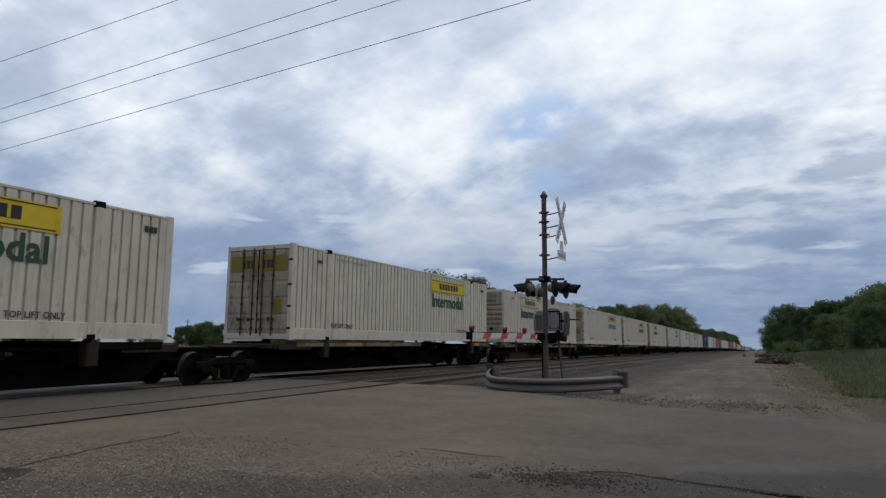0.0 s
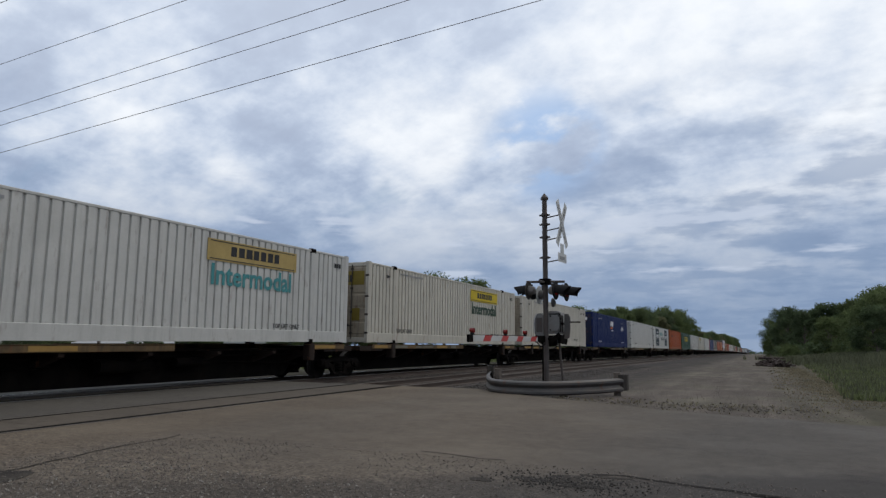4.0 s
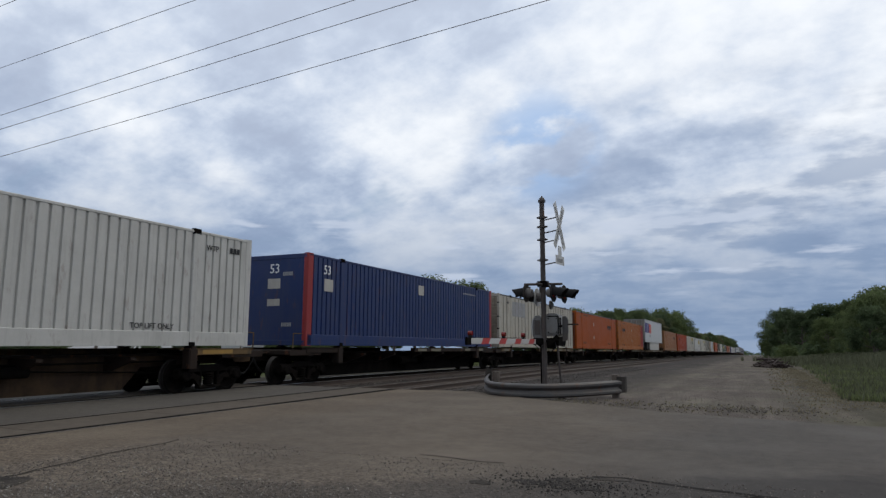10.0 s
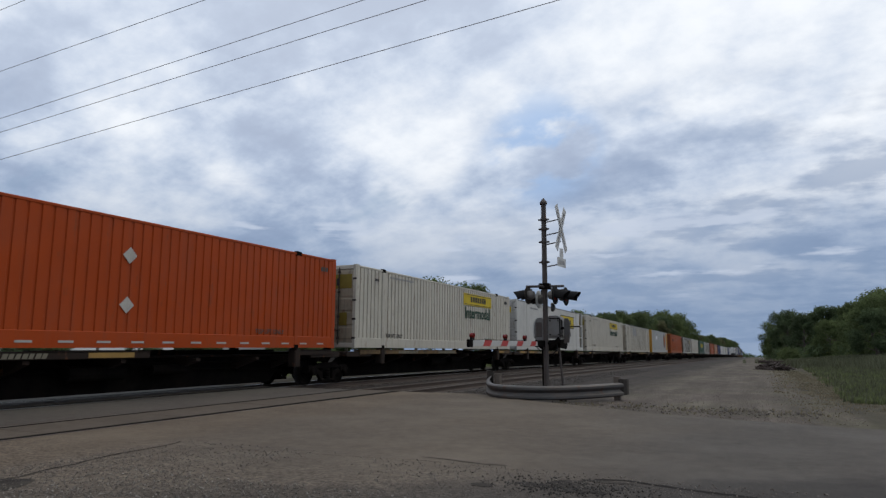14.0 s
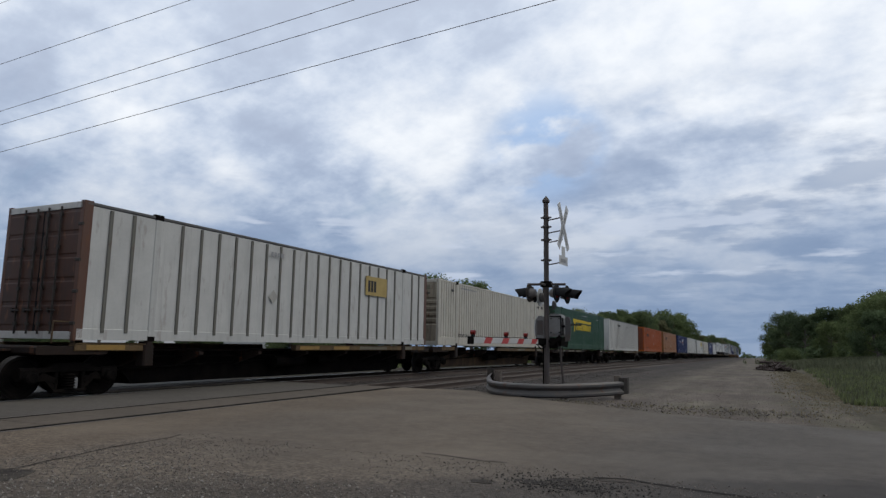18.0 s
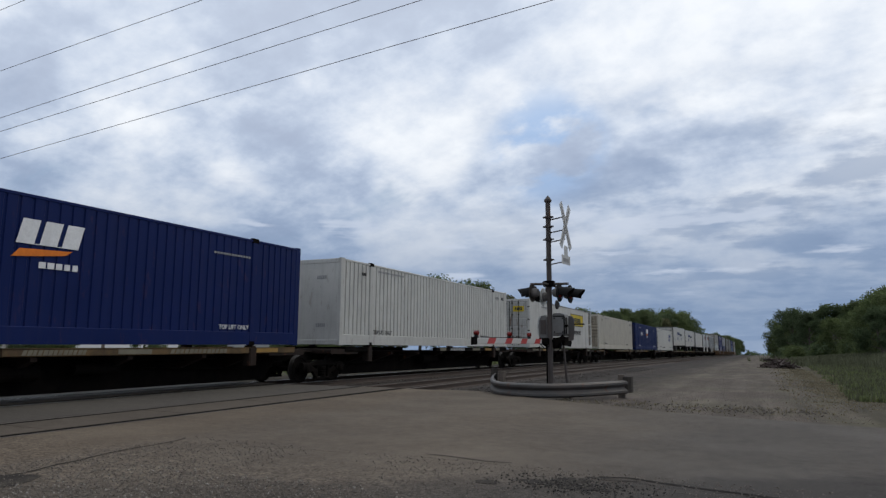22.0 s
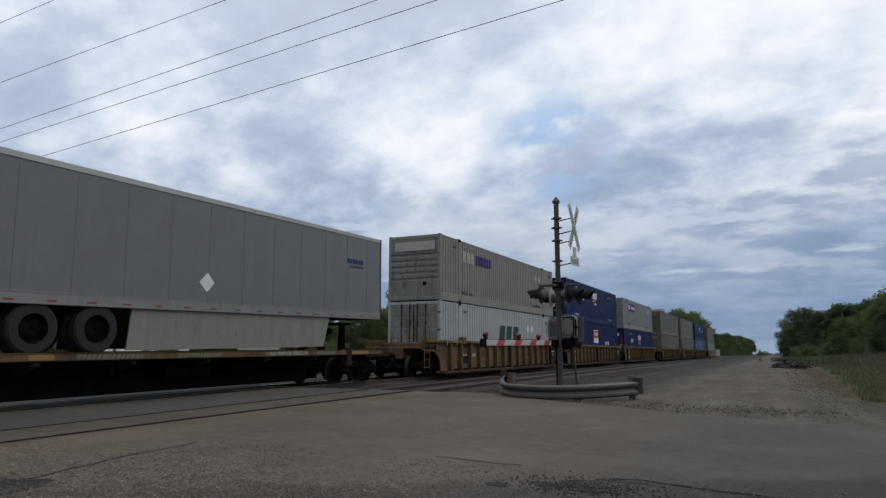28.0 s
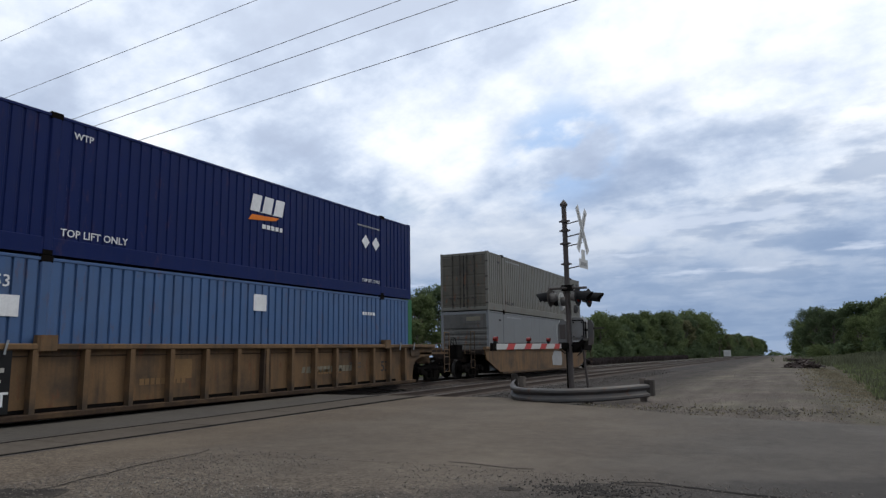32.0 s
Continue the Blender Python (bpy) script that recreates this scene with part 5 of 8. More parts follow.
def swoosh(ob, y, z, ink="orange", lift=0.0):
    c = y - 8.075
    return part("logo_stripe", Solid().prism([(c, z), (c + 0.15, z + 0.17), (c + 1.25, z + 0.22), (c + 1.1, z + 0.12), (c + 0.5, z + 0.05)], "x", FACE + lift, FACE + lift + 0.004), INK[ink], ob)


def logo_panel(ob, y0, z0=2.08, faded="", wide=3.7):
    """A yellow sign with dark strokes, and the word below it."""
    decal(ob, "logo_panel", y0, y0 + wide, z0, z0 + 0.56, faded or "yellow", "yellow sign panel with dark strokes")
    strokes(ob, y0 + 0.85, y0 + wide - 0.75, z0 + 0.17, z0 + 0.43, 7, "black", 11, 0.005)
    decal(ob, "panel_border", y0 + 0.1, y0 + wide - 0.1, z0 + 0.04, z0 + 0.065, "black", "", 0.005)
    decal(ob, "panel_border", y0 + 0.1, y0 + wide - 0.1, z0 + 0.50, z0 + 0.525, "black", "", 0.005)
    part("lettering", lettering("Intermodal", 0.76, INK["teal" if faded == "tan" else "forest"], weight=0.022), None, ob, at=pose(FACE + 0.003, y0 + 0.14 - 8.075, z0 - 0.60, 90, 0, 90))


def small_marks(ob, ink, seed):
    words(ob, "TOP LIFT ONLY", 2.15, 0.41, 0.19, ink)
    strokes(ob, 2.4, 4.4, 2.62, 2.69, 14, "grey" if ink == "black" else ink, seed)
    words(ob, "TOP LIFT ONLY", 12.3, 0.41, 0.18, ink)
    strokes(ob, 1.3, 1.6, 2.42, 2.52, 3, ink, seed + 1)
    strokes(ob, 15.35, 15.75, 2.44, 2.58, 3, ink, seed + 2)


def dashes(ob):
    """Pale reflective tape in short lengths along the bottom rail."""
    tape = cached("dash", lambda: Solid().box(FACE, FACE + 0.004, 0, 0.34, 0.12, 0.165).mesh("reflective_tape", INK["paper"]))
    for i in range(18):
        part("reflective_tape", tape, INK["paper"], ob, at=pose(0, -7.8 + i * 0.88, 0))


def decorate(ob, look_of, seed):
    if look_of in ("sign_rear", "sign_front", "sign_faded", "sign_front_faded"):
        logo_panel(ob, 2.85 if "front" in look_of else 9.6, faded={"sign_faded": "tan", "sign_front_faded": "cream"}.get(look_of, ""))
        small_marks(ob, "black", seed)
        if "rear" in look_of or look_of == "sign_faded":
            for x0, x1 in ((-1.12, -0.05), (0.05, 1.12)):
                part("door_sign", Solid().box(x0, x1, -8.08, -8.073, 2.06, 2.56), INK["olive"], ob, "grimy yellow sign")
                part("lettering_bar", bars_solid(x0 + (0.45 if x0 < 0 else 0.1), x0 + (1.0 if x0 < 0 else 0.6), 2.17, 2.42, 3, 0.0, 43), INK["black"], ob, at=pose(0, -8.081, 0, 0, 0, -90))
            part("door_sticker", Solid().box(0.62, 0.95, -8.08, -8.073, 0.78, 1.22), INK["olive"], ob, "small grimy yellow sign")
    elif look_of == "plain":
        small_marks(ob, "black", seed)
        words(ob, "WTP", 14.5, 2.42, 0.2, "black")
    elif look_of == "plain53":
        small_marks(ob, "black", seed)
        words(ob, "53", 14.75, 1.55, 0.40, "black")
        words(ob, "WTP", 14.5, 2.42, 0.2, "black")
    elif look_of in ("blue_logo", "blue_logo_rear", "blue_logo_end"):
        o = -0.35 if seed == 50 else 0.0
        strokes(ob, 7.45 + o, 8.85 + o, 1.92, 2.40, 3, "white", 5, name="logo")
        swoosh(ob, 7.4 + o, 1.65)
        strokes(ob, 7.95 + o, 8.85 + o, 1.48, 1.60, 5, "white", 6)
        for y in ((13.1, 13.75) if look_of != "blue_logo" else (3.9 + 1.3 * o, 4.6 + 1.4 * o)):
            diamond(ob, y, 1.82)
        words(ob, "TOP LIFT ONLY", 2.2, 0.42, 0.22 if look_of == "blue_logo_end" else 0.165, "white")
        if look_of == "blue_logo_end":
            words(ob, "WTP", 2.35, 2.48, 0.20, "white")
        else:
            strokes(ob, 2.3, 3.7, 2.40, 2.50, 8, "grey", seed + 3)
        strokes(ob, 12.6, 14.0, 2.34, 2.39, 13, "grey", seed)
        words(ob, "TOP LIFT ONLY", 12.9, 0.42, 0.16, "white")
        if look_of == "blue_logo_end":
            part("end_logo", bars_solid(-0.2, 0.5, 2.25, 2.55, 3, 0, 5), INK["white"], ob, at=pose(0, -8.066, 0, 0, 0, -90))
            for x in (-0.35, 0.15):
                part("placard", Solid().prism([(x - 0.2, 1.8), (x, 1.58), (x + 0.2, 1.8), (x, 2.02)], "y", -8.072, -8.064), INK["white"], ob, "white diamond placard")
        for x0 in (-0.95, 0.25) if look_of != "blue_logo_end" else ():
            part("door_logo", bars_solid(0, 0.6, 2.2, 2.45, 3, 0, 5), INK["white"], ob, at=pose(x0, -8.092, 0, 0, 0, -90))
            part("door_marks", bars_solid(0, 0.5, 1.46, 1.54, 6, 0, 7), INK["grey"], ob, at=pose(x0, -8.092, 0, 0, 0, -90))
        for x in (-0.95, -0.45) if look_of != "blue_logo_end" else ():
            part("placard", Solid().prism([(x - 0.2, 1.80), (x, 1.60), (x + 0.2, 1.80), (x, 2.00)], "y", -8.098, -8.090), INK["white"], ob, "white diamond placard")
    elif look_of == "blue53":
        words(ob, "53", 0.85, 2.3, 0.42, "white")
        decal(ob, "placard", 0.9, 1.4, 1.75, 2.15, "paper", "white square placard")
        part("lettering", lettering("53", 0.42, INK["white"]), None, ob, at=pose(-0.25, -8.068, 2.3, 90, 0, 0))
        for z in (1.25, 1.8):
            part("end_placard", Solid().box(-0.3, 0.2, -8.07, -8.064, z, z + 0.32 - 0.1 * (z < 1.5)), INK["paper"], ob, "white square placard")
        decal(ob, "placard", 7.7, 8.2, 2.1, 2.5, "paper", "white square placard")
        strokes(ob, 12.4, 14.0, 2.47, 2.53, 13, "grey", seed)
    elif look_of in ("dark_strokes", "dark_strokes_rear", "dark_strokes_red"):
        if seed in (13, 24, 30, 35):
            dashes(ob)
        y = 11.9 if look_of.endswith("rear") else 2.2
        strokes(ob, y, y + 1.85, 1.88, 2.15, 9, "black", 9, name="logo")
        decal(ob, "logo_underline", y + 0.25, y + 1.85, 1.78, 1.83, "black")
        for z in (0.95, 2.05):
            diamond(ob, 8.0 if not look_of.endswith("rear") else 6.2, z, 0.19, "paper")
        small_marks(ob, "dim", seed)
        if seed in (30, 35):
            for x, z in ((-0.86, 1.85), (-0.90, 1.0), (0.12, 1.05)):
                part("placard", Solid().prism([(x - 0.19, z), (x, z - 0.19), (x + 0.19, z), (x, z + 0.19)], "y", -8.085, -8.078), INK["drab"], ob, "grubby diamond placard")
        part("end_logo", bars_solid(-1.0, 0.6, 2.25, 2.5, 8, 0, 9), INK["black"], ob, at=pose(0, -8.112, 0, 0, 0, -90))
    elif look_of == "green_logo":
        c = -8.075
        part("logo_bar", Solid().prism([(5.15 + c, 1.98), (5.75 + c, 2.02), (11.0 + c, 2.00), (11.1 + c, 2.20), (5.0 + c, 2.24)], "x", FACE, FACE + 0.004), INK["yellow"], ob, "yellow lettering bar")
        part("logo_bar", Solid().prism([(5.30 + c, 1.30), (5.62 + c, 1.30), (5.80 + c, 2.02), (5.42 + c, 2.00)], "x", FACE, FACE + 0.004), INK["yellow"], ob, "yellow lettering stroke")
        part("logo", bars_solid(6.0 + c, 10.85 + c, 1.44, 1.90, 12, FACE, 21, 0.3), INK["yellow"], ob, "slanting yellow lettering strokes")
        words(ob, "53", 1.0, 1.75, 0.30, "paper")
        strokes(ob, 8.0, 9.7, 2.55, 2.62, 12, "grey", seed)
        strokes(ob, 13.0, 13.9, 2.46, 2.53, 7, "grey", seed + 2)
        part("door_marks", bars_solid(-0.9, -0.3, 2.2, 2.32, 5, 0, 9), INK["grey"], ob, at=pose(0, -8.112, 0, 0, 0, -90))
    elif look_of == "reefer_dark":
        for a, b in ((1.9, 5.2), (11.1, 13.8)):
            decal(ob, "panel_graphic", a, b, 0.38, 2.62, "slate", "dark blue-green printed panel")
            strokes(ob, a + 0.5, b - 0.4, 1.45, 1.85, 4, "white", 31, 0.005, "logo")
            strokes(ob, a + 0.4, b - 0.4, 1.22, 1.32, 12, "paper", 33, 0.005)
            strokes(ob, a + 0.6, b - 0.6, 0.75, 0.83, 10, "paper", 35, 0.005)
            part("logo", Solid().prism([(a + 1.0 - 8.075, 2.05), (a + 1.6 - 8.075, 2.12), (b - 0.6 - 8.075, 2.05), (a + 1.9 - 8.075, 2.28), (a + 1.3 - 8.075, 2.20)], "x", FACE + 0.005, FACE + 0.009), INK["white"], ob)
        words(ob, "DELIVERING", 5.6, 1.78, 0.62, "teal")
        words(ob, "THE FUTURE", 6.9, 1.12, 0.62, "slate")
        small_marks(ob, "grey", seed)
    elif look_of == "reefer_sign":
        decal(ob, "logo_panel", 9.62, 13.34, 1.60, 2.48, "yellow", "yellow sign panel with dark strokes")
        for z0, z1 in ((1.60, 1.65), (2.43, 2.48)):
            decal(ob, "panel_border", 9.62, 13.34, z0, z1, "black", "", 0.005)
        for y in (9.62, 13.29):
            decal(ob, "panel_border", y, y + 0.05, 1.65, 2.43, "black", "", 0.005)
        strokes(ob, 10.6, 12.6, 1.86, 2.20, 8, "black", 41, 0.005)
        words(ob, "Intermodal", 10.05, 1.02, 0.56, "black")
        words(ob, "TOP LIFT ONLY", 2.2, 0.32, 0.2, "black")
        words(ob, '30 Pallets (48"X40") Refrigerated Container', 4.35, 0.32, 0.235, "grey")
        strokes(ob, 2.5, 4.2, 2.48, 2.58, 11, "grey", seed)
        for x0 in (-1.05, 0.15):
            part("door_sign", Solid().box(x0 + 0.1, x0 + 0.8, -8.094, -8.089, 2.12, 2.45), INK["yellow"], ob, "yellow sign with dark strokes")
            part("lettering_bar", bars_solid(x0 + 0.2, x0 + 0.7, 2.2, 2.37, 4, 0.0, 43), INK["black"], ob, at=pose(0, -8.095, 0, 0, 0, -90))
    elif look_of == "reefer_blue":
        strokes(ob, 11.1, 13.35, 1.75, 2.25, 6, "deep", 51, name="logo")
        decal(ob, "logo_stripe", 10.95, 13.1, 1.36, 1.60, "deep", "blue stripe")
        words(ob, "CUBE REEFER CONTAINER", 4.65, 0.34, 0.20, "black")
        strokes(ob, 11.5, 12.9, 1.22, 1.27, 11, "deep", 53)
        small_marks(ob, "black", seed)
        words(ob, "53", 15.1, 0.34, 0.26, "black")
        words(ob, "WTP", 14.5, 2.42, 0.2, "black")
        part("door_logo", bars_solid(-1.0, 1.0, 2.0, 2.4, 6, 0, 51), INK["deep"], ob, at=pose(0, -8.112, 0, 0, 0, -90))
    elif look_of == "patches":
        decal(ob, "primer_patch", *((2.2, 4.6) if seed == 19 else (3.9, 6.3)), 1.75, 2.6, "grey", "grey unpainted patch", 0.0)
        strokes(ob, 1.3, 1.6, 2.42, 2.52, 3, "black", seed + 1)
    elif look_of == "numbers":
        strokes(ob, 4.3, 5.6, 2.28, 2.50, 5, "black", seed, 0.0)
        strokes(ob, 9.0, 9.7, 2.34, 2.44, 4, "dim", seed + 1, 0.0)
        decal(ob, "rust_streak", 14.06, 14.11, 0.2, 2.75, "rust", "rust run down beside the lifting post", 0.012)
        decal(ob, "rust_streak", 14.25, 14.29, 0.6, 2.75, "rust", "rust run down beside the lifting post", 0.012)
    elif look_of == "patch_square":
        decal(ob, "logo_panel", 11.25, 12.75, 1.72, 2.40, "tan", "faded tan square sign", 0.032)
        strokes(ob, 11.4, 12.0, 1.85, 2.25, 3, "black", 61, 0.037)
        diamond(ob, 6.2, 1.3, 0.2, "paper").location.x = 0.03
        strokes(ob, 6.0, 6.6, 2.45, 2.58, 4, "grey", seed, 0.032)
    elif look_of == "round_logo":
        c = 12.55 - 8.075
        part("logo", Solid().tube((FACE, c, 1.66), (FACE + 0.004, c, 1.66), 0.98, 36), INK["black"], ob, "round black and red emblem")
        part("logo", Solid().tube((FACE + 0.004, c, 1.66), (FACE + 0.008, c, 1.66), 0.78, 36), INK["maroon"], ob)
        e = Solid().prism([(c - 0.62, 1.10), (c + 0.20, 1.10), (c + 0.30, 1.28), (c - 0.12, 1.32), (c - 0.06, 1.56), (c + 0.34, 1.58), (c + 0.42, 1.78), (c + 0.02, 1.80), (c + 0.08, 2.00), (c + 0.52, 2.02), (c + 0.66, 2.24),
                           (c - 0.28, 2.24), (c - 0.46, 1.32)], "x", FACE + 0.008, FACE + 0.012)
        part("logo", e, INK["gold"], ob)
        dashes(ob)
        words(ob, "53", 0.95, 2.05, 0.32, "black")
        part("end_placard", Solid().box(-0.85, 0.55, -8.07, -8.064, 2.18, 2.62), INK["paper"], ob, "scuffed pale placard")
        part("lettering", lettering("53", 0.26, INK["black"]), None, ob, at=pose(-0.15, -8.068, 1.85, 90, 0, 0))
        decal(ob, "placard", 3.6, 5.2, 1.7, 2.15, "white", "pale patch")
        small_marks(ob, "grey", seed)
    elif look_of == "purple_logo":
        strokes(ob, 2.3, 3.7, 1.92, 2.42, 3, "paper", 71, 0.005)
        strokes(ob, 3.8, 5.8, 1.95, 2.40, 6, "purple", 72, 0.005)
        small_marks(ob, "black", seed)
        for y in (12.8, 13.45):
            diamond(ob, y, 2.15, 0.24, "paper")
        part("end_placard", Solid().box(-0.95, 1.05, -8.112, -8.104, 2.2, 2.6), INK["paper"], ob, "pale sign")
    elif look_of == "purple_panel":
        decal(ob, "logo_panel", 2.37, 5.9, 1.75, 2.5, "purple", "dark purple sign panel")
        strokes(ob, 2.55, 3.3, 1.95, 2.35, 2, "white", 75, 0.005)
        strokes(ob, 3.35, 3.75, 1.95, 2.35, 1, "red", 76, 0.005)
        strokes(ob, 3.95, 5.7, 1.98, 2.25, 9, "white", 77, 0.005)
        for y in (13.3, 14.0):
            diamond(ob, y, 2.2, 0.2, "white")
        small_marks(ob, "black", seed)
    elif look_of == "dark_letters":
        strokes(ob, 6.7, 9.7, 1.15, 2.05, 3, "forest", 81, name="logo")
        decal(ob, "logo_bar", 6.5, 7.9, 0.98, 1.08, "yellow", "yellow bar")
        for y in (11.2, 11.95):
            diamond(ob, y, 2.0, 0.24, "white")
        strokes(ob, 14.5, 15.3, 2.38, 2.50, 8, "dim", seed)
        words(ob, "53", 14.65, 1.82, 0.36, "black")
        words(ob, "WTP", 2.35, 2.45, 0.2, "black")
    elif look_of == "small_orange_sign":
        decal(ob, "logo_panel", 7.5, 8.95, 1.40, 2.42, "white", "small white sign with an orange field")
        decal(ob, "logo_field", 7.58, 8.87, 1.78, 2.36, "sign", "", 0.005)
        strokes(ob, 7.75, 8.7, 1.98, 2.2, 6, "white", 91, 0.010)
        part("door_placard", Solid().box(-0.58, 0.22, -8.105, -8.098, 1.95, 2.52), INK["white"], ob, "white placard with a red field")
        part("placard_field", Solid().box(-0.52, 0.16, -8.109, -8.105, 2.2, 2.48), INK["sign"], ob)
        for x in (-0.56, 0.12):
            part("placard", Solid().prism([(x - 0.24, 1.5), (x, 1.26), (x + 0.24, 1.5), (x, 1.74)], "y", -8.106, -8.099), INK["white"], ob, "white diamond placard")
        for y in (11.6, 12.4):
            diamond(ob, y, 1.4, 0.22)
    elif look_of == "green_posts":
        for y in (1.98, 14.17):
            decal(ob, "post_stripe", y - 0.085, y + 0.085, 0.1, 2.8, "green", "bright green painted post", 0.01)
        strokes(ob, 5.2, 6.4, 1.76, 1.94, 9, "faded", 101)
        strokes(ob, 2.4, 4.2, 2.62, 2.68, 12, "dim", seed)
        strokes(ob, 14.6, 15.2, 2.45, 2.52, 4, "dim", seed + 2)
        words(ob, "53", 15.0, 0.5, 0.28, "dim")
    elif look_of == "placard_low":
        decal(ob, "placard", 7.7, 8.2, 2.1, 2.55, "white", "white square placard")
        decal(ob, "placard", 1.05, 1.5, 1.7, 2.1, "white", "white square placard")
        words(ob, "53", 1.0, 2.25, 0.32, "white")
        strokes(ob, 12.9, 13.7, 2.2, 2.3, 5, "white", seed)
        part("lettering", lettering("53", 0.42, INK["paper"]), None, ob, at=pose(-0.2, -8.068, 2.2, 90, 0, 0))
        part("end_placard", Solid().box(-0.2, 0.25, -8.07, -8.064, 1.7, 2.05), INK["paper"], ob, "pale square placard")


INK["green"] = material("bright_green_paint", (0.10, 0.28, 0.045), rough=0.6, var=0.1, scale=3, dirt=(0.1, 0.2, 0.06), amount=0.3)

TAPE = material("scuffed_red_tape", (0.20, 0.03, 0.025), rough=0.6, var=0.25, scale=6)
RIM = material("dirty_wheel_rim", (0.19, 0.18, 0.165), rough=0.6, var=0.2, scale=5, dirt=(0.1, 0.085, 0.07), amount=0.7)


def trailer(body, look_of, length=16.15):
    """A box semi-trailer standing on a railcar, nose on a hitch at the trailing end."""
    m = PAINT[body]
    ob = thing("semi_trailer", f"{'grey' if body == 'trailer' else 'white'} box semi-trailer riding on a railcar", "semi-trailer", "trailers on the train")
    a, b = -length / 2, length / 2
    f0, top = {"fleet_purple": (1.03, 3.91), "fleet_grey": (0.98, 3.90), "fleet_blue": (0.90, 3.81), "orange_sign": (1.01, 3.99)}.get(look_of, (0.95, 3.83))
    part("box_body", Solid().bar(-1.285, 1.285, a, b, f0 + 0.16, top - 0.06, 0.04), m, ob)
    for sx in (-1, 1):
        lo, hi = sorted((sx * 1.25, sx * 1.30))
        part("top_rail", Solid().bar(lo, hi, a, b, top - 0.14, top, 0.012), ALU, ob, "aluminium top rail")
        part("bottom_rail", Solid().bar(lo, hi, a, b, f0, f0 + 0.24, 0.012).box(lo - 0.006 * (sx < 0), hi + 0.006 * (sx > 0), a, b, f0 + 0.225, f0 + 0.25), PAINT["grey"] if body == "trailer" else m, ob, "riveted lower rail")
        for i in range(int(length / (1.22 if length > 10 else 0.61))):
            part("panel_seam", cached(("seam", sx, body, f0, top), lambda: Solid().box(min(sx * 1.284, sx * 1.291), max(sx * 1.284, sx * 1.291), -0.02, 0.02, f0 + 0.24, top - 0.14).mesh("panel_seam", m)), m, ob, at=pose(0, a + 0.6 + i * (1.22 if length > 10 else 0.61), 0))
        if sx > 0:
            tape = Solid()
            for i in range(int(length / 0.85)):
                tape.box(1.30, 1.304, a + 0.35 + i * 0.85, a + 0.55 + i * 0.85, f0 + 0.06, f0 + 0.10)
            part("reflector", tape, TAPE, ob, "row of scuffed red reflective tape")
    for y0, y1, nm in ((a - 0.03, a + 0.05, "rear_frame"), (b - 0.05, b + 0.02, "nose_frame")):
        s = Solid().box(-1.3, -1.18, y0, y1, f0, top).box(1.18, 1.3, y0, y1, f0, top).box(-1.3, 1.3, y0, y1, top - 0.12, top).box(-1.3, 1.3, y0, y1, f0, f0 + 0.18)
        part(nm, s, PAINT["rail"] if body in ("trailer", "pup") or look_of == "fleet_blue" else PAINT["grey"], ob)
    for x0, x1 in ((-1.17, -0.01), (0.01, 1.17)):
        door = part("rear_door", Solid().box(x0, x1, a - 0.035, a, f0 + 0.18, top - 0.12), shaded_soiled("stone") if look_of in ("fleet_purple", "fleet_grey") else shaded_soiled("clean") if length > 10 else m, ob)
        for f in (0.25, 0.75):
            x = x0 + (x1 - x0) * f
            part("lock_rod", Solid().tube((x, a - 0.06, f0 + 0.1), (x, a - 0.06, top - 0.1), 0.016, 6), ALU, door)
    axles = {"fleet_grey": (a + 3.55, a + 4.9), "fleet_blue": (a + 3.0, a + 4.2)}.get(look_of, (a + 2.2, a + 3.5) if length > 10 else (a + 0.75,))
    for y in axles:
        part("axle", Solid().tube((-1.0, y, 0.5), (1.0, y, 0.5), 0.07, 8), STEEL, ob)
        for sx in (-1, 1):
            for off in (1.13, 0.80):
                tyre = part("wheel", cached("tyre", lambda: Solid().lathe([(0.30, -0.13), (0.47, -0.13), (0.51, -0.08), (0.515, 0.08), (0.47, 0.13), (0.30, 0.13)], (0, 0, 0), (1, 0, 0), 24).mesh("wheel", RUBBER)), RUBBER, ob, at=pose(sx * off, y, 0.515))
                part("rim", cached("rim", lambda: Solid().lathe([(0.03, -0.02), (0.14, -0.02), (0.16, -0.08), (0.28, -0.10), (0.31, -0.11), (0.31, 0.11), (0.28, 0.11), (0.27, 0.0), (0.12, 0.05), (0.03, 0.05)], (0, 0, 0), (1, 0, 0), 20).mesh("rim", RIM)) if look_of != "fleet_grey" else cached("dark_rim", lambda: Solid().lathe([(0.03, -0.02), (0.28, -0.10), (0.31, -0.11), (0.31, 0.11), (0.28, 0.11), (0.27, 0.0), (0.12, 0.05), (0.03, 0.05)], (0, 0, 0), (1, 0, 0), 20).mesh("rim", STEEL)), RIM, tyre)
    for sx in (-0.5, 0.5):
        part("slider_frame", Solid().box(sx - 0.05, sx + 0.05, axles[0] - 0.9, axles[-1] + 0.9, 0.6, f0), STEEL, ob)
        part("mud_flap", Solid().box(min(sx * 1.2, sx * 2.4), max(sx * 1.2, sx * 2.4), axles[0] - 0.75, axles[0] - 0.73, 0.25, f0), RUBBER, ob)
    part("underride_guard", Solid().box(-1.1, 1.1, a - 0.02, a + 0.08, 0.35, 0.45).box(-0.6, -0.5, a, a + 0.06, 0.4, f0).box(0.5, 0.6, a, a + 0.06, 0.4, f0).box(1.0, 1.1, a, a + 0.06, 0.4, f0).box(-1.1, -1.0, a, a + 0.06, 0.4, f0), ALU if look_of == "fleet_purple" else STEEL, ob)
    g = b - 3.2 if length > 10 else b - 2.1
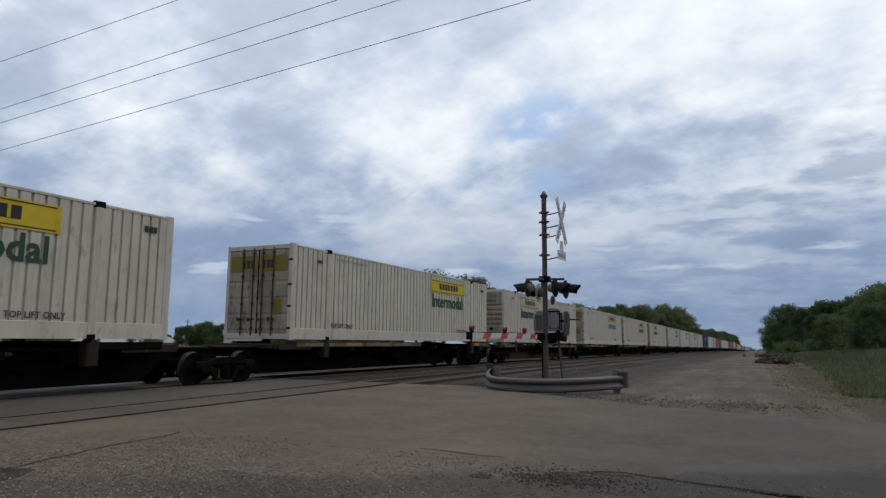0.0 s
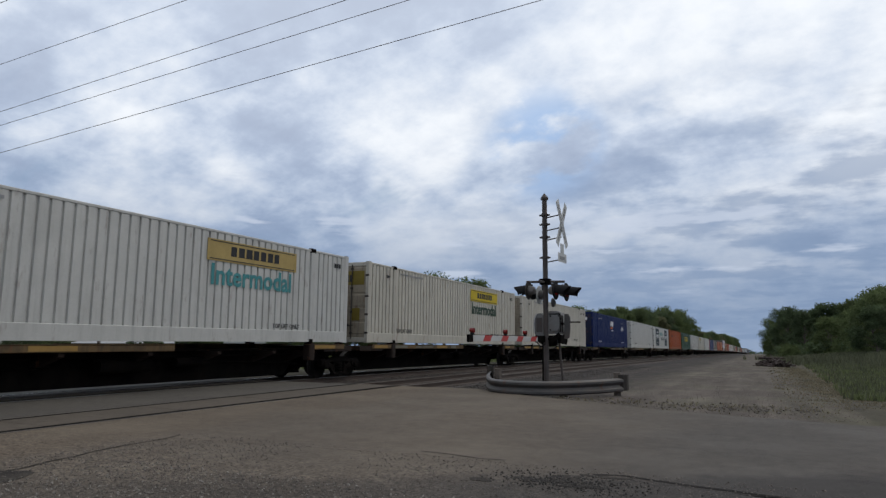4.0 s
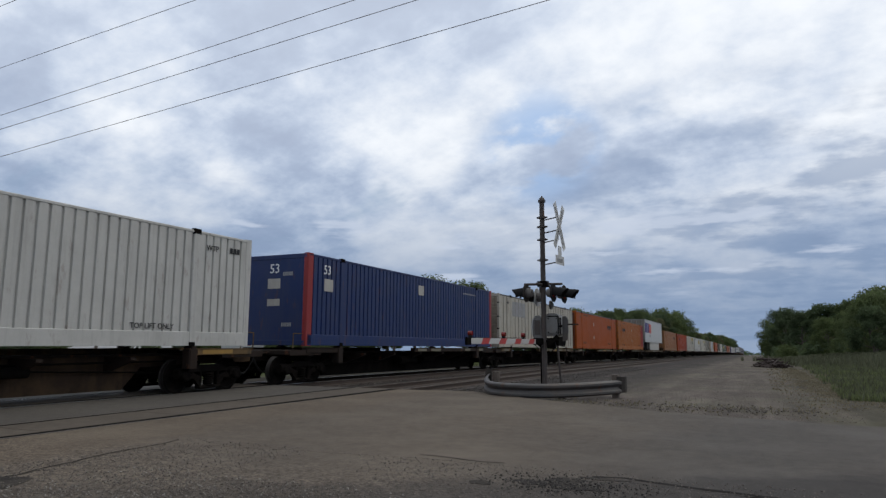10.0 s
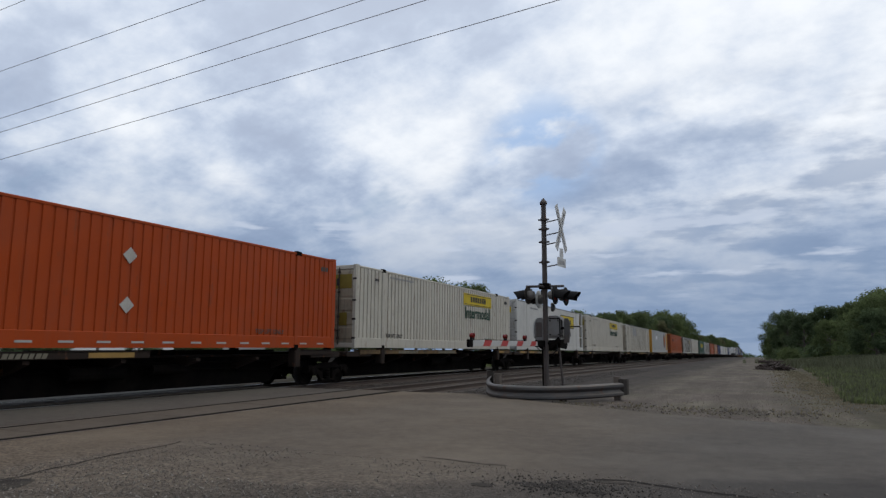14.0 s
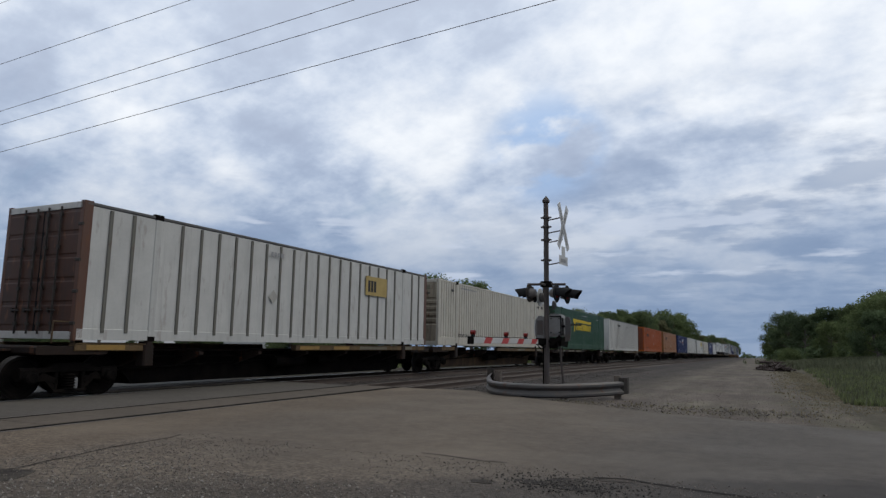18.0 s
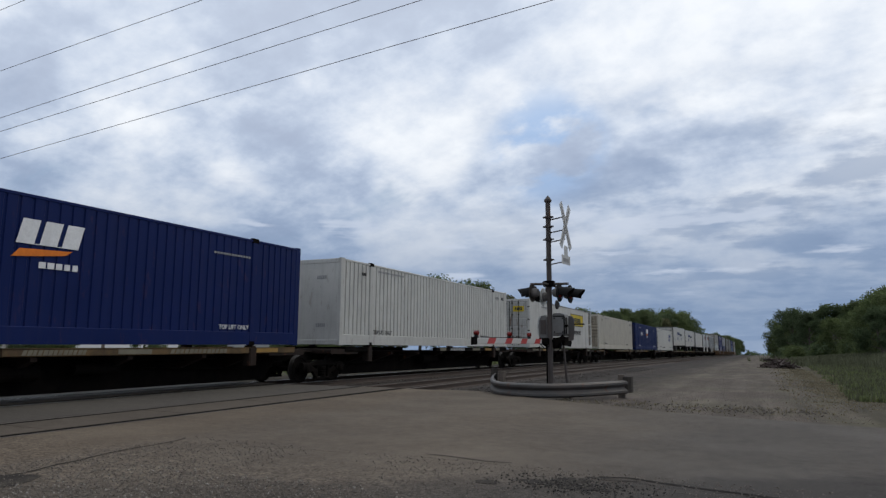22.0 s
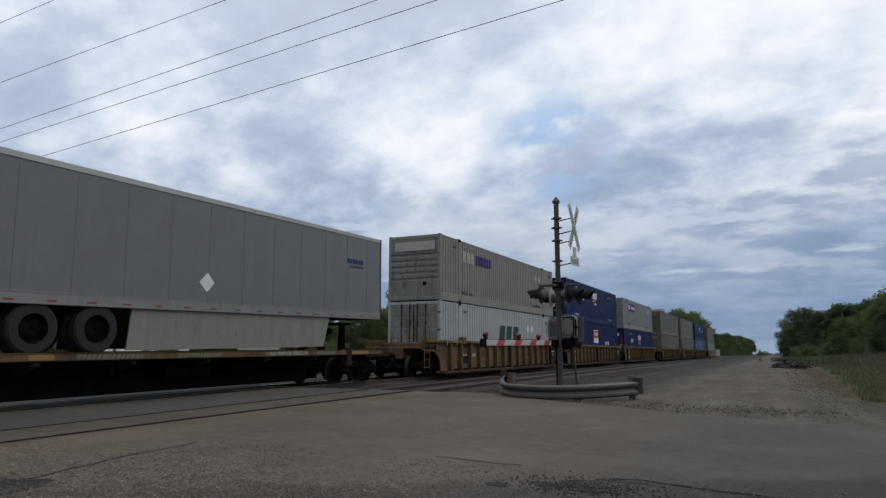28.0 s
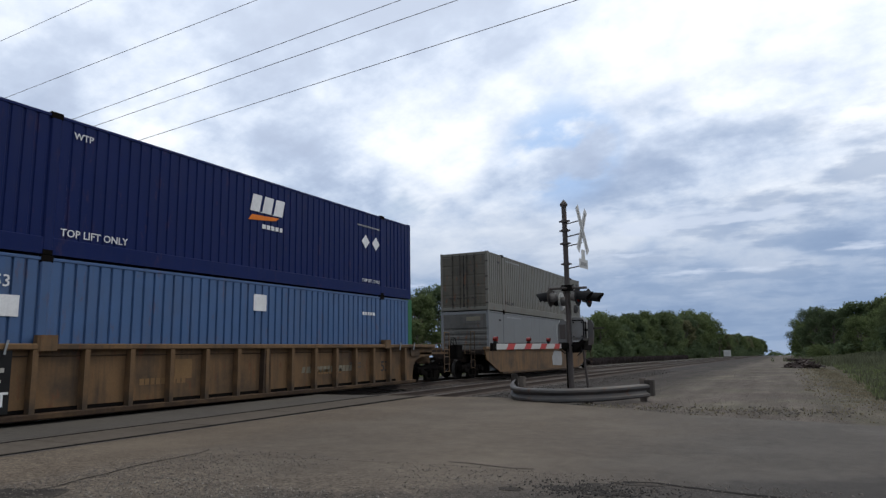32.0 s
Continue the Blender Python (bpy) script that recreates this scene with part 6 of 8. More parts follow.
    for sx in (-0.75, 0.75):
        leg = Solid().bar(sx - 0.07, sx + 0.07, g - 0.07, g + 0.07, 0.30, f0, 0.015, "z").box(sx - 0.14, sx + 0.14, g - 0.12, g + 0.12, 0.27, 0.31).tube((sx, g, 0.55), (sx, g + 0.9, f0), 0.03, 6)
        part("landing_leg", leg, STEEL, ob)
    if look_of in ("fleet_grey", "fleet_purple") or length < 10:
        y0, y1 = (axles[-1] + 0.75, b - 3.3) if length > 10 else (a + 2.3, a + 5.2)
        for sx in (-1, 1):
            lo, hi = sorted((sx * 1.20, sx * 1.23))
            part("side_skirt", Solid().prism([(y0, 0.06), (y0 + 0.1, f0 + 0.05), (y1 + 0.3, f0 + 0.05), (y1, 0.06)], "x", lo, hi), PAINT["stone"] if look_of == "fleet_grey" else PAINT["clean"], ob, "pale side skirt")

    def bars(y0, y1, z0, z1, n, ink, sd, lift=0.0):
        part("logo", bars_solid(y0 + a, y1 + a, z0, z1, n, 1.293 + lift, sd), INK[ink], ob)

    if look_of == "fleet_purple":
        bars(0.30, 3.55, 2.25, 3.48, 3, "purple", 111)
        bars(3.58, 5.6, 2.22, 3.40, 2, "red", 112)
        bars(3.6, 5.1, 1.75, 2.0, 6, "grey", 113)
        part("door_logo", bars_solid(-0.9, 0.9, 2.7, 3.1, 5, 0, 114), INK["purple"], ob, at=pose(0, a - 0.036, 0, 0, 0, -90))
    elif look_of == "fleet_blue":
        bars(5.1, 8.6, 2.62, 3.05, 8, "deep", 121)
        bars(8.8, 12.0, 2.55, 2.82, 11, "slate", 122)
        part("logo", Solid().box(1.293, 1.297, 5.1 + a, 11.6 + a, 2.46, 2.50), INK["deep"], ob)
        for y in (5.64, 6.30, 10.80, 11.48):
            part("logo", Solid().tube((1.293, y + a, 2.02), (1.297, y + a, 2.02), 0.275 if y < 8 else 0.235, 20), INK["deep"], ob, "blue dot")
        part("lettering", lettering("53'", 0.40, INK["slate"]), INK["slate"], ob, at=pose(1.294, 8.15 + a, 1.50, 90, 0, 90))
        part("fuel_tank", Solid().lathe([(0.0, 0.0), (0.24, 0.0), (0.28, 0.05), (0.28, 1.45), (0.24, 1.5), (0.0, 1.5)], (0.85, 8.85 + a, 0.48), (0, 1, 0), 18), STEEL, ob, "dark cylindrical tank slung under the floor")
        part("fuel_tank", Solid().lathe([(0.0, 0.0), (0.22, 0.0), (0.26, 0.05), (0.26, 0.65), (0.22, 0.7), (0.0, 0.7)], (0.85, 10.45 + a, 0.48), (0, 1, 0), 18), ALU, ob, "pale cylindrical tank slung under the floor")
        for y in (9.1, 10.1, 10.6, 11.0):
            part("tank_strap", Solid().box(0.80, 0.90, a + y - 0.03, a + y + 0.03, 0.70, f0), STEEL, ob)
        hose = Solid()
        for y0, drop in ((5.3, 0.34), (5.9, 0.26)):
            pts = [Vector((0.9, a + y0 + 0.8 * k / 8, f0 - drop * math.sin(math.pi * k / 8))) for k in range(9)]
            for p, q in zip(pts, pts[1:]):
                hose.tube(p, q, 0.018, 5)
        part("air_hose", hose, BLACK, ob, "slack black air hoses")
        bars(0.3, 3.4, 1.75, 1.88, 14, "grey", 123)
    elif look_of == "orange_sign":
        part("logo_border", Solid().prism([(5.00 + a, 3.53), (5.18 + a, 2.80), (7.36 + a, 2.80), (7.55 + a, 3.53)][::-1], "x", 1.291, 1.295), INK["black"], ob)
        part("logo_panel", Solid().prism([(5.05 + a, 3.49), (5.22 + a, 2.84), (7.32 + a, 2.84), (7.50 + a, 3.49)][::-1], "x", 1.292, 1.298), INK["brick"], ob, "orange-red sign panel with dark strokes")
        bars(5.4, 7.15, 2.98, 3.34, 6, "black", 131, 0.007)
        part("door_sign", Solid().box(-0.75, 0.45, a - 0.05, a - 0.036, 2.95, 3.40), INK["brick"], ob, "orange-red sign panel with dark strokes")
        part("lettering_bar", bars_solid(-0.60, 0.30, 3.05, 3.30, 6, 0, 133), INK["black"], ob, at=pose(0, a - 0.051, 0, 0, 0, -90))
        part("door_sign", Solid().box(-0.75, -0.05, a - 0.05, a - 0.036, 2.15, 2.33), INK["faded"], ob, "small dark label")
        part("skirt_marks", bars_solid(a + 3.2, a + 4.6, 0.35, 0.62, 5, 1.231, 134, 0.3), INK["grey"], ob, "worn grey marks on the skirt")
    elif look_of == "fleet_grey":
        bars(14.0, 15.0, 2.85, 3.0, 6, "deep", 141)
        bars(14.2, 15.0, 2.72, 2.77, 6, "deep", 142)
        part("placard", Solid().prism([(7.6 + a, 1.72), (7.85 + a, 1.47), (8.1 + a, 1.72), (7.85 + a, 1.97)], "x", 1.292, 1.297), INK["white"], ob, "white diamond placard")
    return ob


def hitch(car, y):
    s = Solid().prism([(y - 0.15, 1.05), (y + 0.15, 1.05), (y + 0.08, 1.98), (y - 0.08, 1.98)], "x", -0.5, -0.36).prism([(y - 0.15, 1.05), (y + 0.15, 1.05), (y + 0.08, 1.98), (y - 0.08, 1.98)], "x", 0.36, 0.5)
    s.box(-0.55, 0.55, y - 0.35, y + 0.35, 1.97, 2.05)
    s.add([(-0.1, y - 2.0, 1.05), (0.1, y - 2.0, 1.05), (0.1, y - 0.1, 1.85), (-0.1, y - 0.1, 1.85), (-0.1, y - 1.8, 1.05), (0.1, y - 1.8, 1.05), (0.1, y - 0.1, 1.70), (-0.1, y - 0.1, 1.70)],
          [(0, 1, 2, 3), (4, 7, 6, 5), (0, 4, 5, 1), (1, 5, 6, 2), (2, 6, 7, 3), (3, 7, 4, 0)])
    part("trailer_hitch", s, STEEL, car, "folding steel trailer hitch")


C_WHITE = "white corrugated 53-foot container with a yellow sign"
C_PLAIN = "plain white corrugated 53-foot container with dirt streaks"
# trailing end along the train, cargo: (style, paint, leading end, end paint, post paint, lettering, label)
TRAIN = [
    (11.64, "spine", ("rib", "white", "doors", None, None, "sign_rear", C_WHITE)),
    (32.29, "spine", ("rib", "white", "doors", None, None, "sign_rear", C_WHITE)),
    (51.00, "spine", ("rib", "white", "louvre", None, None, "sign_front_faded", "white corrugated 53-foot container with a faded sign")),
    (69.72, "spine", ("rib", "white", "doors", None, None, "sign_faded", "white corrugated 53-foot container with a faded sign")),
    (87.21, "spine", ("rib", "white", "doors", None, None, "sign_rear", C_WHITE)),
    (105.89, "spine", ("rib", "white", "louvre", None, None, "sign_front", C_WHITE)),
    (124.26, "spine", ("rib", "white", "doors", None, None, "sign_rear", C_WHITE)),
    (141.70, "spine", ("rib", "clean", "doors", None, None, "sign_faded", "white corrugated 53-foot container with a faded sign")),
    (159.08, "spine", ("rib", "white", "doors", None, None, "sign_rear", C_WHITE)),
    (176.41, "spine", ("rib", "white", "doors", None, None, "plain", C_PLAIN)),
    (195.11, "spine", ("rib", "blue", "doors", None, None, "blue_logo_rear", "dark blue corrugated container with white logo and diamond placards")),
    (213.64, "spine", ("rib", "clean", "doors", None, None, "plain", C_PLAIN)),
    (230.89, "spine", ("panel", "clean", "doors", None, None, "reefer_dark", "white smooth refrigerated container with dark printed panels")),
    (248.28, "spine", ("rib", "orange", "doors", None, None, "dark_strokes", "orange corrugated container with dark lettering")),
    (265.68, "spine", ("rib", "green", "doors", None, None, "green_logo", "dark green corrugated container with yellow lettering")),
    (284.34, "spine", ("rib", "clean", "flat", None, None, "plain53", C_PLAIN)),
    (301.91, "spine", ("rib", "white", "louvre", None, None, "sign_front", C_WHITE)),
    (320.70, "spine", ("rib", "clean", "doors", None, None, "plain", C_PLAIN)),
    (339.40, "spine", ("rib", "navy", "flat", None, "crimson", "blue53", "faded blue corrugated container with red corner posts")),
    (356.69, "spine", ("plate", "beige", "doors", None, None, "patches", "beige outside-post container with a grey patch")),
    (373.95, "spine", ("panel", "orange", "louvre", None, "orange", "dark_strokes_rear", "orange smooth-sided container with a dark top rail")),
    (391.29, "spine", ("rib", "amber", "doors", "crimson", None, "dark_strokes_red", "orange corrugated container with a faded red end")),
    (409.26, "spine", ("trailer", "fleet", "fleet_purple")),
    (428.22, "spine", ("rib", "tan", "louvre", None, None, "dark_strokes_rear", "faded light orange corrugated container")),
    (446.65, "spine", ("rib", "red", "doors", None, None, "dark_strokes", "red-orange corrugated container with dark lettering")),
    (463.95, "spine", ("rib", "white", "doors", None, None, "sign_rear", C_WHITE)),
    (481.25, "spine", ("panel", "clean", "doors", None, None, "reefer_sign", "white smooth refrigerated container with a yellow sign")),
    (498.60, "spine", ("rib", "white", "doors", None, None, "sign_rear", C_WHITE)),
    (516.85, "spine", ("plate", "white", "doors", None, None, "patches", "white outside-post container with a grey patch")),
    (535.26, "spine", ("rib", "pup", "flat", "yellow", None, "round_logo", "white corrugated container with yellow ends and a round emblem")),
    (555.83, "spine", ("rib", "orange", "doors", None, None, "dark_strokes", "orange corrugated container with dark lettering")),
    (574.33, "spine", ("plate", "clean", "doors", None, "rusty", "patch_square", "white outside-post container with dark posts and rusty corners")),
    (591.60, "spine", ("rib", "white", "louvre", None, None, "plain53", "plain off-white corrugated 53-foot container")),
    (610.05, "spine", ("rib", "green", "doors", None, None, "green_logo", "dark green corrugated container with yellow lettering")),
    (628.49, "spine", ("plate", "clean", "flat", None, None, "numbers", "white outside-post container streaked with rust")),
    (649.04, "spine", ("rib", "orange", "doors", None, None, "dark_strokes", "orange corrugated container with dark lettering")),
    (667.35, "spine", ("rib", "tan", "doors", None, None, "dark_strokes", "faded light orange corrugated container")),
    (685.69, "spine", ("rib", "blue", "doors", None, None, "blue_logo", "dark blue corrugated container with white logo and diamond placards")),
    (703.97, "spine", ("rib", "clean", "flat", None, None, "plain", C_PLAIN)),
    (724.04, "spine", ("panel", "clean", "doors", None, None, "reefer_sign", "white smooth refrigerated container with a yellow sign")),
    (742.75, "spine", ("rib", "white", "louvre", None, None, "plain53", "plain off-white corrugated 53-foot container")),
    (760.87, "spine", ("rib", "blue", "doors", None, None, "blue_logo", "dark blue corrugated container with white logo and diamond placards")),
    (777.83, "spine", ("panel", "clean", "doors", None, None, "reefer_blue", "white smooth refrigerated container with blue lettering")),
    (795.00, "spine", ("trailer", "clean", "fleet_blue")),
    (812.15, "spine", ("trailer", "clean", "fleet_blue")),
    (831.80, "spine", ("trailer", "clean", "plain")),
    (850.94, "spine", ("pups", "pup", "orange_sign")),
    (869.29, "spine", ("trailer", "trailer", "fleet_grey")),
    (890.22, "well", (("rib", "pup", "doors", None, None, "dark_letters", "white corrugated container with dark green lettering"),
                      ("rib", "stone", "louvre", None, None, "purple_logo", "grey-beige corrugated container with a faded purple logo"))),
    (909.53, "well", (("rib", "blue", "doors", None, None, "small_orange_sign", "dark blue corrugated container with a small orange sign"),
                      ("rib", "blue", "doors", None, None, "blue_logo", "dark blue corrugated container with white logo and diamond placards"))),
    (928.78, "well", (("rib", "blue", "doors", None, None, "blue_logo", "dark blue corrugated container with white logo and diamond placards"),
                      ("rib", "grey", "louvre", None, None, "purple_panel", "grey corrugated container with a purple sign"))),
    (951.82, "well", (("rib", "taupe", "louvre", None, None, "green_posts", "dirty grey-beige container with bright green posts"),
                      ("rib", "taupe", "louvre", None, None, "green_posts", "dirty grey-beige container with bright green posts"))),
    (971.29, "well", (("rib", "taupe", "louvre", None, None, "green_posts", "dirty grey-beige container with bright green posts"),
                      ("rib", "taupe", "louvre", None, None, "green_posts", "dirty grey-beige container with bright green posts"))),
    (990.59, "well", (("rib", "sky", "flat", None, "lime", "placard_low", "light blue corrugated container with white placards"),
                      ("rib", "blue", "louvre", None, None, "blue_logo_end", "dark blue corrugated container with white logo and diamond placards"))),
    (1014.3, "well", (("panel", "trailer", "louvre", None, None, "plain", "dull grey smooth-sided metal container"),
                      ("rib", "taupe", "doors", None, None, "plain", "grey-beige corrugated container with dark doors"))),
]

RUNNING = []
# joints with couplers and a truck on each side; at the others one truck is shared, so far behind the middle of the gap
COUPLED = {1, 4, 9, 14, 17, 22, 27, 30, 33, 36, 39, 44, 47, 50, 53}
TRUCK_SHIFT = {2: 0.0, 3: -0.75, 5: -0.1, 6: -0.66, 7: -0.66, 8: -0.66, 10: -0.15, 11: -0.7, 12: -0.7, 13: -0.66, 15: 0.5, 18: 0.5, 19: 0.45, 20: 0.6, 24: -0.58, 25: -0.58, 26: -0.58,
               28: 0.9, 29: 0.3, 31: 0.66, 35: -1.2, 37: 0.6, 38: -0.4, 40: -0.2, 41: -0.8, 42: -1.0, 43: -0.7, 45: -0.7, 46: -0.7}


def joint_after(i):
    if i < 0 or i + 1 >= len(TRAIN):
        return "coupler", 2.5
    return ("coupler" if i in COUPLED else "shared"), TRAIN[i + 1][0] - TRAIN[i][0] - LEN


def build_train():
    for i, (rear, kind, load) in enumerate(TRAIN):
        mid = rear - LEN / 2
        (fj, fg), (rj, rg) = joint_after(i - 1), joint_after(i)
        if kind == "spine":
            car = spine_car(fj, rj, fg, rg, i, TRUCK_SHIFT.get(i - 1, 0.0), TRUCK_SHIFT.get(i, 0.0), load[0] in ("trailer", "pups"))
        else:
            car = well_car(fj, rj, fg, rg, i, i == len(TRAIN) - 1)
        RUNNING.append((car, mid, 0.0))
        if kind == "well":
            for z, (style, body, lead, ends, posts, dec, label) in zip((0.30, 3.22), load):
                c = container(style, body, lead, ends, posts, label=label)
                decorate(c, dec, i)
                RUNNING.append((c, mid, z))
        elif load[0] == "trailer":
            longer = 0.3 if load[2] == "fleet_blue" else 0.0
            t = trailer(load[1], load[2], LEN + longer)
            hitch(car, 8.08 - 1.2)
            RUNNING.append((t, mid + longer / 2, 1.12, 0.6 if load[2] in ("fleet_blue", "fleet_grey") else 0.0))
        elif load[0] == "pups":
            for y in (-5.2, 4.0):
                RUNNING.append((trailer(load[1], load[2], 8.17), mid + y, 1.12, 0.8))
            hitch(car, -2.3)
            hitch(car, 6.9)
        else:
            style, body, lead, ends, posts, dec, label = load
            c = container(style, body, lead, ends, posts, label=label, open_rear=dec.startswith("reefer"))
            decorate(c, dec, i)
            c.scale.y, c.scale.z = 0.991, 1.02
            RUNNING.append((c, mid, 1.168))


build_train()

# ---- crossing signal with gate ----
MX, MY = -5.36, 18.0


def signal():
    ob = thing("crossing_signal", "weathered railway crossing signal with crossbuck, flashing lamps and lowered gate", "crossing signal", at=pose(MX, MY, -0.02))
    part("mast", Solid().lathe([(0.0, 0.0), (0.075, 0.0), (0.07, 5.28), (0.0, 5.28)], (0, 0, 0), (0, 0, 1), 16), MASTP, ob)
    part("finial", Solid().lathe([(0.0, 5.26), (0.10, 5.26), (0.11, 5.32), (0.05, 5.40), (0.0, 5.46)], (0, 0, 0), (0, 0, 1), 14), MASTP, ob)
    part("mast_base", Solid().bar(-0.22, 0.22, -0.22, 0.22, 0.0, 0.06, 0.02, "x").lathe([(0.0, 0.05), (0.15, 0.05), (0.10, 0.16), (0.0, 0.16)], (0, 0, 0), (0, 0, 1), 14), MASTP, ob)
    for z in (4.82, 4.55, 4.18, 3.60, 2.95):
        part("clamp_band", Solid().lathe([(0.0, z - 0.03), (0.105, z - 0.03), (0.105, z + 0.03), (0.0, z + 0.03)], (0, 0, 0), (0, 0, 1), 12).box(-0.15, 0.15, -0.03, 0.03, z - 0.02, z + 0.02), MASTP, ob)
    # crossbuck on brackets, facing the road
    bx = 0.50
    TURN = pose(0, 0, -0.08, 0, 0, -4)
    for z in (4.82, 4.45, 4.18, 3.55):
        part("sign_bracket", Solid().tube((0.07, 0, z), (bx - 0.01, 0, z + 0.06), 0.018, 7), MASTP, ob, at=TURN)
    for k, ang in enumerate((58, -58)):
        m = TURN @ pose(bx + 0.012 * k, 0, 4.60, ang, 0, 0)
        blade = part("crossbuck_blade", Solid().box(-0.005, 0.005, -0.72, 0.72, -0.115, 0.115), SIGNWHITE, ob, "white reflective crossbuck blade", m)
        part("lettering_bar", bars_solid(-0.60, 0.60, -0.045, 0.045, 14, 0.006, 3 + k), INK["grey"], blade)
        part("lettering_bar", bars_solid(-0.62, 0.62, -0.06, 0.06, 11, -0.010, 5 + k), INK["grey"], blade)
    sign = part("track_sign", Solid().prism([(-0.34, 3.52), (0.34, 3.52), (0.34, 3.77), (0.14, 3.77), (0.14, 4.04), (-0.14, 4.04), (-0.14, 3.77), (-0.34, 3.77)], "x", bx, bx + 0.01), SIGNWHITE, ob, "white track-count sign", TURN)
    part("lettering_bar", bars_solid(-0.24, 0.24, 3.59, 3.69, 6, bx + 0.011, 9), INK["grey"], sign)
    # cross arms with lamps
    part("lamp_arm", Solid().tube((-0.52, -0.12, 2.92), (0.52, 0.12, 2.92), 0.035, 8).tube((-0.02, -0.5, 2.90), (0.02, 0.5, 2.90), 0.035, 8), MASTP, ob)
    part("arm_clamp", Solid().bar(-0.14, 0.14, -0.14, 0.14, 2.84, 3.0, 0.03, "z"), STEEL, ob)
    lamp_places = [(-0.46, -0.12, -1, 2.76), (-0.30, 0.30, -1, 2.66), (0.34, -0.12, 1, 2.74), (0.50, 0.30, 1, 2.72)]
    for x, y, d, lz in lamp_places:
        plate = part("lamp_background", Solid().lathe([(0.0, -0.012), (0.25, -0.012), (0.262, 0.0), (0.25, 0.012), (0.0, 0.012)], (x, y, lz), (1, 0, 0), 26), BLACK if d > 0 else SIGNWHITE if y > 0 else ROD, ob,
                     "round lamp background disc", TURN)
        part("lamp_housing", Solid().lathe([(0.0, 0.0), (0.13, 0.0), (0.14, 0.06), (0.10, 0.17), (0.0, 0.2)], (x - d * 0.012, y, lz), (-d, 0, 0), 18), CASE, plate)
        part("lens", Solid().lathe([(0.0, 0.012), (0.145, 0.012), (0.13, 0.035), (0.0, 0.05)], (x, y, lz), (d, 0, 0), 20), LENS, plate, "unlit red lens")
        hood = Solid()
        n = 14
        ring = [math.pi * (-0.15 + 1.3 * i / n) for i in range(n + 1)]
        vs = []
        for r, h0 in ((0.155, 0.0), (0.165, 0.0)):
            for a in ring:
                reach = 0.42 * (0.62 + 0.38 * max(0.0, math.sin(a)))
                vs += [(x + d * 0.012, y + r * math.cos(a), lz + r * math.sin(a)), (x + d * (0.012 + reach), y + r * math.cos(a), lz + r * math.sin(a) - 0.05)]
        m = 2 * (n + 1)
        hood.add(vs, [(2 * i, 2 * i + 1, 2 * i + 3, 2 * i + 2) for i in range(n)] + [(m + 2 * i, m + 2 * i + 2, m + 2 * i + 3, m + 2 * i + 1) for i in range(n)]
                 + [(2 * i + 1, m + 2 * i + 1, m + 2 * i + 3, 2 * i + 3) for i in range(n)])
        part("hood", hood, BLACK, plate)
        part("lamp_stem", Solid().tube((x - d * 0.1, y, lz + 0.13), (x - d * 0.1, y * 0.9, 2.93), 0.025, 7), MASTP, plate)
    # gate mechanism
    mech = part("gate_mechanism", Solid().prism([(0.06, 1.47), (0.40, 1.47), (0.45, 1.54), (0.45, 1.96), (0.40, 2.06), (0.30, 2.10), (0.12, 2.10), (0.06, 2.04)], "y", -0.02, 0.42), CASE, ob, "grimy grey cast gate motor case")
    part("case_door", Solid().bar(0.11, 0.40, -0.045, -0.02, 1.54, 2.0, 0.012, "x"), CASE, mech)
    part("case_rim", Solid().box(0.40, 0.425, -0.05, -0.02, 1.52, 2.02).box(0.10, 0.425, -0.05, -0.02, 2.0, 2.03), STEEL, mech)
    for x, z in ((0.14, 1.58), (0.37, 1.58), (0.14, 1.96), (0.37, 1.96)):
        part("case_bolt", Solid().tube((x, -0.06, z), (x, -0.04, z), 0.02, 8), STEEL, mech)
    box = part("junction_box", Solid().prism([(-0.30, 1.42), (-0.08, 1.42), (-0.07, 1.48), (-0.07, 1.98), (-0.14, 2.05), (-0.26, 2.03), (-0.33, 1.90), (-0.35, 1.74), (-0.34, 1.52)], "y", 0.0, 0.34), CASE, ob, "grimy grey junction box")
    part("case_door", Solid().bar(-0.27, -0.11, -0.022, 0.0, 1.52, 1.92, 0.012, "x"), MASTP, box)
    part("case_rim", Solid().prism([(-0.345, 1.50), (-0.325, 1.50), (-0.335, 1.74), (-0.315, 1.90), (-0.25, 2.02), (-0.265, 2.035), (-0.335, 1.91), (-0.358, 1.74)][::-1], "y", -0.03, 0.02), SIGNWHITE, box, "pale strip along the edge of the box")
    part("cover_plate", Solid().prism([(0.49, 1.34), (0.62, 1.36), (0.65, 1.60), (0.65, 1.92), (0.60, 2.02), (0.50, 2.02)], "y", 0.10, 0.16), GALV, ob, "pale flat cover plate")
    part("case_hinge", Solid().tube((0.47, -0.03, 1.52), (0.47, -0.03, 1.98), 0.018, 6).box(0.44, 0.52, -0.05, 0.0, 1.72, 1.78), STEEL, mech)
    part("crank_arm", Solid().prism([(0.10, 1.26), (0.18, 1.20), (0.44, 1.44), (0.38, 1.52)], "y", -0.10, -0.06), STEEL, ob)
    part("gear_foot", Solid().prism([(-0.24, 1.40), (-0.20, 1.22), (-0.08, 1.14), (0.20, 1.14), (0.40, 1.30), (0.42, 1.45)], "y", 0.02, 0.26), STEEL, ob, "dark cast foot under the motor case")
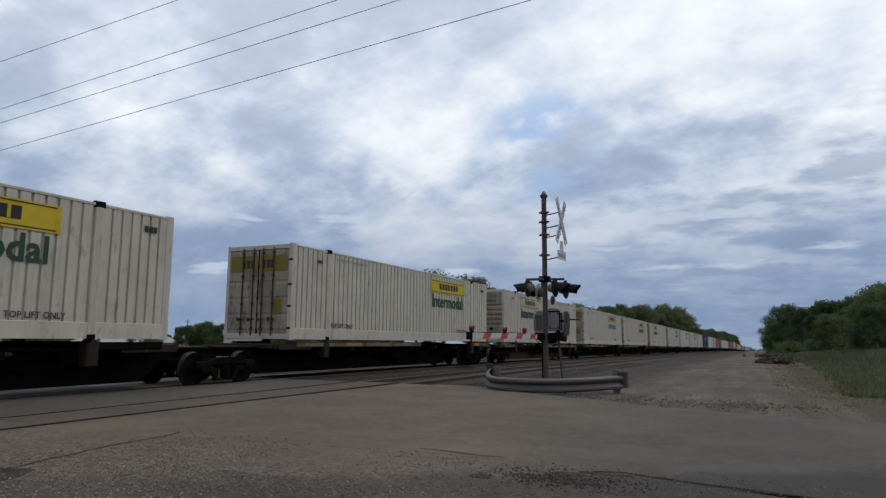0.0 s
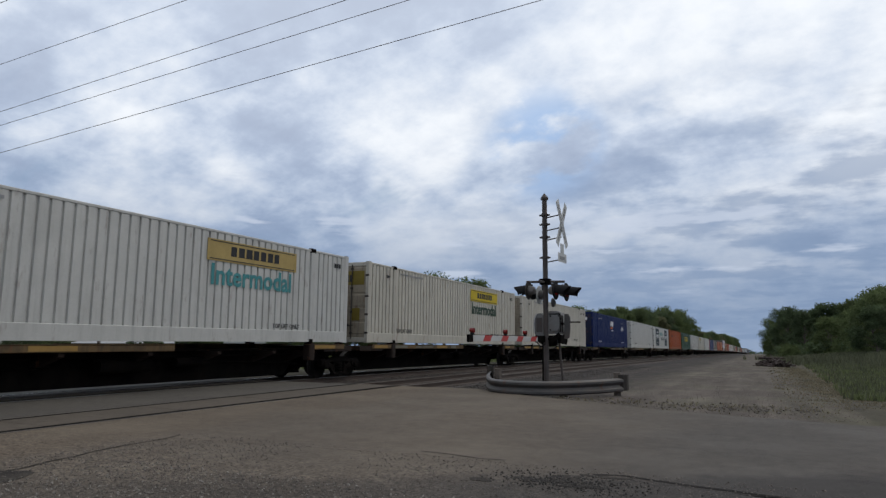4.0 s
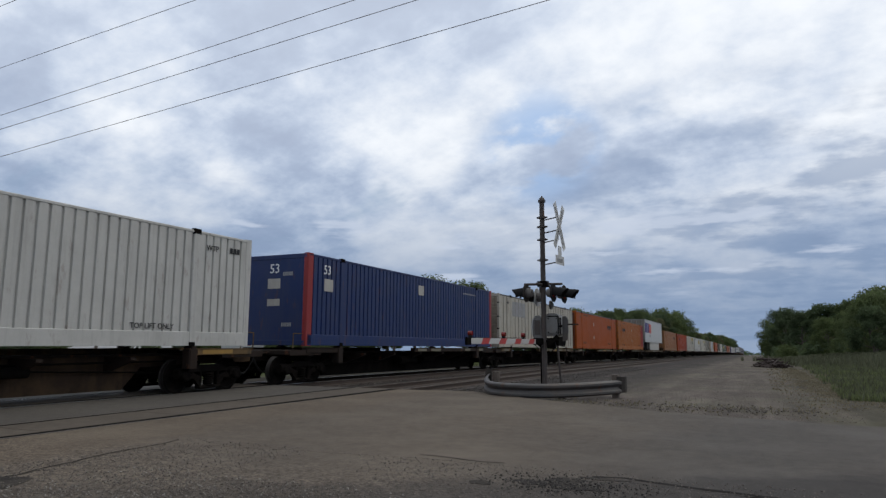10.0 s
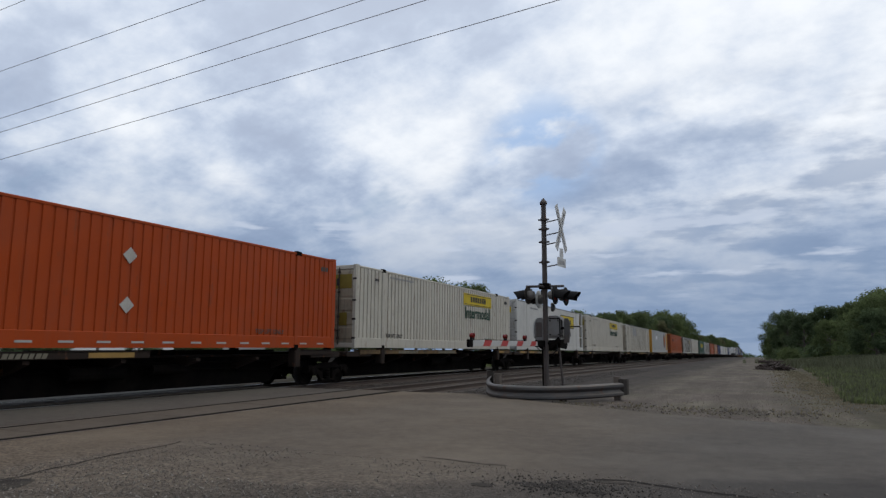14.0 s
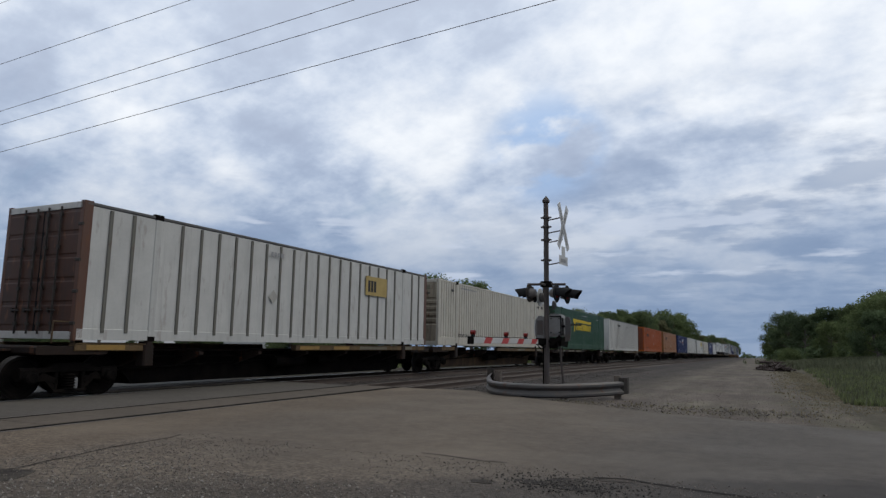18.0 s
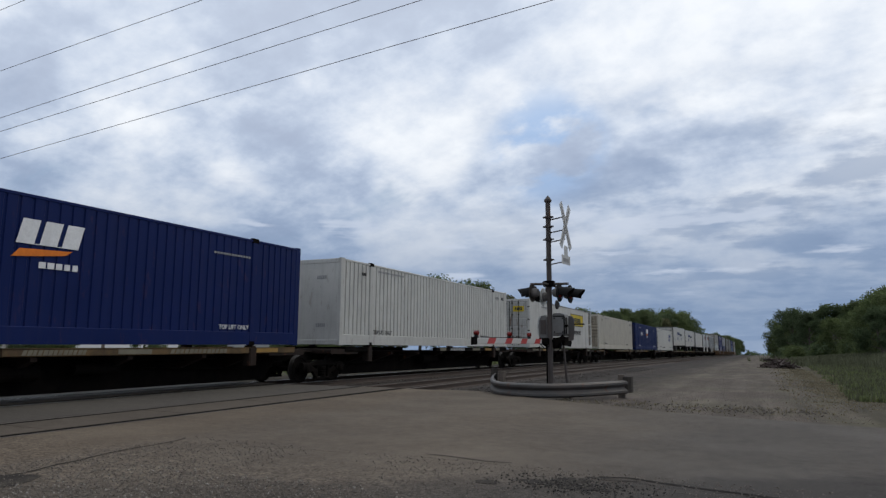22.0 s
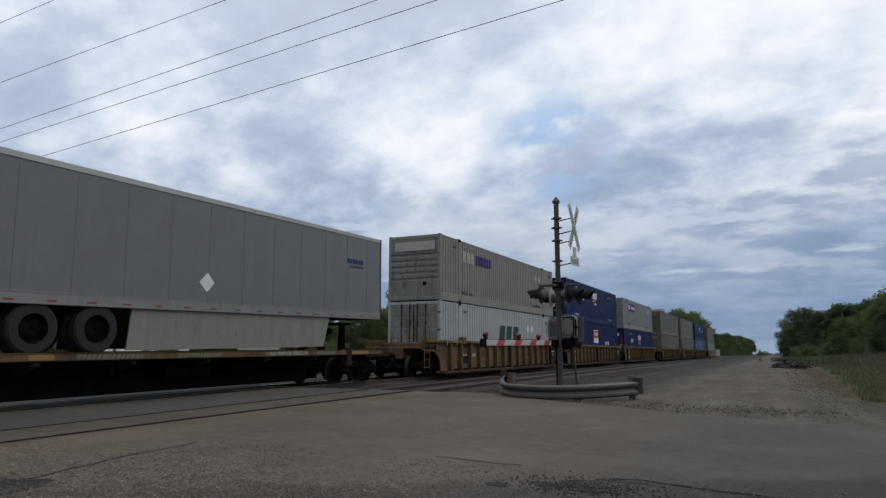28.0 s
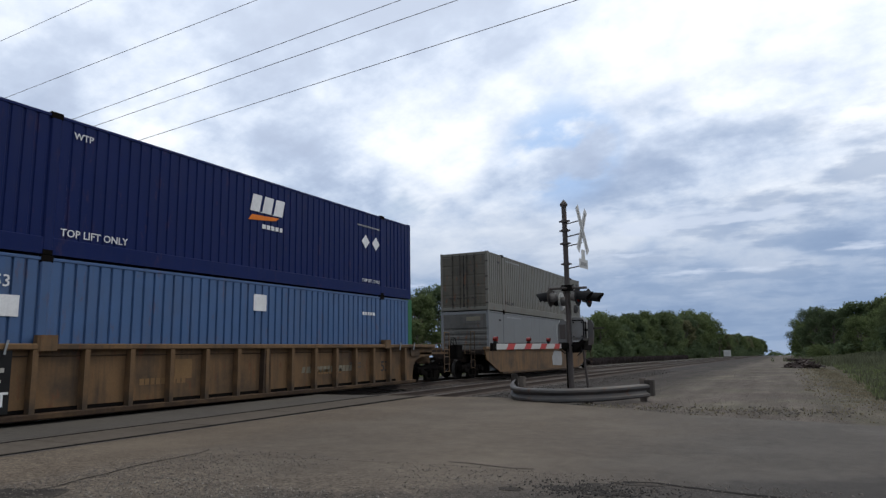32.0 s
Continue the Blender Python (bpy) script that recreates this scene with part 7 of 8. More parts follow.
    part("cable_loop", Solid().tube((-0.22, -0.02, 1.42), (-0.26, -0.04, 1.24), 0.014, 5).tube((-0.26, -0.04, 1.24), (-0.14, -0.05, 1.12), 0.014, 5).tube((-0.14, -0.05, 1.12), (0.0, -0.08, 1.20), 0.014, 5)
         .tube((0.30, -0.02, 1.46), (0.34, -0.05, 1.16), 0.014, 5).tube((0.34, -0.05, 1.16), (0.22, -0.06, 1.06), 0.014, 5), BLACK, ob, "slack black cables")
    part("indicator_rod", Solid().bar(0.64, 0.94, 0.1, 0.125, 1.775, 1.815, 0.006), ROD, ob, "thin dark rod beside the case")
    part("bell", Solid().lathe([(0.0, 0.0), (0.13, 0.0), (0.12, 0.05), (0.05, 0.09), (0.0, 0.09)], (0.16, 0.1, 2.34), (1, 0, 0), 16), GALV, ob, "small round warning bell")
    part("conduit", Solid().tube((-0.12, 0.1, 0.0), (-0.12, 0.1, 1.4), 0.03, 7), STEEL, ob)
    for sx in (-0.20, 0.36):
        part("counterweight", Solid().prism([(0.05, 1.22), (0.75, 1.18), (0.85, 1.30), (0.75, 1.48), (0.05, 1.42)], "x", sx - 0.025, sx + 0.025), STEEL, ob)
    part("pivot_shaft", Solid().tube((-0.26, 0, 1.34), (0.42, 0, 1.34), 0.045, 10), STEEL, ob)
    # gate arm lowered along the tracks' side of the road
    arm = part("gate_arm", Solid().bar(-0.05, -0.01, -5.25, -0.35, 1.26, 1.385, 0.006), SIGNWHITE, ob, "white gate arm with red stripes")
    part("arm_bracket", Solid().bar(-0.09, 0.0, -0.75, 0.1, 1.24, 1.42, 0.02), STEEL, arm)
    for k in range(4):
        y = -4.66 + k * 1.09
        part("red_stripe", Solid().prism([(y, 1.258), (y + 0.42, 1.258), (y + 0.56, 1.387), (y + 0.14, 1.387)], "x", -0.054, -0.006), SIGNRED, arm, "red reflective stripe")
    part("arm_tip", Solid().bar(-0.06, 0.0, -5.42, -5.22, 1.24, 1.40, 0.01), STEEL, arm)
    for y in (-5.2, -3.2, -1.75):
        lamp = part("arm_lamp", Solid().bar(-0.06, 0.0, y - 0.05, y + 0.05, 1.385, 1.44, 0.012), BLACK, arm)
        part("lens", Solid().tube((-0.075, y, 1.485), (0.015, y, 1.485), 0.05, 12), LENS, lamp, "small red gate lamp")
    part("arm_cable", Solid().tube((-0.03, -5.2, 1.39), (-0.03, -1.7, 1.41), 0.008, 5), BLACK, arm)
    # leaning prop beside the mast
    part("prop", Solid().tube((0.40, 0.25, 0.0), (0.32, 0.12, 1.45), 0.032, 8), MASTP, ob)
    return ob


signal()


def guard_rail():
    ob = thing("guard_rail", "weathered galvanised W-beam guard rail bent round the signal", "guard rail")
    prof = [(0.0, 0.33), (0.05, 0.32), (0.085, 0.29), (0.085, 0.24), (0.03, 0.185), (0.02, 0.165), (0.03, 0.145), (0.085, 0.09), (0.085, 0.04), (0.05, 0.01), (0.0, 0.0)]
    prof = prof + [(u - 0.012, v) for u, v in reversed(prof)]
    way = []
    for i in range(33):
        t = i / 32
        a, b, c, d = Vector((-6.6, 17.1)), Vector((-6.25, 14.8)), Vector((-4.5, 14.8)), Vector((-3.1, 16.7))
        way.append(a * (1 - t) ** 3 + 3 * b * t * (1 - t) ** 2 + 3 * c * t * t * (1 - t) + d * t ** 3)
    n = len(prof)
    v = []

    def lift(i):
        return -0.02 + 0.15 * max(0, 1 - i / 10) ** 2 + 0.07 * max(0, (i - 18) / 14) ** 2

    for i, p in enumerate(way):
        d = (way[min(i + 1, 32)] - way[max(i - 1, 0)]).normalized()
        out = Vector((d.y, -d.x))
        v += [(p.x + out.x * u, p.y + out.y * u, lift(i) + h) for u, h in prof]
    s = Solid().add(v, [(j * n + i, j * n + (i + 1) % n, (j + 1) * n + (i + 1) % n, (j + 1) * n + i) for j in range(32) for i in range(n)] + [tuple(range(n)), tuple(range(32 * n, 33 * n))[::-1]])
    part("rail_beam", s, GALV, ob)
    for k in (0, 9, 16, 24, 32):
        p = way[k]
        d = (way[min(k + 1, 32)] - way[max(k - 1, 0)]).normalized()
        q = p - Vector((d.y, -d.x)) * 0.15
        part("post", Solid().bar(q.x - 0.08, q.x + 0.08, q.y - 0.08, q.y + 0.08, -0.1, 0.50 if k in (0, 32) else 0.27, 0.02, "z"), POST, ob, "weathered wooden post")
        part("bolt", Solid().tube((p.x, p.y, 0.255), (p.x + d.y * 0.03, p.y - d.x * 0.03, 0.255), 0.03, 8), STEEL, ob)
    e, w = way[32], way[0]
    # flared, rolled end shoes
    part("end_wing", Solid().prism([(e.x - 0.06, e.y - 0.07), (e.x + 0.06, e.y - 0.06), (e.x + 0.13, e.y + 0.01), (e.x + 0.15, e.y + 0.12), (e.x + 0.11, e.y + 0.22), (e.x + 0.07, e.y + 0.20), (e.x + 0.10, e.y + 0.12),
                                    (e.x + 0.08, e.y + 0.05), (e.x + 0.03, e.y), (e.x - 0.05, e.y - 0.01)], "z", 0.08, 0.46), ROD, ob, "flared rusty end shoe")
    part("end_wing", Solid().prism([(w.x + 0.05, w.y - 0.10), (w.x - 0.06, w.y - 0.10), (w.x - 0.16, w.y - 0.02), (w.x - 0.20, w.y + 0.12), (w.x - 0.16, w.y + 0.13), (w.x - 0.12, w.y + 0.02), (w.x - 0.04, w.y - 0.05), (w.x + 0.05, w.y - 0.05)], "z", 0.08, 0.58), ROD, ob, "dark rusty end shoe")


guard_rail()

# ---- overhead wires ----


def catenary(p, q, sag, r=0.0095, n=28):
    """A hanging cable, one swept tube."""
    p, q = Vector(p), Vector(q)
    across = (q - p).cross(Vector((0, 0, 1))).normalized()
    up = Vector((0, 0, 1))
    pts = [p.lerp(q, i / n) - Vector((0, 0, 4 * sag * (i / n) * (1 - i / n))) for i in range(n + 1)]
    return Solid().add([c + (across * math.cos(a) + up * math.sin(a)) * r for c in pts for a in (0, 1.2566, 2.5133, 3.7699, 5.0265)],
                       [(5 * i + k, 5 * i + (k + 1) % 5, 5 * i + 5 + (k + 1) % 5, 5 * i + 5 + k) for i in range(n) for k in range(5)])


def bearing(az, dist):
    """The point so many degrees to the left of the line and metres away."""
    return -dist * math.sin(radians(az)), dist * math.cos(radians(az))


def pole(x, y, height, arms, label):
    ob = thing("utility_pole", label, "utility pole", "utility poles", at=pose(x, y, ground_z(x, y) - 0.1))
    part("pole_shaft", Solid().tube((0, 0, 0), (0, 0, height), 0.17, 12, 0.11), POST, ob)
    for z, w in arms:
        part("cross_arm", Solid().bar(-0.06, 0.06, -w, w, z - 0.06, z + 0.06, 0.01), POST, ob)
        for k in (-1, 1):
            part("insulator", Solid().lathe([(0.0, 0.0), (0.05, 0.0), (0.06, 0.06), (0.035, 0.12), (0.0, 0.13)], (0, k * w * 0.92, z + 0.06), (0, 0, 1), 10), CASE, ob)
    return ob


# heights at the pole beyond the tracks and at the pole by the road
WIRES = [(13.11, 16.39), (10.45, 14.0), (8.19, 12.92), (7.67, 12.30), (6.56, 11.31)]
for k, (za, zb) in enumerate(WIRES):
    single("overhead_wire", catenary((-46, 14.4, za), (26, 14.4, zb), 0.01), WIRE, "thin dark overhead cable crossing the tracks", "cable", "overhead wires")
pole(-46, 14.4, 13.6, ((7.9, 0.9),), "tall wooden utility pole beyond the tracks")
pole(26, 14.4, 16.5, ((12.5, 0.9),), "tall wooden utility pole by the road")
pole(*bearing(46.3, 230), 8.6, ((7.9, 0.9),), "distant wooden utility pole")
pole(-64.0, 49, 10.0, ((9.6, 0.35),), "short leaning wooden utility pole behind the tracks")
single("overhead_wire", catenary((-64.0, 49, 8.95), (-120, 62, 9.0), 0.9, 0.02), WIRE, "thin dark overhead cable crossing the tracks", "cable", "overhead wires")
pole(-120, 62, 9.6, ((9.2, 0.35),), "wooden utility pole behind the tracks")

# ---- behind the tracks: low white sheds, signal cabinet ----


def shed(x, y, w, d, wall, ridge, turn):
    ob = thing("shed", "grey-white metal shed with a shallow gable roof", "shed", "sheds", at=pose(x, y, ground_z(x, y) - 0.1, 0, 0, turn))
    for nm, s in (("wall", Solid().box(-w / 2, w / 2, -d / 2, -d / 2 + 0.12, 0, wall)), ("wall", Solid().box(-w / 2, w / 2, d / 2 - 0.12, d / 2, 0, wall)),
                  ("gable_wall", Solid().prism([(-d / 2, 0), (d / 2, 0), (d / 2, wall), (0, ridge - 0.1), (-d / 2, wall)], "x", -w / 2, -w / 2 + 0.12)),
                  ("gable_wall", Solid().prism([(-d / 2, 0), (d / 2, 0), (d / 2, wall), (0, ridge - 0.1), (-d / 2, wall)], "x", w / 2 - 0.12, w / 2))):
        part(nm, s, SIDING, ob)
    for sg in (-1, 1):
        part("roof", Solid().prism([(0, ridge), (sg * (d / 2 + 0.35), wall - 0.08), (sg * (d / 2 + 0.35), wall - 0.16), (0, ridge - 0.08)][::sg], "x", -w / 2 - 0.3, w / 2 + 0.3), ROOFING, ob)
    part("door", Solid().box(-1.6, 1.6, -d / 2 - 0.04, -d / 2, 0, wall - 0.5), CASE, ob)
    return ob


def hipped_shed(az, dist, w, d, wall, ridge, flat):
    """A wide low building under a pale hipped roof."""
    x, y = bearing(az, dist)
    ob = thing("shed", "wide low building with a pale hipped metal roof", "shed", "sheds", at=pose(x, y, ground_z(x, y) - 0.1, 0, 0, az))
    for x0, x1, y0, y1 in ((-w / 2, w / 2, -d / 2, -d / 2 + 0.15), (-w / 2, w / 2, d / 2 - 0.15, d / 2), (-w / 2, -w / 2 + 0.15, -d / 2 + 0.15, d / 2 - 0.15), (w / 2 - 0.15, w / 2, -d / 2 + 0.15, d / 2 - 0.15)):
        part("wall", Solid().box(x0, x1, y0, y1, 0, wall), SIDING, ob)
    e, f = (w / 2 + 0.4, d / 2 + 0.4), flat / 2
    low = [(-e[0], -e[1], wall - 0.05), (e[0], -e[1], wall - 0.05), (e[0], e[1], wall - 0.05), (-e[0], e[1], wall - 0.05), (-f, 0, ridge), (f, 0, ridge)]
    part("roof", Solid().add(low, [(0, 1, 5, 4), (1, 2, 5), (2, 3, 4, 5), (3, 0, 4), (3, 2, 1, 0)]), ROOFING, ob)
    part("ridge_cap", Solid().bar(-f, f, -0.15, 0.15, ridge - 0.06, ridge + 0.05, 0.02, "x"), ALU, ob)
    part("door", Solid().box(-1.5, 1.5, -d / 2 - 0.04, -d / 2, 0, wall - 0.3), CASE, ob)


hipped_shed(52.0, 120, 19.5, 16, 1.3, 4.75, 8.4)
shed(*bearing(41.2, 92), 10, 7.0, 3.75, 4.35, 41.2 + 90)
shed(-104, 58, 20, 11, 1.9, 2.9, 10)


def cabinet(x, y):
    ob = thing("signal_cabinet", "small pale grey trackside signal cabinet", "cabinet", at=pose(x, y, ground_z(x, y) - 0.08))
    part("body", Solid().bar(-1.0, 1.0, -0.7, 0.7, 0.15, 1.95, 0.03, "x"), SIDING, ob)
    part("roof", Solid().prism([(-0.8, 1.95), (0.8, 1.95), (0.7, 2.08), (-0.7, 2.08)], "x", -1.1, 1.1), ALU, ob)
    part("plinth", Solid().box(-1.05, 1.05, -0.75, 0.75, 0.0, 0.16), CONCRETE, ob)
    part("door", Solid().box(-0.6, 0.6, -0.72, -0.7, 0.25, 1.8), SIDING, ob)


cabinet(*bearing(4.32, 230))

# ---- trees and shrubs ----


def leaf_cloud(blobs, count, size, rnd, mat, name):
    """Many small leaf sprays spread through the shells of several lumps."""
    v, f = [], []
    total = sum(r ** 2 for _, r in blobs)
    for c, r in blobs:
        for _ in range(int(count * r * r / total)):
            d = Vector((rnd.gauss(0, 1), rnd.gauss(0, 1), rnd.gauss(0, 1))).normalized()
            k = r * rnd.uniform(0.45, 1.08) * (0.8 + 0.5 * noise.noise(d * 1.8 + c))
            p = c + Vector((d.x, d.y, d.z * 0.85)) * k
            a = Vector((rnd.gauss(0, 1), rnd.gauss(0, 1), rnd.gauss(0, 1))).normalized()
            b = a.orthogonal().normalized()
            s = size * rnd.uniform(0.6, 1.4)
            n = len(v)
            w = a.cross(b)
            v += [p - a * s, p + b * s * 0.45 + w * s * 0.15, p + a * s, p - b * s * 0.45 + w * s * 0.15]
            f.append((n, n + 1, n + 2, n + 3))
    me = bpy.data.meshes.new(name)
    me.from_pydata([tuple(p) for p in v], [], f)
    me.materials.append(mat)
    return me


def tree_template(height, spread, mat, seed, leaves=9000, bare=0.12, leaf=0.17):
    rnd = random.Random(seed)
    wood = Solid()
    base, top = Vector((0, 0, 0)), Vector((rnd.uniform(-0.4, 0.4), rnd.uniform(-0.4, 0.4), height * 0.62))
    r0 = 0.022 * height
    knots = [base, base.lerp(top, 0.35) + Vector((rnd.uniform(-0.2, 0.2), rnd.uniform(-0.2, 0.2), 0)), base.lerp(top, 0.7), top]
    for i in range(3):
        wood.tube(knots[i], knots[i + 1], r0 * (1 - 0.25 * i), 9, r0 * (1 - 0.25 * (i + 1)))
    blobs = []
    for i in range(11):
        t = bare + (1 - bare) * (i + 0.5) / 11
        a = i * 2.4 + rnd.uniform(-0.5, 0.5)
        reach = spread * (0.35 + 0.65 * math.sin(math.pi * min(1, 0.15 + t * 0.8))) * rnd.uniform(0.5, 0.95)
        tip = Vector((math.cos(a) * reach, math.sin(a) * reach, height * (0.18 + 0.72 * t)))
        root = base.lerp(top, min(1, 0.25 + 0.75 * t))
        wood.tube(root, root.lerp(tip, 0.55) + Vector((0, 0, 0.15)), r0 * 0.4, 6, r0 * 0.22)
        wood.tube(root.lerp(tip, 0.55) + Vector((0, 0, 0.15)), tip, r0 * 0.22, 5, r0 * 0.06)
        blobs.append((tip, spread * rnd.uniform(0.28, 0.5)))
    blobs.append((top + Vector((0, 0, height * 0.2)), spread * 0.45))
    ob = thing("tree", "leafy green deciduous tree beside the railway", "tree", "trees along the line")
    part("trunk", wood, BARK, ob)
    part("crown", leaf_cloud(blobs, leaves, leaf, rnd, mat, "crown"), mat, ob)
    return ob


def shrub_template(mat, seed, leaves=3600):
    rnd = random.Random(seed)
    wood = Solid()
    blobs = []
    for i in range(7):
        a = i * 2.4
        tip = Vector((math.cos(a) * rnd.uniform(0.4, 1.3), math.sin(a) * rnd.uniform(0.4, 1.3), rnd.uniform(0.7, 2.0)))
        wood.tube((0, 0, 0), tip, 0.045, 5, 0.012)
        blobs.append((tip, rnd.uniform(0.55, 0.95)))
        blobs.append((Vector((tip.x * 1.2, tip.y * 1.2, 0.5)), 0.6))
    ob = thing("shrub", "dense green shrub at the edge of the trees", "shrub", "shrubs along the line")
    part("stems", wood, BARK, ob)
    part("foliage", leaf_cloud(blobs, leaves, 0.10, rnd, mat, "foliage"), mat, ob)
    return ob


def put_tree(template, x, y, size, turn):
    return copy_thing(template, pose(x, y, ground_z(x, y) - 0.1, 0, 0, turn) @ Matrix.Scale(size, 4))


def plant():
    rnd = random.Random(7)
    kinds = [tree_template(10, 3.4, LEAVES[0], 1), tree_template(10, 3.8, LEAVES[1], 2), tree_template(10, 3.0, LEAVES[2], 3), tree_template(10, 4.2, LEAVES[0], 4), tree_template(10, 3.5, LEAVES[1], 5)]
    shrubs = [shrub_template(LEAVES[1], 11), shrub_template(LEAVES[0], 12)]
    first = [(-36, 64, 0.85), (-29, 104, 0.72), (15, 76, 0.8), (-30, 118, 0.85), (9.5, 118, 0.86)]
    for k, (x, y, s) in zip(kinds, first):
        k.matrix_basis = pose(x, y, ground_z(x, y) - 0.1, 0, 0, rnd.uniform(0, 360)) @ Matrix.Scale(s, 4)
    for k, (x, y) in zip(shrubs, ((7.5, 104), (9.5, 94))):
        k.matrix_basis = pose(x, y, ground_z(x, y) - 0.05)
    # wood on the right of the service track
    spots = [(11.5, 66, 0.62), (15.5, 68, 0.85), (18, 80, 0.9), (13.5, 84, 0.8), (11, 95, 0.72), (16, 98, 0.9), (8.5, 104, 0.66), (12, 112, 0.8), (6.8, 126, 0.8), (4.6, 138, 0.85),
             (8.5, 142, 0.85), (5.5, 158, 0.8), (9.5, 166, 0.9), (4.5, 186, 0.8), (8, 200, 0.9), (3.8, 225, 0.8), (7.5, 245, 0.9), (4.5, 280, 0.85), (6, 330, 0.9), (3.0, 380, 0.8), (21, 62, 0.95), (24, 76, 1.0),
             (4.3, 133, 1.06), (2.6, 143, 0.74), (9.4, 70, 0.74), (8.6, 65, 0.66), (10.6, 76, 0.84), (13, 128, 0.9), (15, 150, 1.0), (14, 180, 1.0), (12, 220, 1.0), (5, 430, 0.9), (4, 500, 0.9)]
    # taller row straight behind the crossing
    spots += [(-42, 80, 1.42), (-39, 83, 1.45), (-36, 85, 1.38), (-46, 80, 1.3), (-33, 87, 1.3), (-34, 95, 1.3), (-31, 100, 1.22)]
    # wood beyond the tracks
    row = []
    y = 88.0
    while y < 780:
        x = -28 - 3 * rnd.random() + (3.5 if y > 300 else 0)
        tall = 0.84 + (y - 88) * 0.0065 if y < 296 else 1.34 + (y - 313) * 0.0018
        row.append((x, y, tall * rnd.uniform(0.90, 1.06)))
        row.append((x - 7 - 4 * rnd.random(), y + 3, tall * rnd.uniform(0.88, 1.04)))
        y += 4.4 + y * 0.016
    # looser trees to the left, seen between and over the cars: azimuths, distances, sizes
    for a0, a1, count, near, away, small, large in ((29, 35.5, 9, 76, 90, 0.70, 0.88), (35.5, 39.3, 6, 78, 86, 0.58, 0.80), (43.6, 46.8, 9, 98, 110, 0.46, 0.56), (46.6, 49.4, 7, 128, 150, 0.30, 0.46),
                                                    (49.4, 60, 17, 142, 160, 0.58, 0.86), (60, 75, 22, 84, 104, 0.5, 0.75), (39.5, 43.5, 5, 240, 280, 0.55, 0.85)):
        for i in range(count):
            az = a0 + (a1 - a0) * (i + rnd.uniform(0.2, 0.8)) / count
            spots.append((*bearing(az, rnd.uniform(near, away)), rnd.uniform(small, large)))
    for x, y, s in spots:
        put_tree(rnd.choice(kinds), x, y, s * (1.25 if x < 0 and y > 140 else 0.95 if x < -20 else 1.2 if 110 < y < 170 else 0.98 if 6 < x < 14 and y < 110 else 1.08), rnd.uniform(0, 360))
    for x, y, s in row:
        put_tree(rnd.choice(kinds), x, y, s, rnd.uniform(0, 360))
    for i in range(84):
        if i < 12:
            y = rnd.uniform(104, 190)
            x = 1.6 + rnd.uniform(0.6, 3.4) + max(0, (95 - y)) * 0.075
        elif i < 34:
            y = rnd.uniform(84, 150)
            x = 6.0 + max(0, 110 - y) * 0.16 + rnd.uniform(0, 7)
        elif i < 56:
            y = rnd.uniform(80, 260)
            x = -24.5 - rnd.uniform(0, 4)
        else:
            x, y = bearing(44 + rnd.random() * 30, rnd.uniform(92, 110)) if i % 3 else bearing(32 + 7.5 * rnd.random(), rnd.uniform(72, 84))
        put_tree(rnd.choice(shrubs), x, y, rnd.uniform(0.8, 1.4), rnd.uniform(0, 360))
    for x, y, s in ((10.6, 74, 0.9), (11.8, 71, 1.1), (12.6, 70, 1.0), (14.2, 69, 1.2), (13.0, 74, 1.3), (15.6, 70, 1.3)):
        put_tree(rnd.choice(shrubs), x, y, s, rnd.uniform(0, 360))
    # undergrowth closes the woods down to the ground
    low = []
    for i in range(240):
        y = 92 + 560 * rnd.random() ** 1.7
        x = -25.5 - 6 * rnd.random() + (3.0 if y > 300 else 0)
        r = rnd.uniform(1.2, 2.1) * (1 + y / 500)
        low.append((Vector((x, y, ground_z(x, y) + r * rnd.uniform(0.4, 2.2) * (1 if x < -28 else 0.5))), r))
    for i in range(90):
        y = 66 + 190 * rnd.random() ** 1.4
        x = 4.0 + max(0, 118 - y) * 0.155 + 7 * rnd.random()
        r = rnd.uniform(0.9, 1.6)
        low.append((Vector((x, y, ground_z(x, y) + r * rnd.uniform(0.4, 1.3))), r))
    tagged(new("undergrowth", leaf_cloud(low, 90000, 0.24, rnd, LEAVES[1], "undergrowth")), "dense green undergrowth along the edge of the woods", "undergrowth", kind="stuff")
    far = []
    for i in range(60):
        x = -420 + 14 * i + rnd.uniform(-5, 5)
        far.append((Vector((x, 1250 + rnd.uniform(-40, 40), ground_z(x, 1250) + 3)), rnd.uniform(8, 13)))
    tagged(new("distant_woods", leaf_cloud(far, 9000, 2.2, rnd, LEAVES[1], "distant_woods")), "hazy dark green woods on the horizon", "woods", kind="stuff")


plant()

# ---- grass, weeds and loose stone ----


def tufts(name, mat, count, place, hmin, hmax, label, seed):
    rnd = random.Random(seed)
    v, f = [], []
    for _ in range(count):
        x, y = place(rnd)
        z = ground_z(x, y) - 0.02
        for _ in range(5):
            a, h, w = rnd.uniform(0, 6.283), rnd.uniform(hmin, hmax), rnd.uniform(0.012, 0.028) * (1 + y / 40)
            lean = rnd.uniform(0.05, 0.5) * h
            c, s = math.cos(a), math.sin(a)
            bx, by = x + rnd.uniform(-0.12, 0.12), y + rnd.uniform(-0.12, 0.12)
            n = len(v)
            v += [(bx - s * w, by + c * w, z), (bx + s * w, by - c * w, z), (bx + c * lean, by + s * lean, z + h)]
            f.append((n, n + 1, n + 2))
    me = bpy.data.meshes.new(name)
    me.from_pydata(v, [], f)
    me.materials.append(mat)
    tagged(new(name, me), label, "grass", kind="stuff")


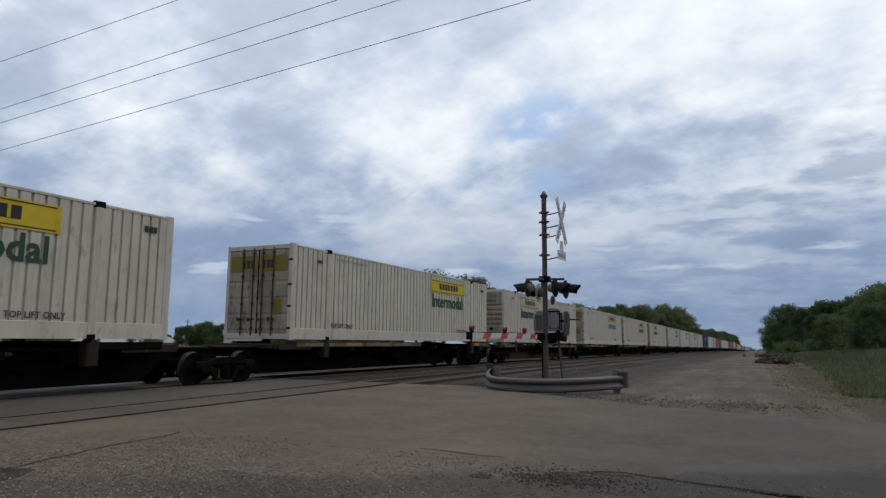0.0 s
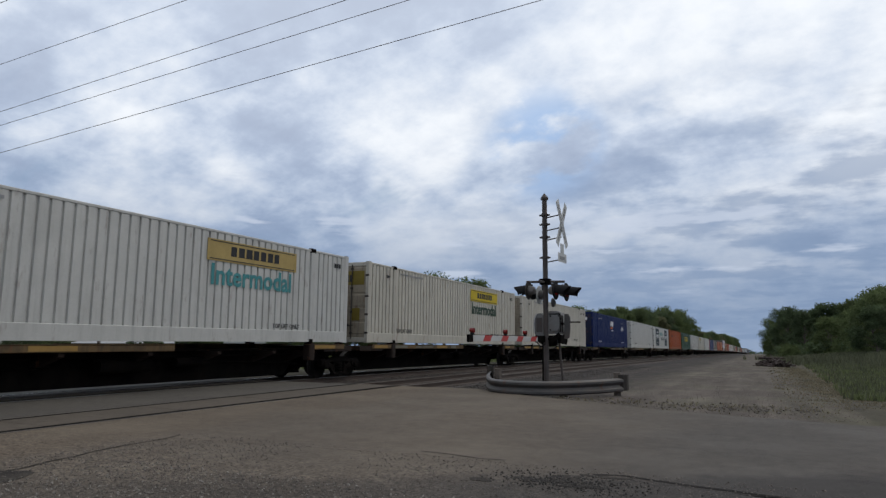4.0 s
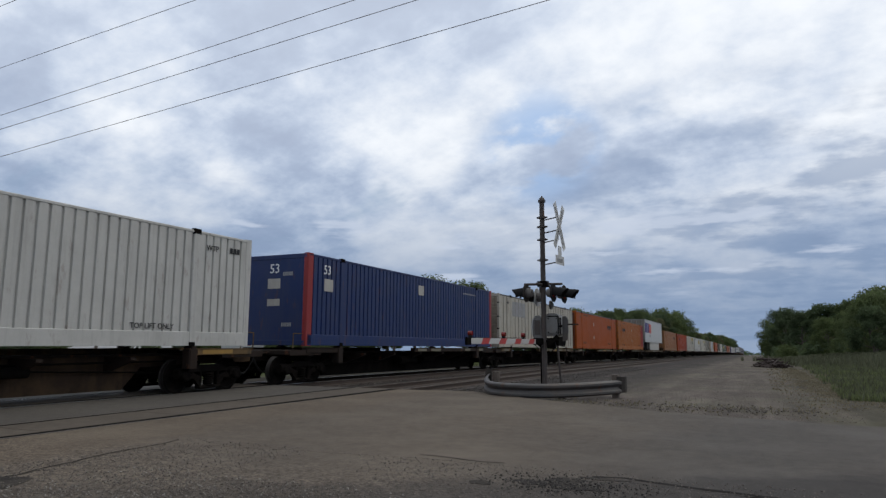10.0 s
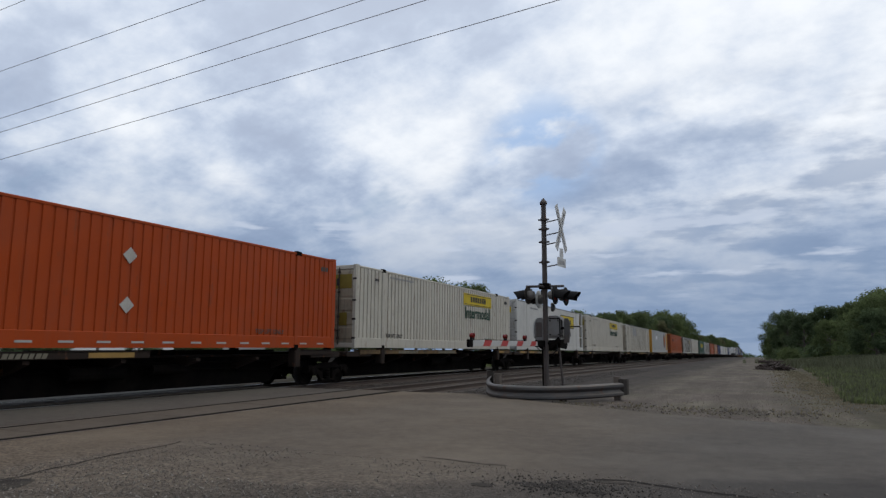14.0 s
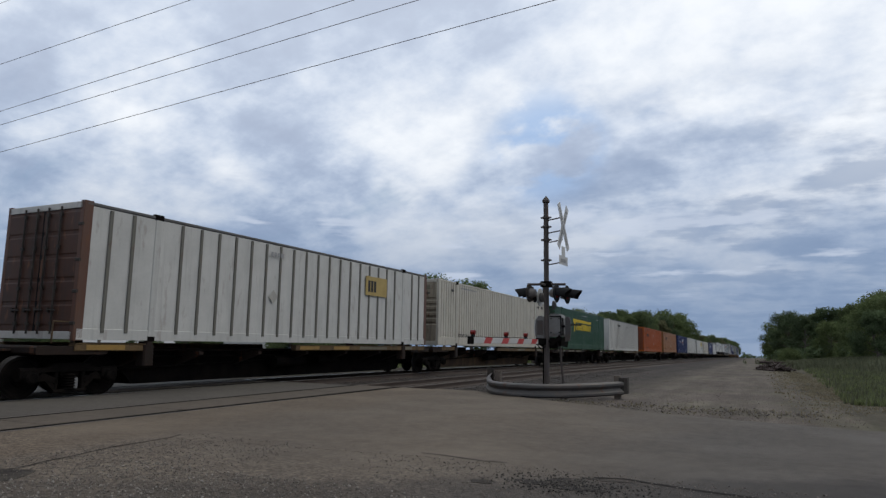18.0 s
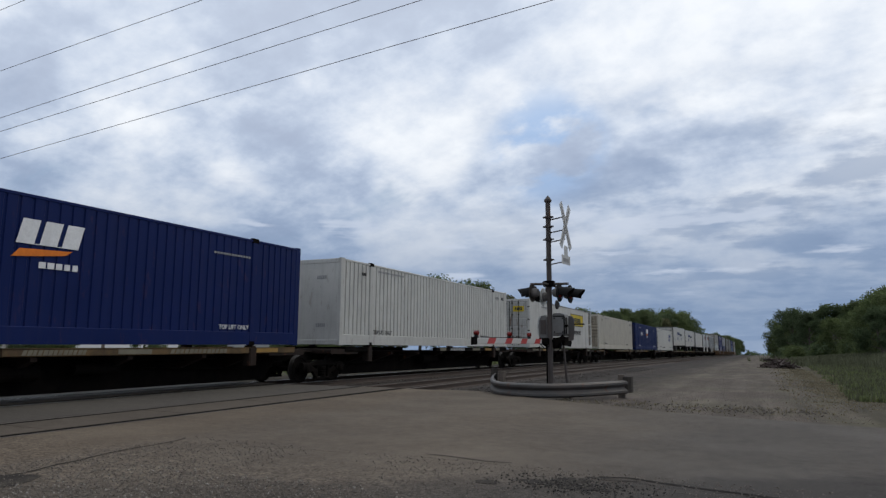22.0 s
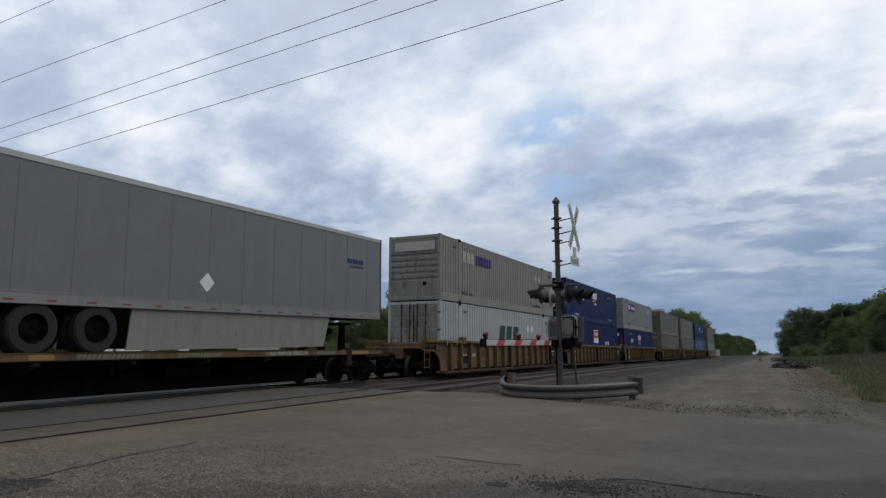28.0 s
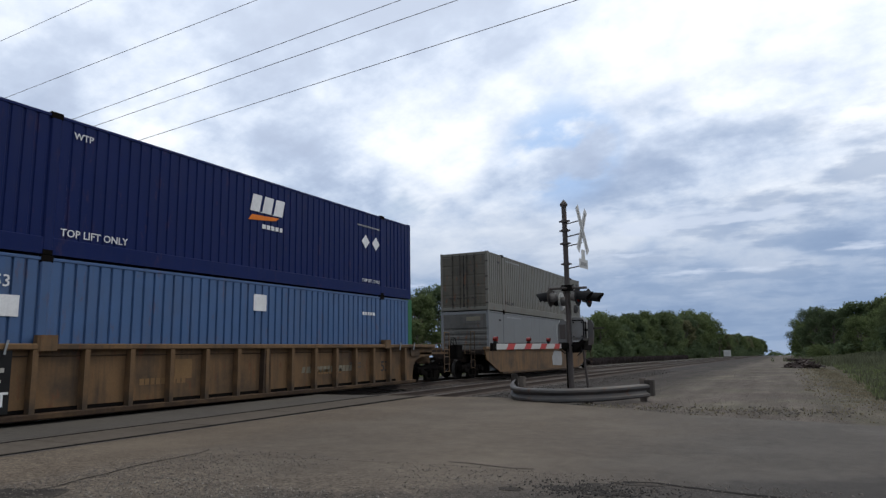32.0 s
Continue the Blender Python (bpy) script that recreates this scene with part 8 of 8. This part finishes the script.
def bank(rnd):
    while True:
        y = 19.0 + 72 * rnd.random() ** 1.5
        x = 1.7 + 0.03 * (y - 15) + rnd.gammavariate(2.0, 2.7)
        if noise.noise((x * 0.42, y * 0.2, 4.0)) > rnd.uniform(-0.5, 0.35) - 0.05 * (x - 4):
            return x, y


def edge_of_wood(rnd):
    y = 38 + 52 * rnd.random()
    return 3.6 + max(0, 92 - y) * 0.135 + abs(rnd.gauss(0, 1.6)) * (1 if rnd.random() < 0.7 else -1.1), y


def verge(rnd):
    y = 15.0 + 30 * rnd.random() ** 1.5
    return 0.6 + rnd.gauss(0, 0.5) + 0.03 * (y - 15), y


tufts("grass", GRASS, 26000, bank, 0.06, 0.22, "rough green grass bank beside the service track", 21)
tufts("dry_grass", DRY, 7500, lambda r: (verge(r)[0] + 0.7 + r.random() ** 2 * 6, verge(r)[1] + 12 * r.random()), 0.015, 0.065, "dry straw-coloured grass and weeds", 22)
tufts("sage_weeds", SAGE, 9000, bank, 0.08, 0.30, "grey-green weeds among the bank's grass", 27)
tufts("tall_weeds", SAGE, 9000, edge_of_wood, 0.25, 0.80, "tall grey-green weeds below the trees", 25)
tufts("dead_brush", DEAD, 5200, lambda r: (-18.7 - 1.3 * r.random(), 62 + 85 * r.random()), 0.45, 1.0, "low dark line of dead brush beyond the tracks", 26)
tufts("weeds", DRY, 170, lambda r: (r.uniform(-4.4, 1.2), 14.9 + r.gauss(0, 0.6)), 0.015, 0.075, "sparse dry weeds along the road's edge", 23)
tufts("far_grass", GRASS, 9000, lambda r: (-22 - 34 * r.random(), 20 + 120 * r.random()), 0.15, 0.5, "green grass beyond the tracks", 24)


def stones(name, count, place, smin, smax, mat, label, seed):
    rnd = random.Random(seed)
    v, f = [], []
    for _ in range(count):
        x, y, z = place(rnd)
        s = rnd.uniform(smin, smax)
        n = len(v)
        ax = [Vector((rnd.gauss(0, 1), rnd.gauss(0, 1), rnd.gauss(0, 0.6))).normalized() for _ in range(2)]
        a = ax[0]
        b = a.cross(ax[1]).normalized()
        c = a.cross(b)
        p = Vector((x, y, z + s * 0.25))
        v += [p + a * s, p - a * s * 0.9, p + b * s * 0.7, p - b * s * 0.75, p + c * s * 0.6, p - c * s * 0.6]
        f += [(n, n + 2, n + 4), (n + 2, n + 1, n + 4), (n + 1, n + 3, n + 4), (n + 3, n, n + 4), (n + 2, n, n + 5), (n + 1, n + 2, n + 5), (n + 3, n + 1, n + 5), (n, n + 3, n + 5)]
    me = bpy.data.meshes.new(name)
    me.from_pydata([tuple(q) for q in v], [], f)
    me.materials.append(mat)
    tagged(new(name, me), label, "gravel", kind="stuff")


def by_apron(rnd):
    x = rnd.uniform(-7, 2.5)
    y = 3.2 + 3.6 * rnd.random() ** 1.3
    if noise.noise((x * 0.8, y * 0.8, 3.0)) < rnd.uniform(-0.5, 0.25):
        y = 3.2 + 1.8 * rnd.random()
    return x, y, 0.0


def by_ballast(rnd):
    y = 16.6 + 34 * rnd.random() ** 1.6
    x = rnd.uniform(-12.2, -6.3)
    for (xa, za), (xb, zb) in zip(SHOULDER, SHOULDER[1:]):
        if xb <= x <= xa:
            return x, y, za + (zb - za) * (xa - x) / (xa - xb) - grade(y)
    return x, y, -0.3 - grade(y)


def by_service(rnd):
    y = 13.2 + 30 * rnd.random() ** 1.7
    x = rnd.uniform(-6.4, 1.6)
    return x, y, ground_z(x, y)


stones("apron_gravel", 14000, by_apron, 0.004, 0.015, STONE, "small loose stones scattered over the apron", 31)
stones("pale_stone", 2600, lambda r: (r.uniform(-6, 2.5), 3.1 + 2.0 * r.random() ** 1.4, 0.0), 0.006, 0.018, CHIP, "pale chips of stone scattered over the apron", 36)
stones("asphalt_crumbs", 700, lambda r: (-1.6 + r.gauss(0, 0.32), 6.05 + r.gauss(0, 0.2), 0.0), 0.005, 0.017, CRUMB, "dark crumbs of broken asphalt along the road's edge", 34)
stones("ballast_stone", 12000, by_ballast, 0.015, 0.04, ROCK, "loose crushed ballast stone", 32)
stones("edge_stone", 420, lambda r: (r.uniform(-4.6, 1.0), 14.75 + r.gauss(0, 0.42), ground_z(-2, 14.8)), 0.012, 0.045, STONE, "pale broken stone along the road's edge", 35)
stones("service_gravel", 9000, by_service, 0.005, 0.018, SHALE, "loose gravel of the service track", 33)


def rubble(x, y, count, spread, seed, label):
    rnd = random.Random(seed)
    ob = thing("brush_pile", label, "brush pile", at=pose(x, y, ground_z(x, y)))
    for _ in range(count):
        a = rnd.uniform(0, 6.283)
        r = spread * rnd.random()
        p = Vector((math.cos(a) * r, math.sin(a) * r, rnd.uniform(0.02, 0.65) * (1 - 0.8 * r / spread)))
        d = Vector((rnd.gauss(0, 1), rnd.gauss(0, 1), rnd.gauss(0, 0.3))).normalized() * rnd.uniform(0.3, 0.9)
        part("branch", Solid().tube(p - d, p + d, rnd.uniform(0.03, 0.09), 6, 0.03), DEADWOOD, ob)


rubble(0.75, 51, 54, 1.05, 41, "heap of grey dead branches beside the service track")
rubble(4.3, 21.6, 6, 0.6, 42, "scattered old timber in the grass")

# ---- the train runs ----
RUN = (484.0574, -7.1094, 0.2099, 2.6799)


def gone(t):
    """Metres the train has travelled at t seconds."""
    u = (t - 16) / 16
    return sum(c * (u ** (k + 1) - (-1) ** (k + 1)) for k, c in enumerate(RUN))


def motions():
    for ob, start, height, *tilt in RUNNING:
        rows = []
        for t in range(33):
            y = start - gone(t)
            s = slope(y)
            rows.append((float(t), pose(TRAIN_X, y, height - grade(y), -math.degrees(math.atan(s)) + sum(tilt))))
        walk(ob, rows)


motions()
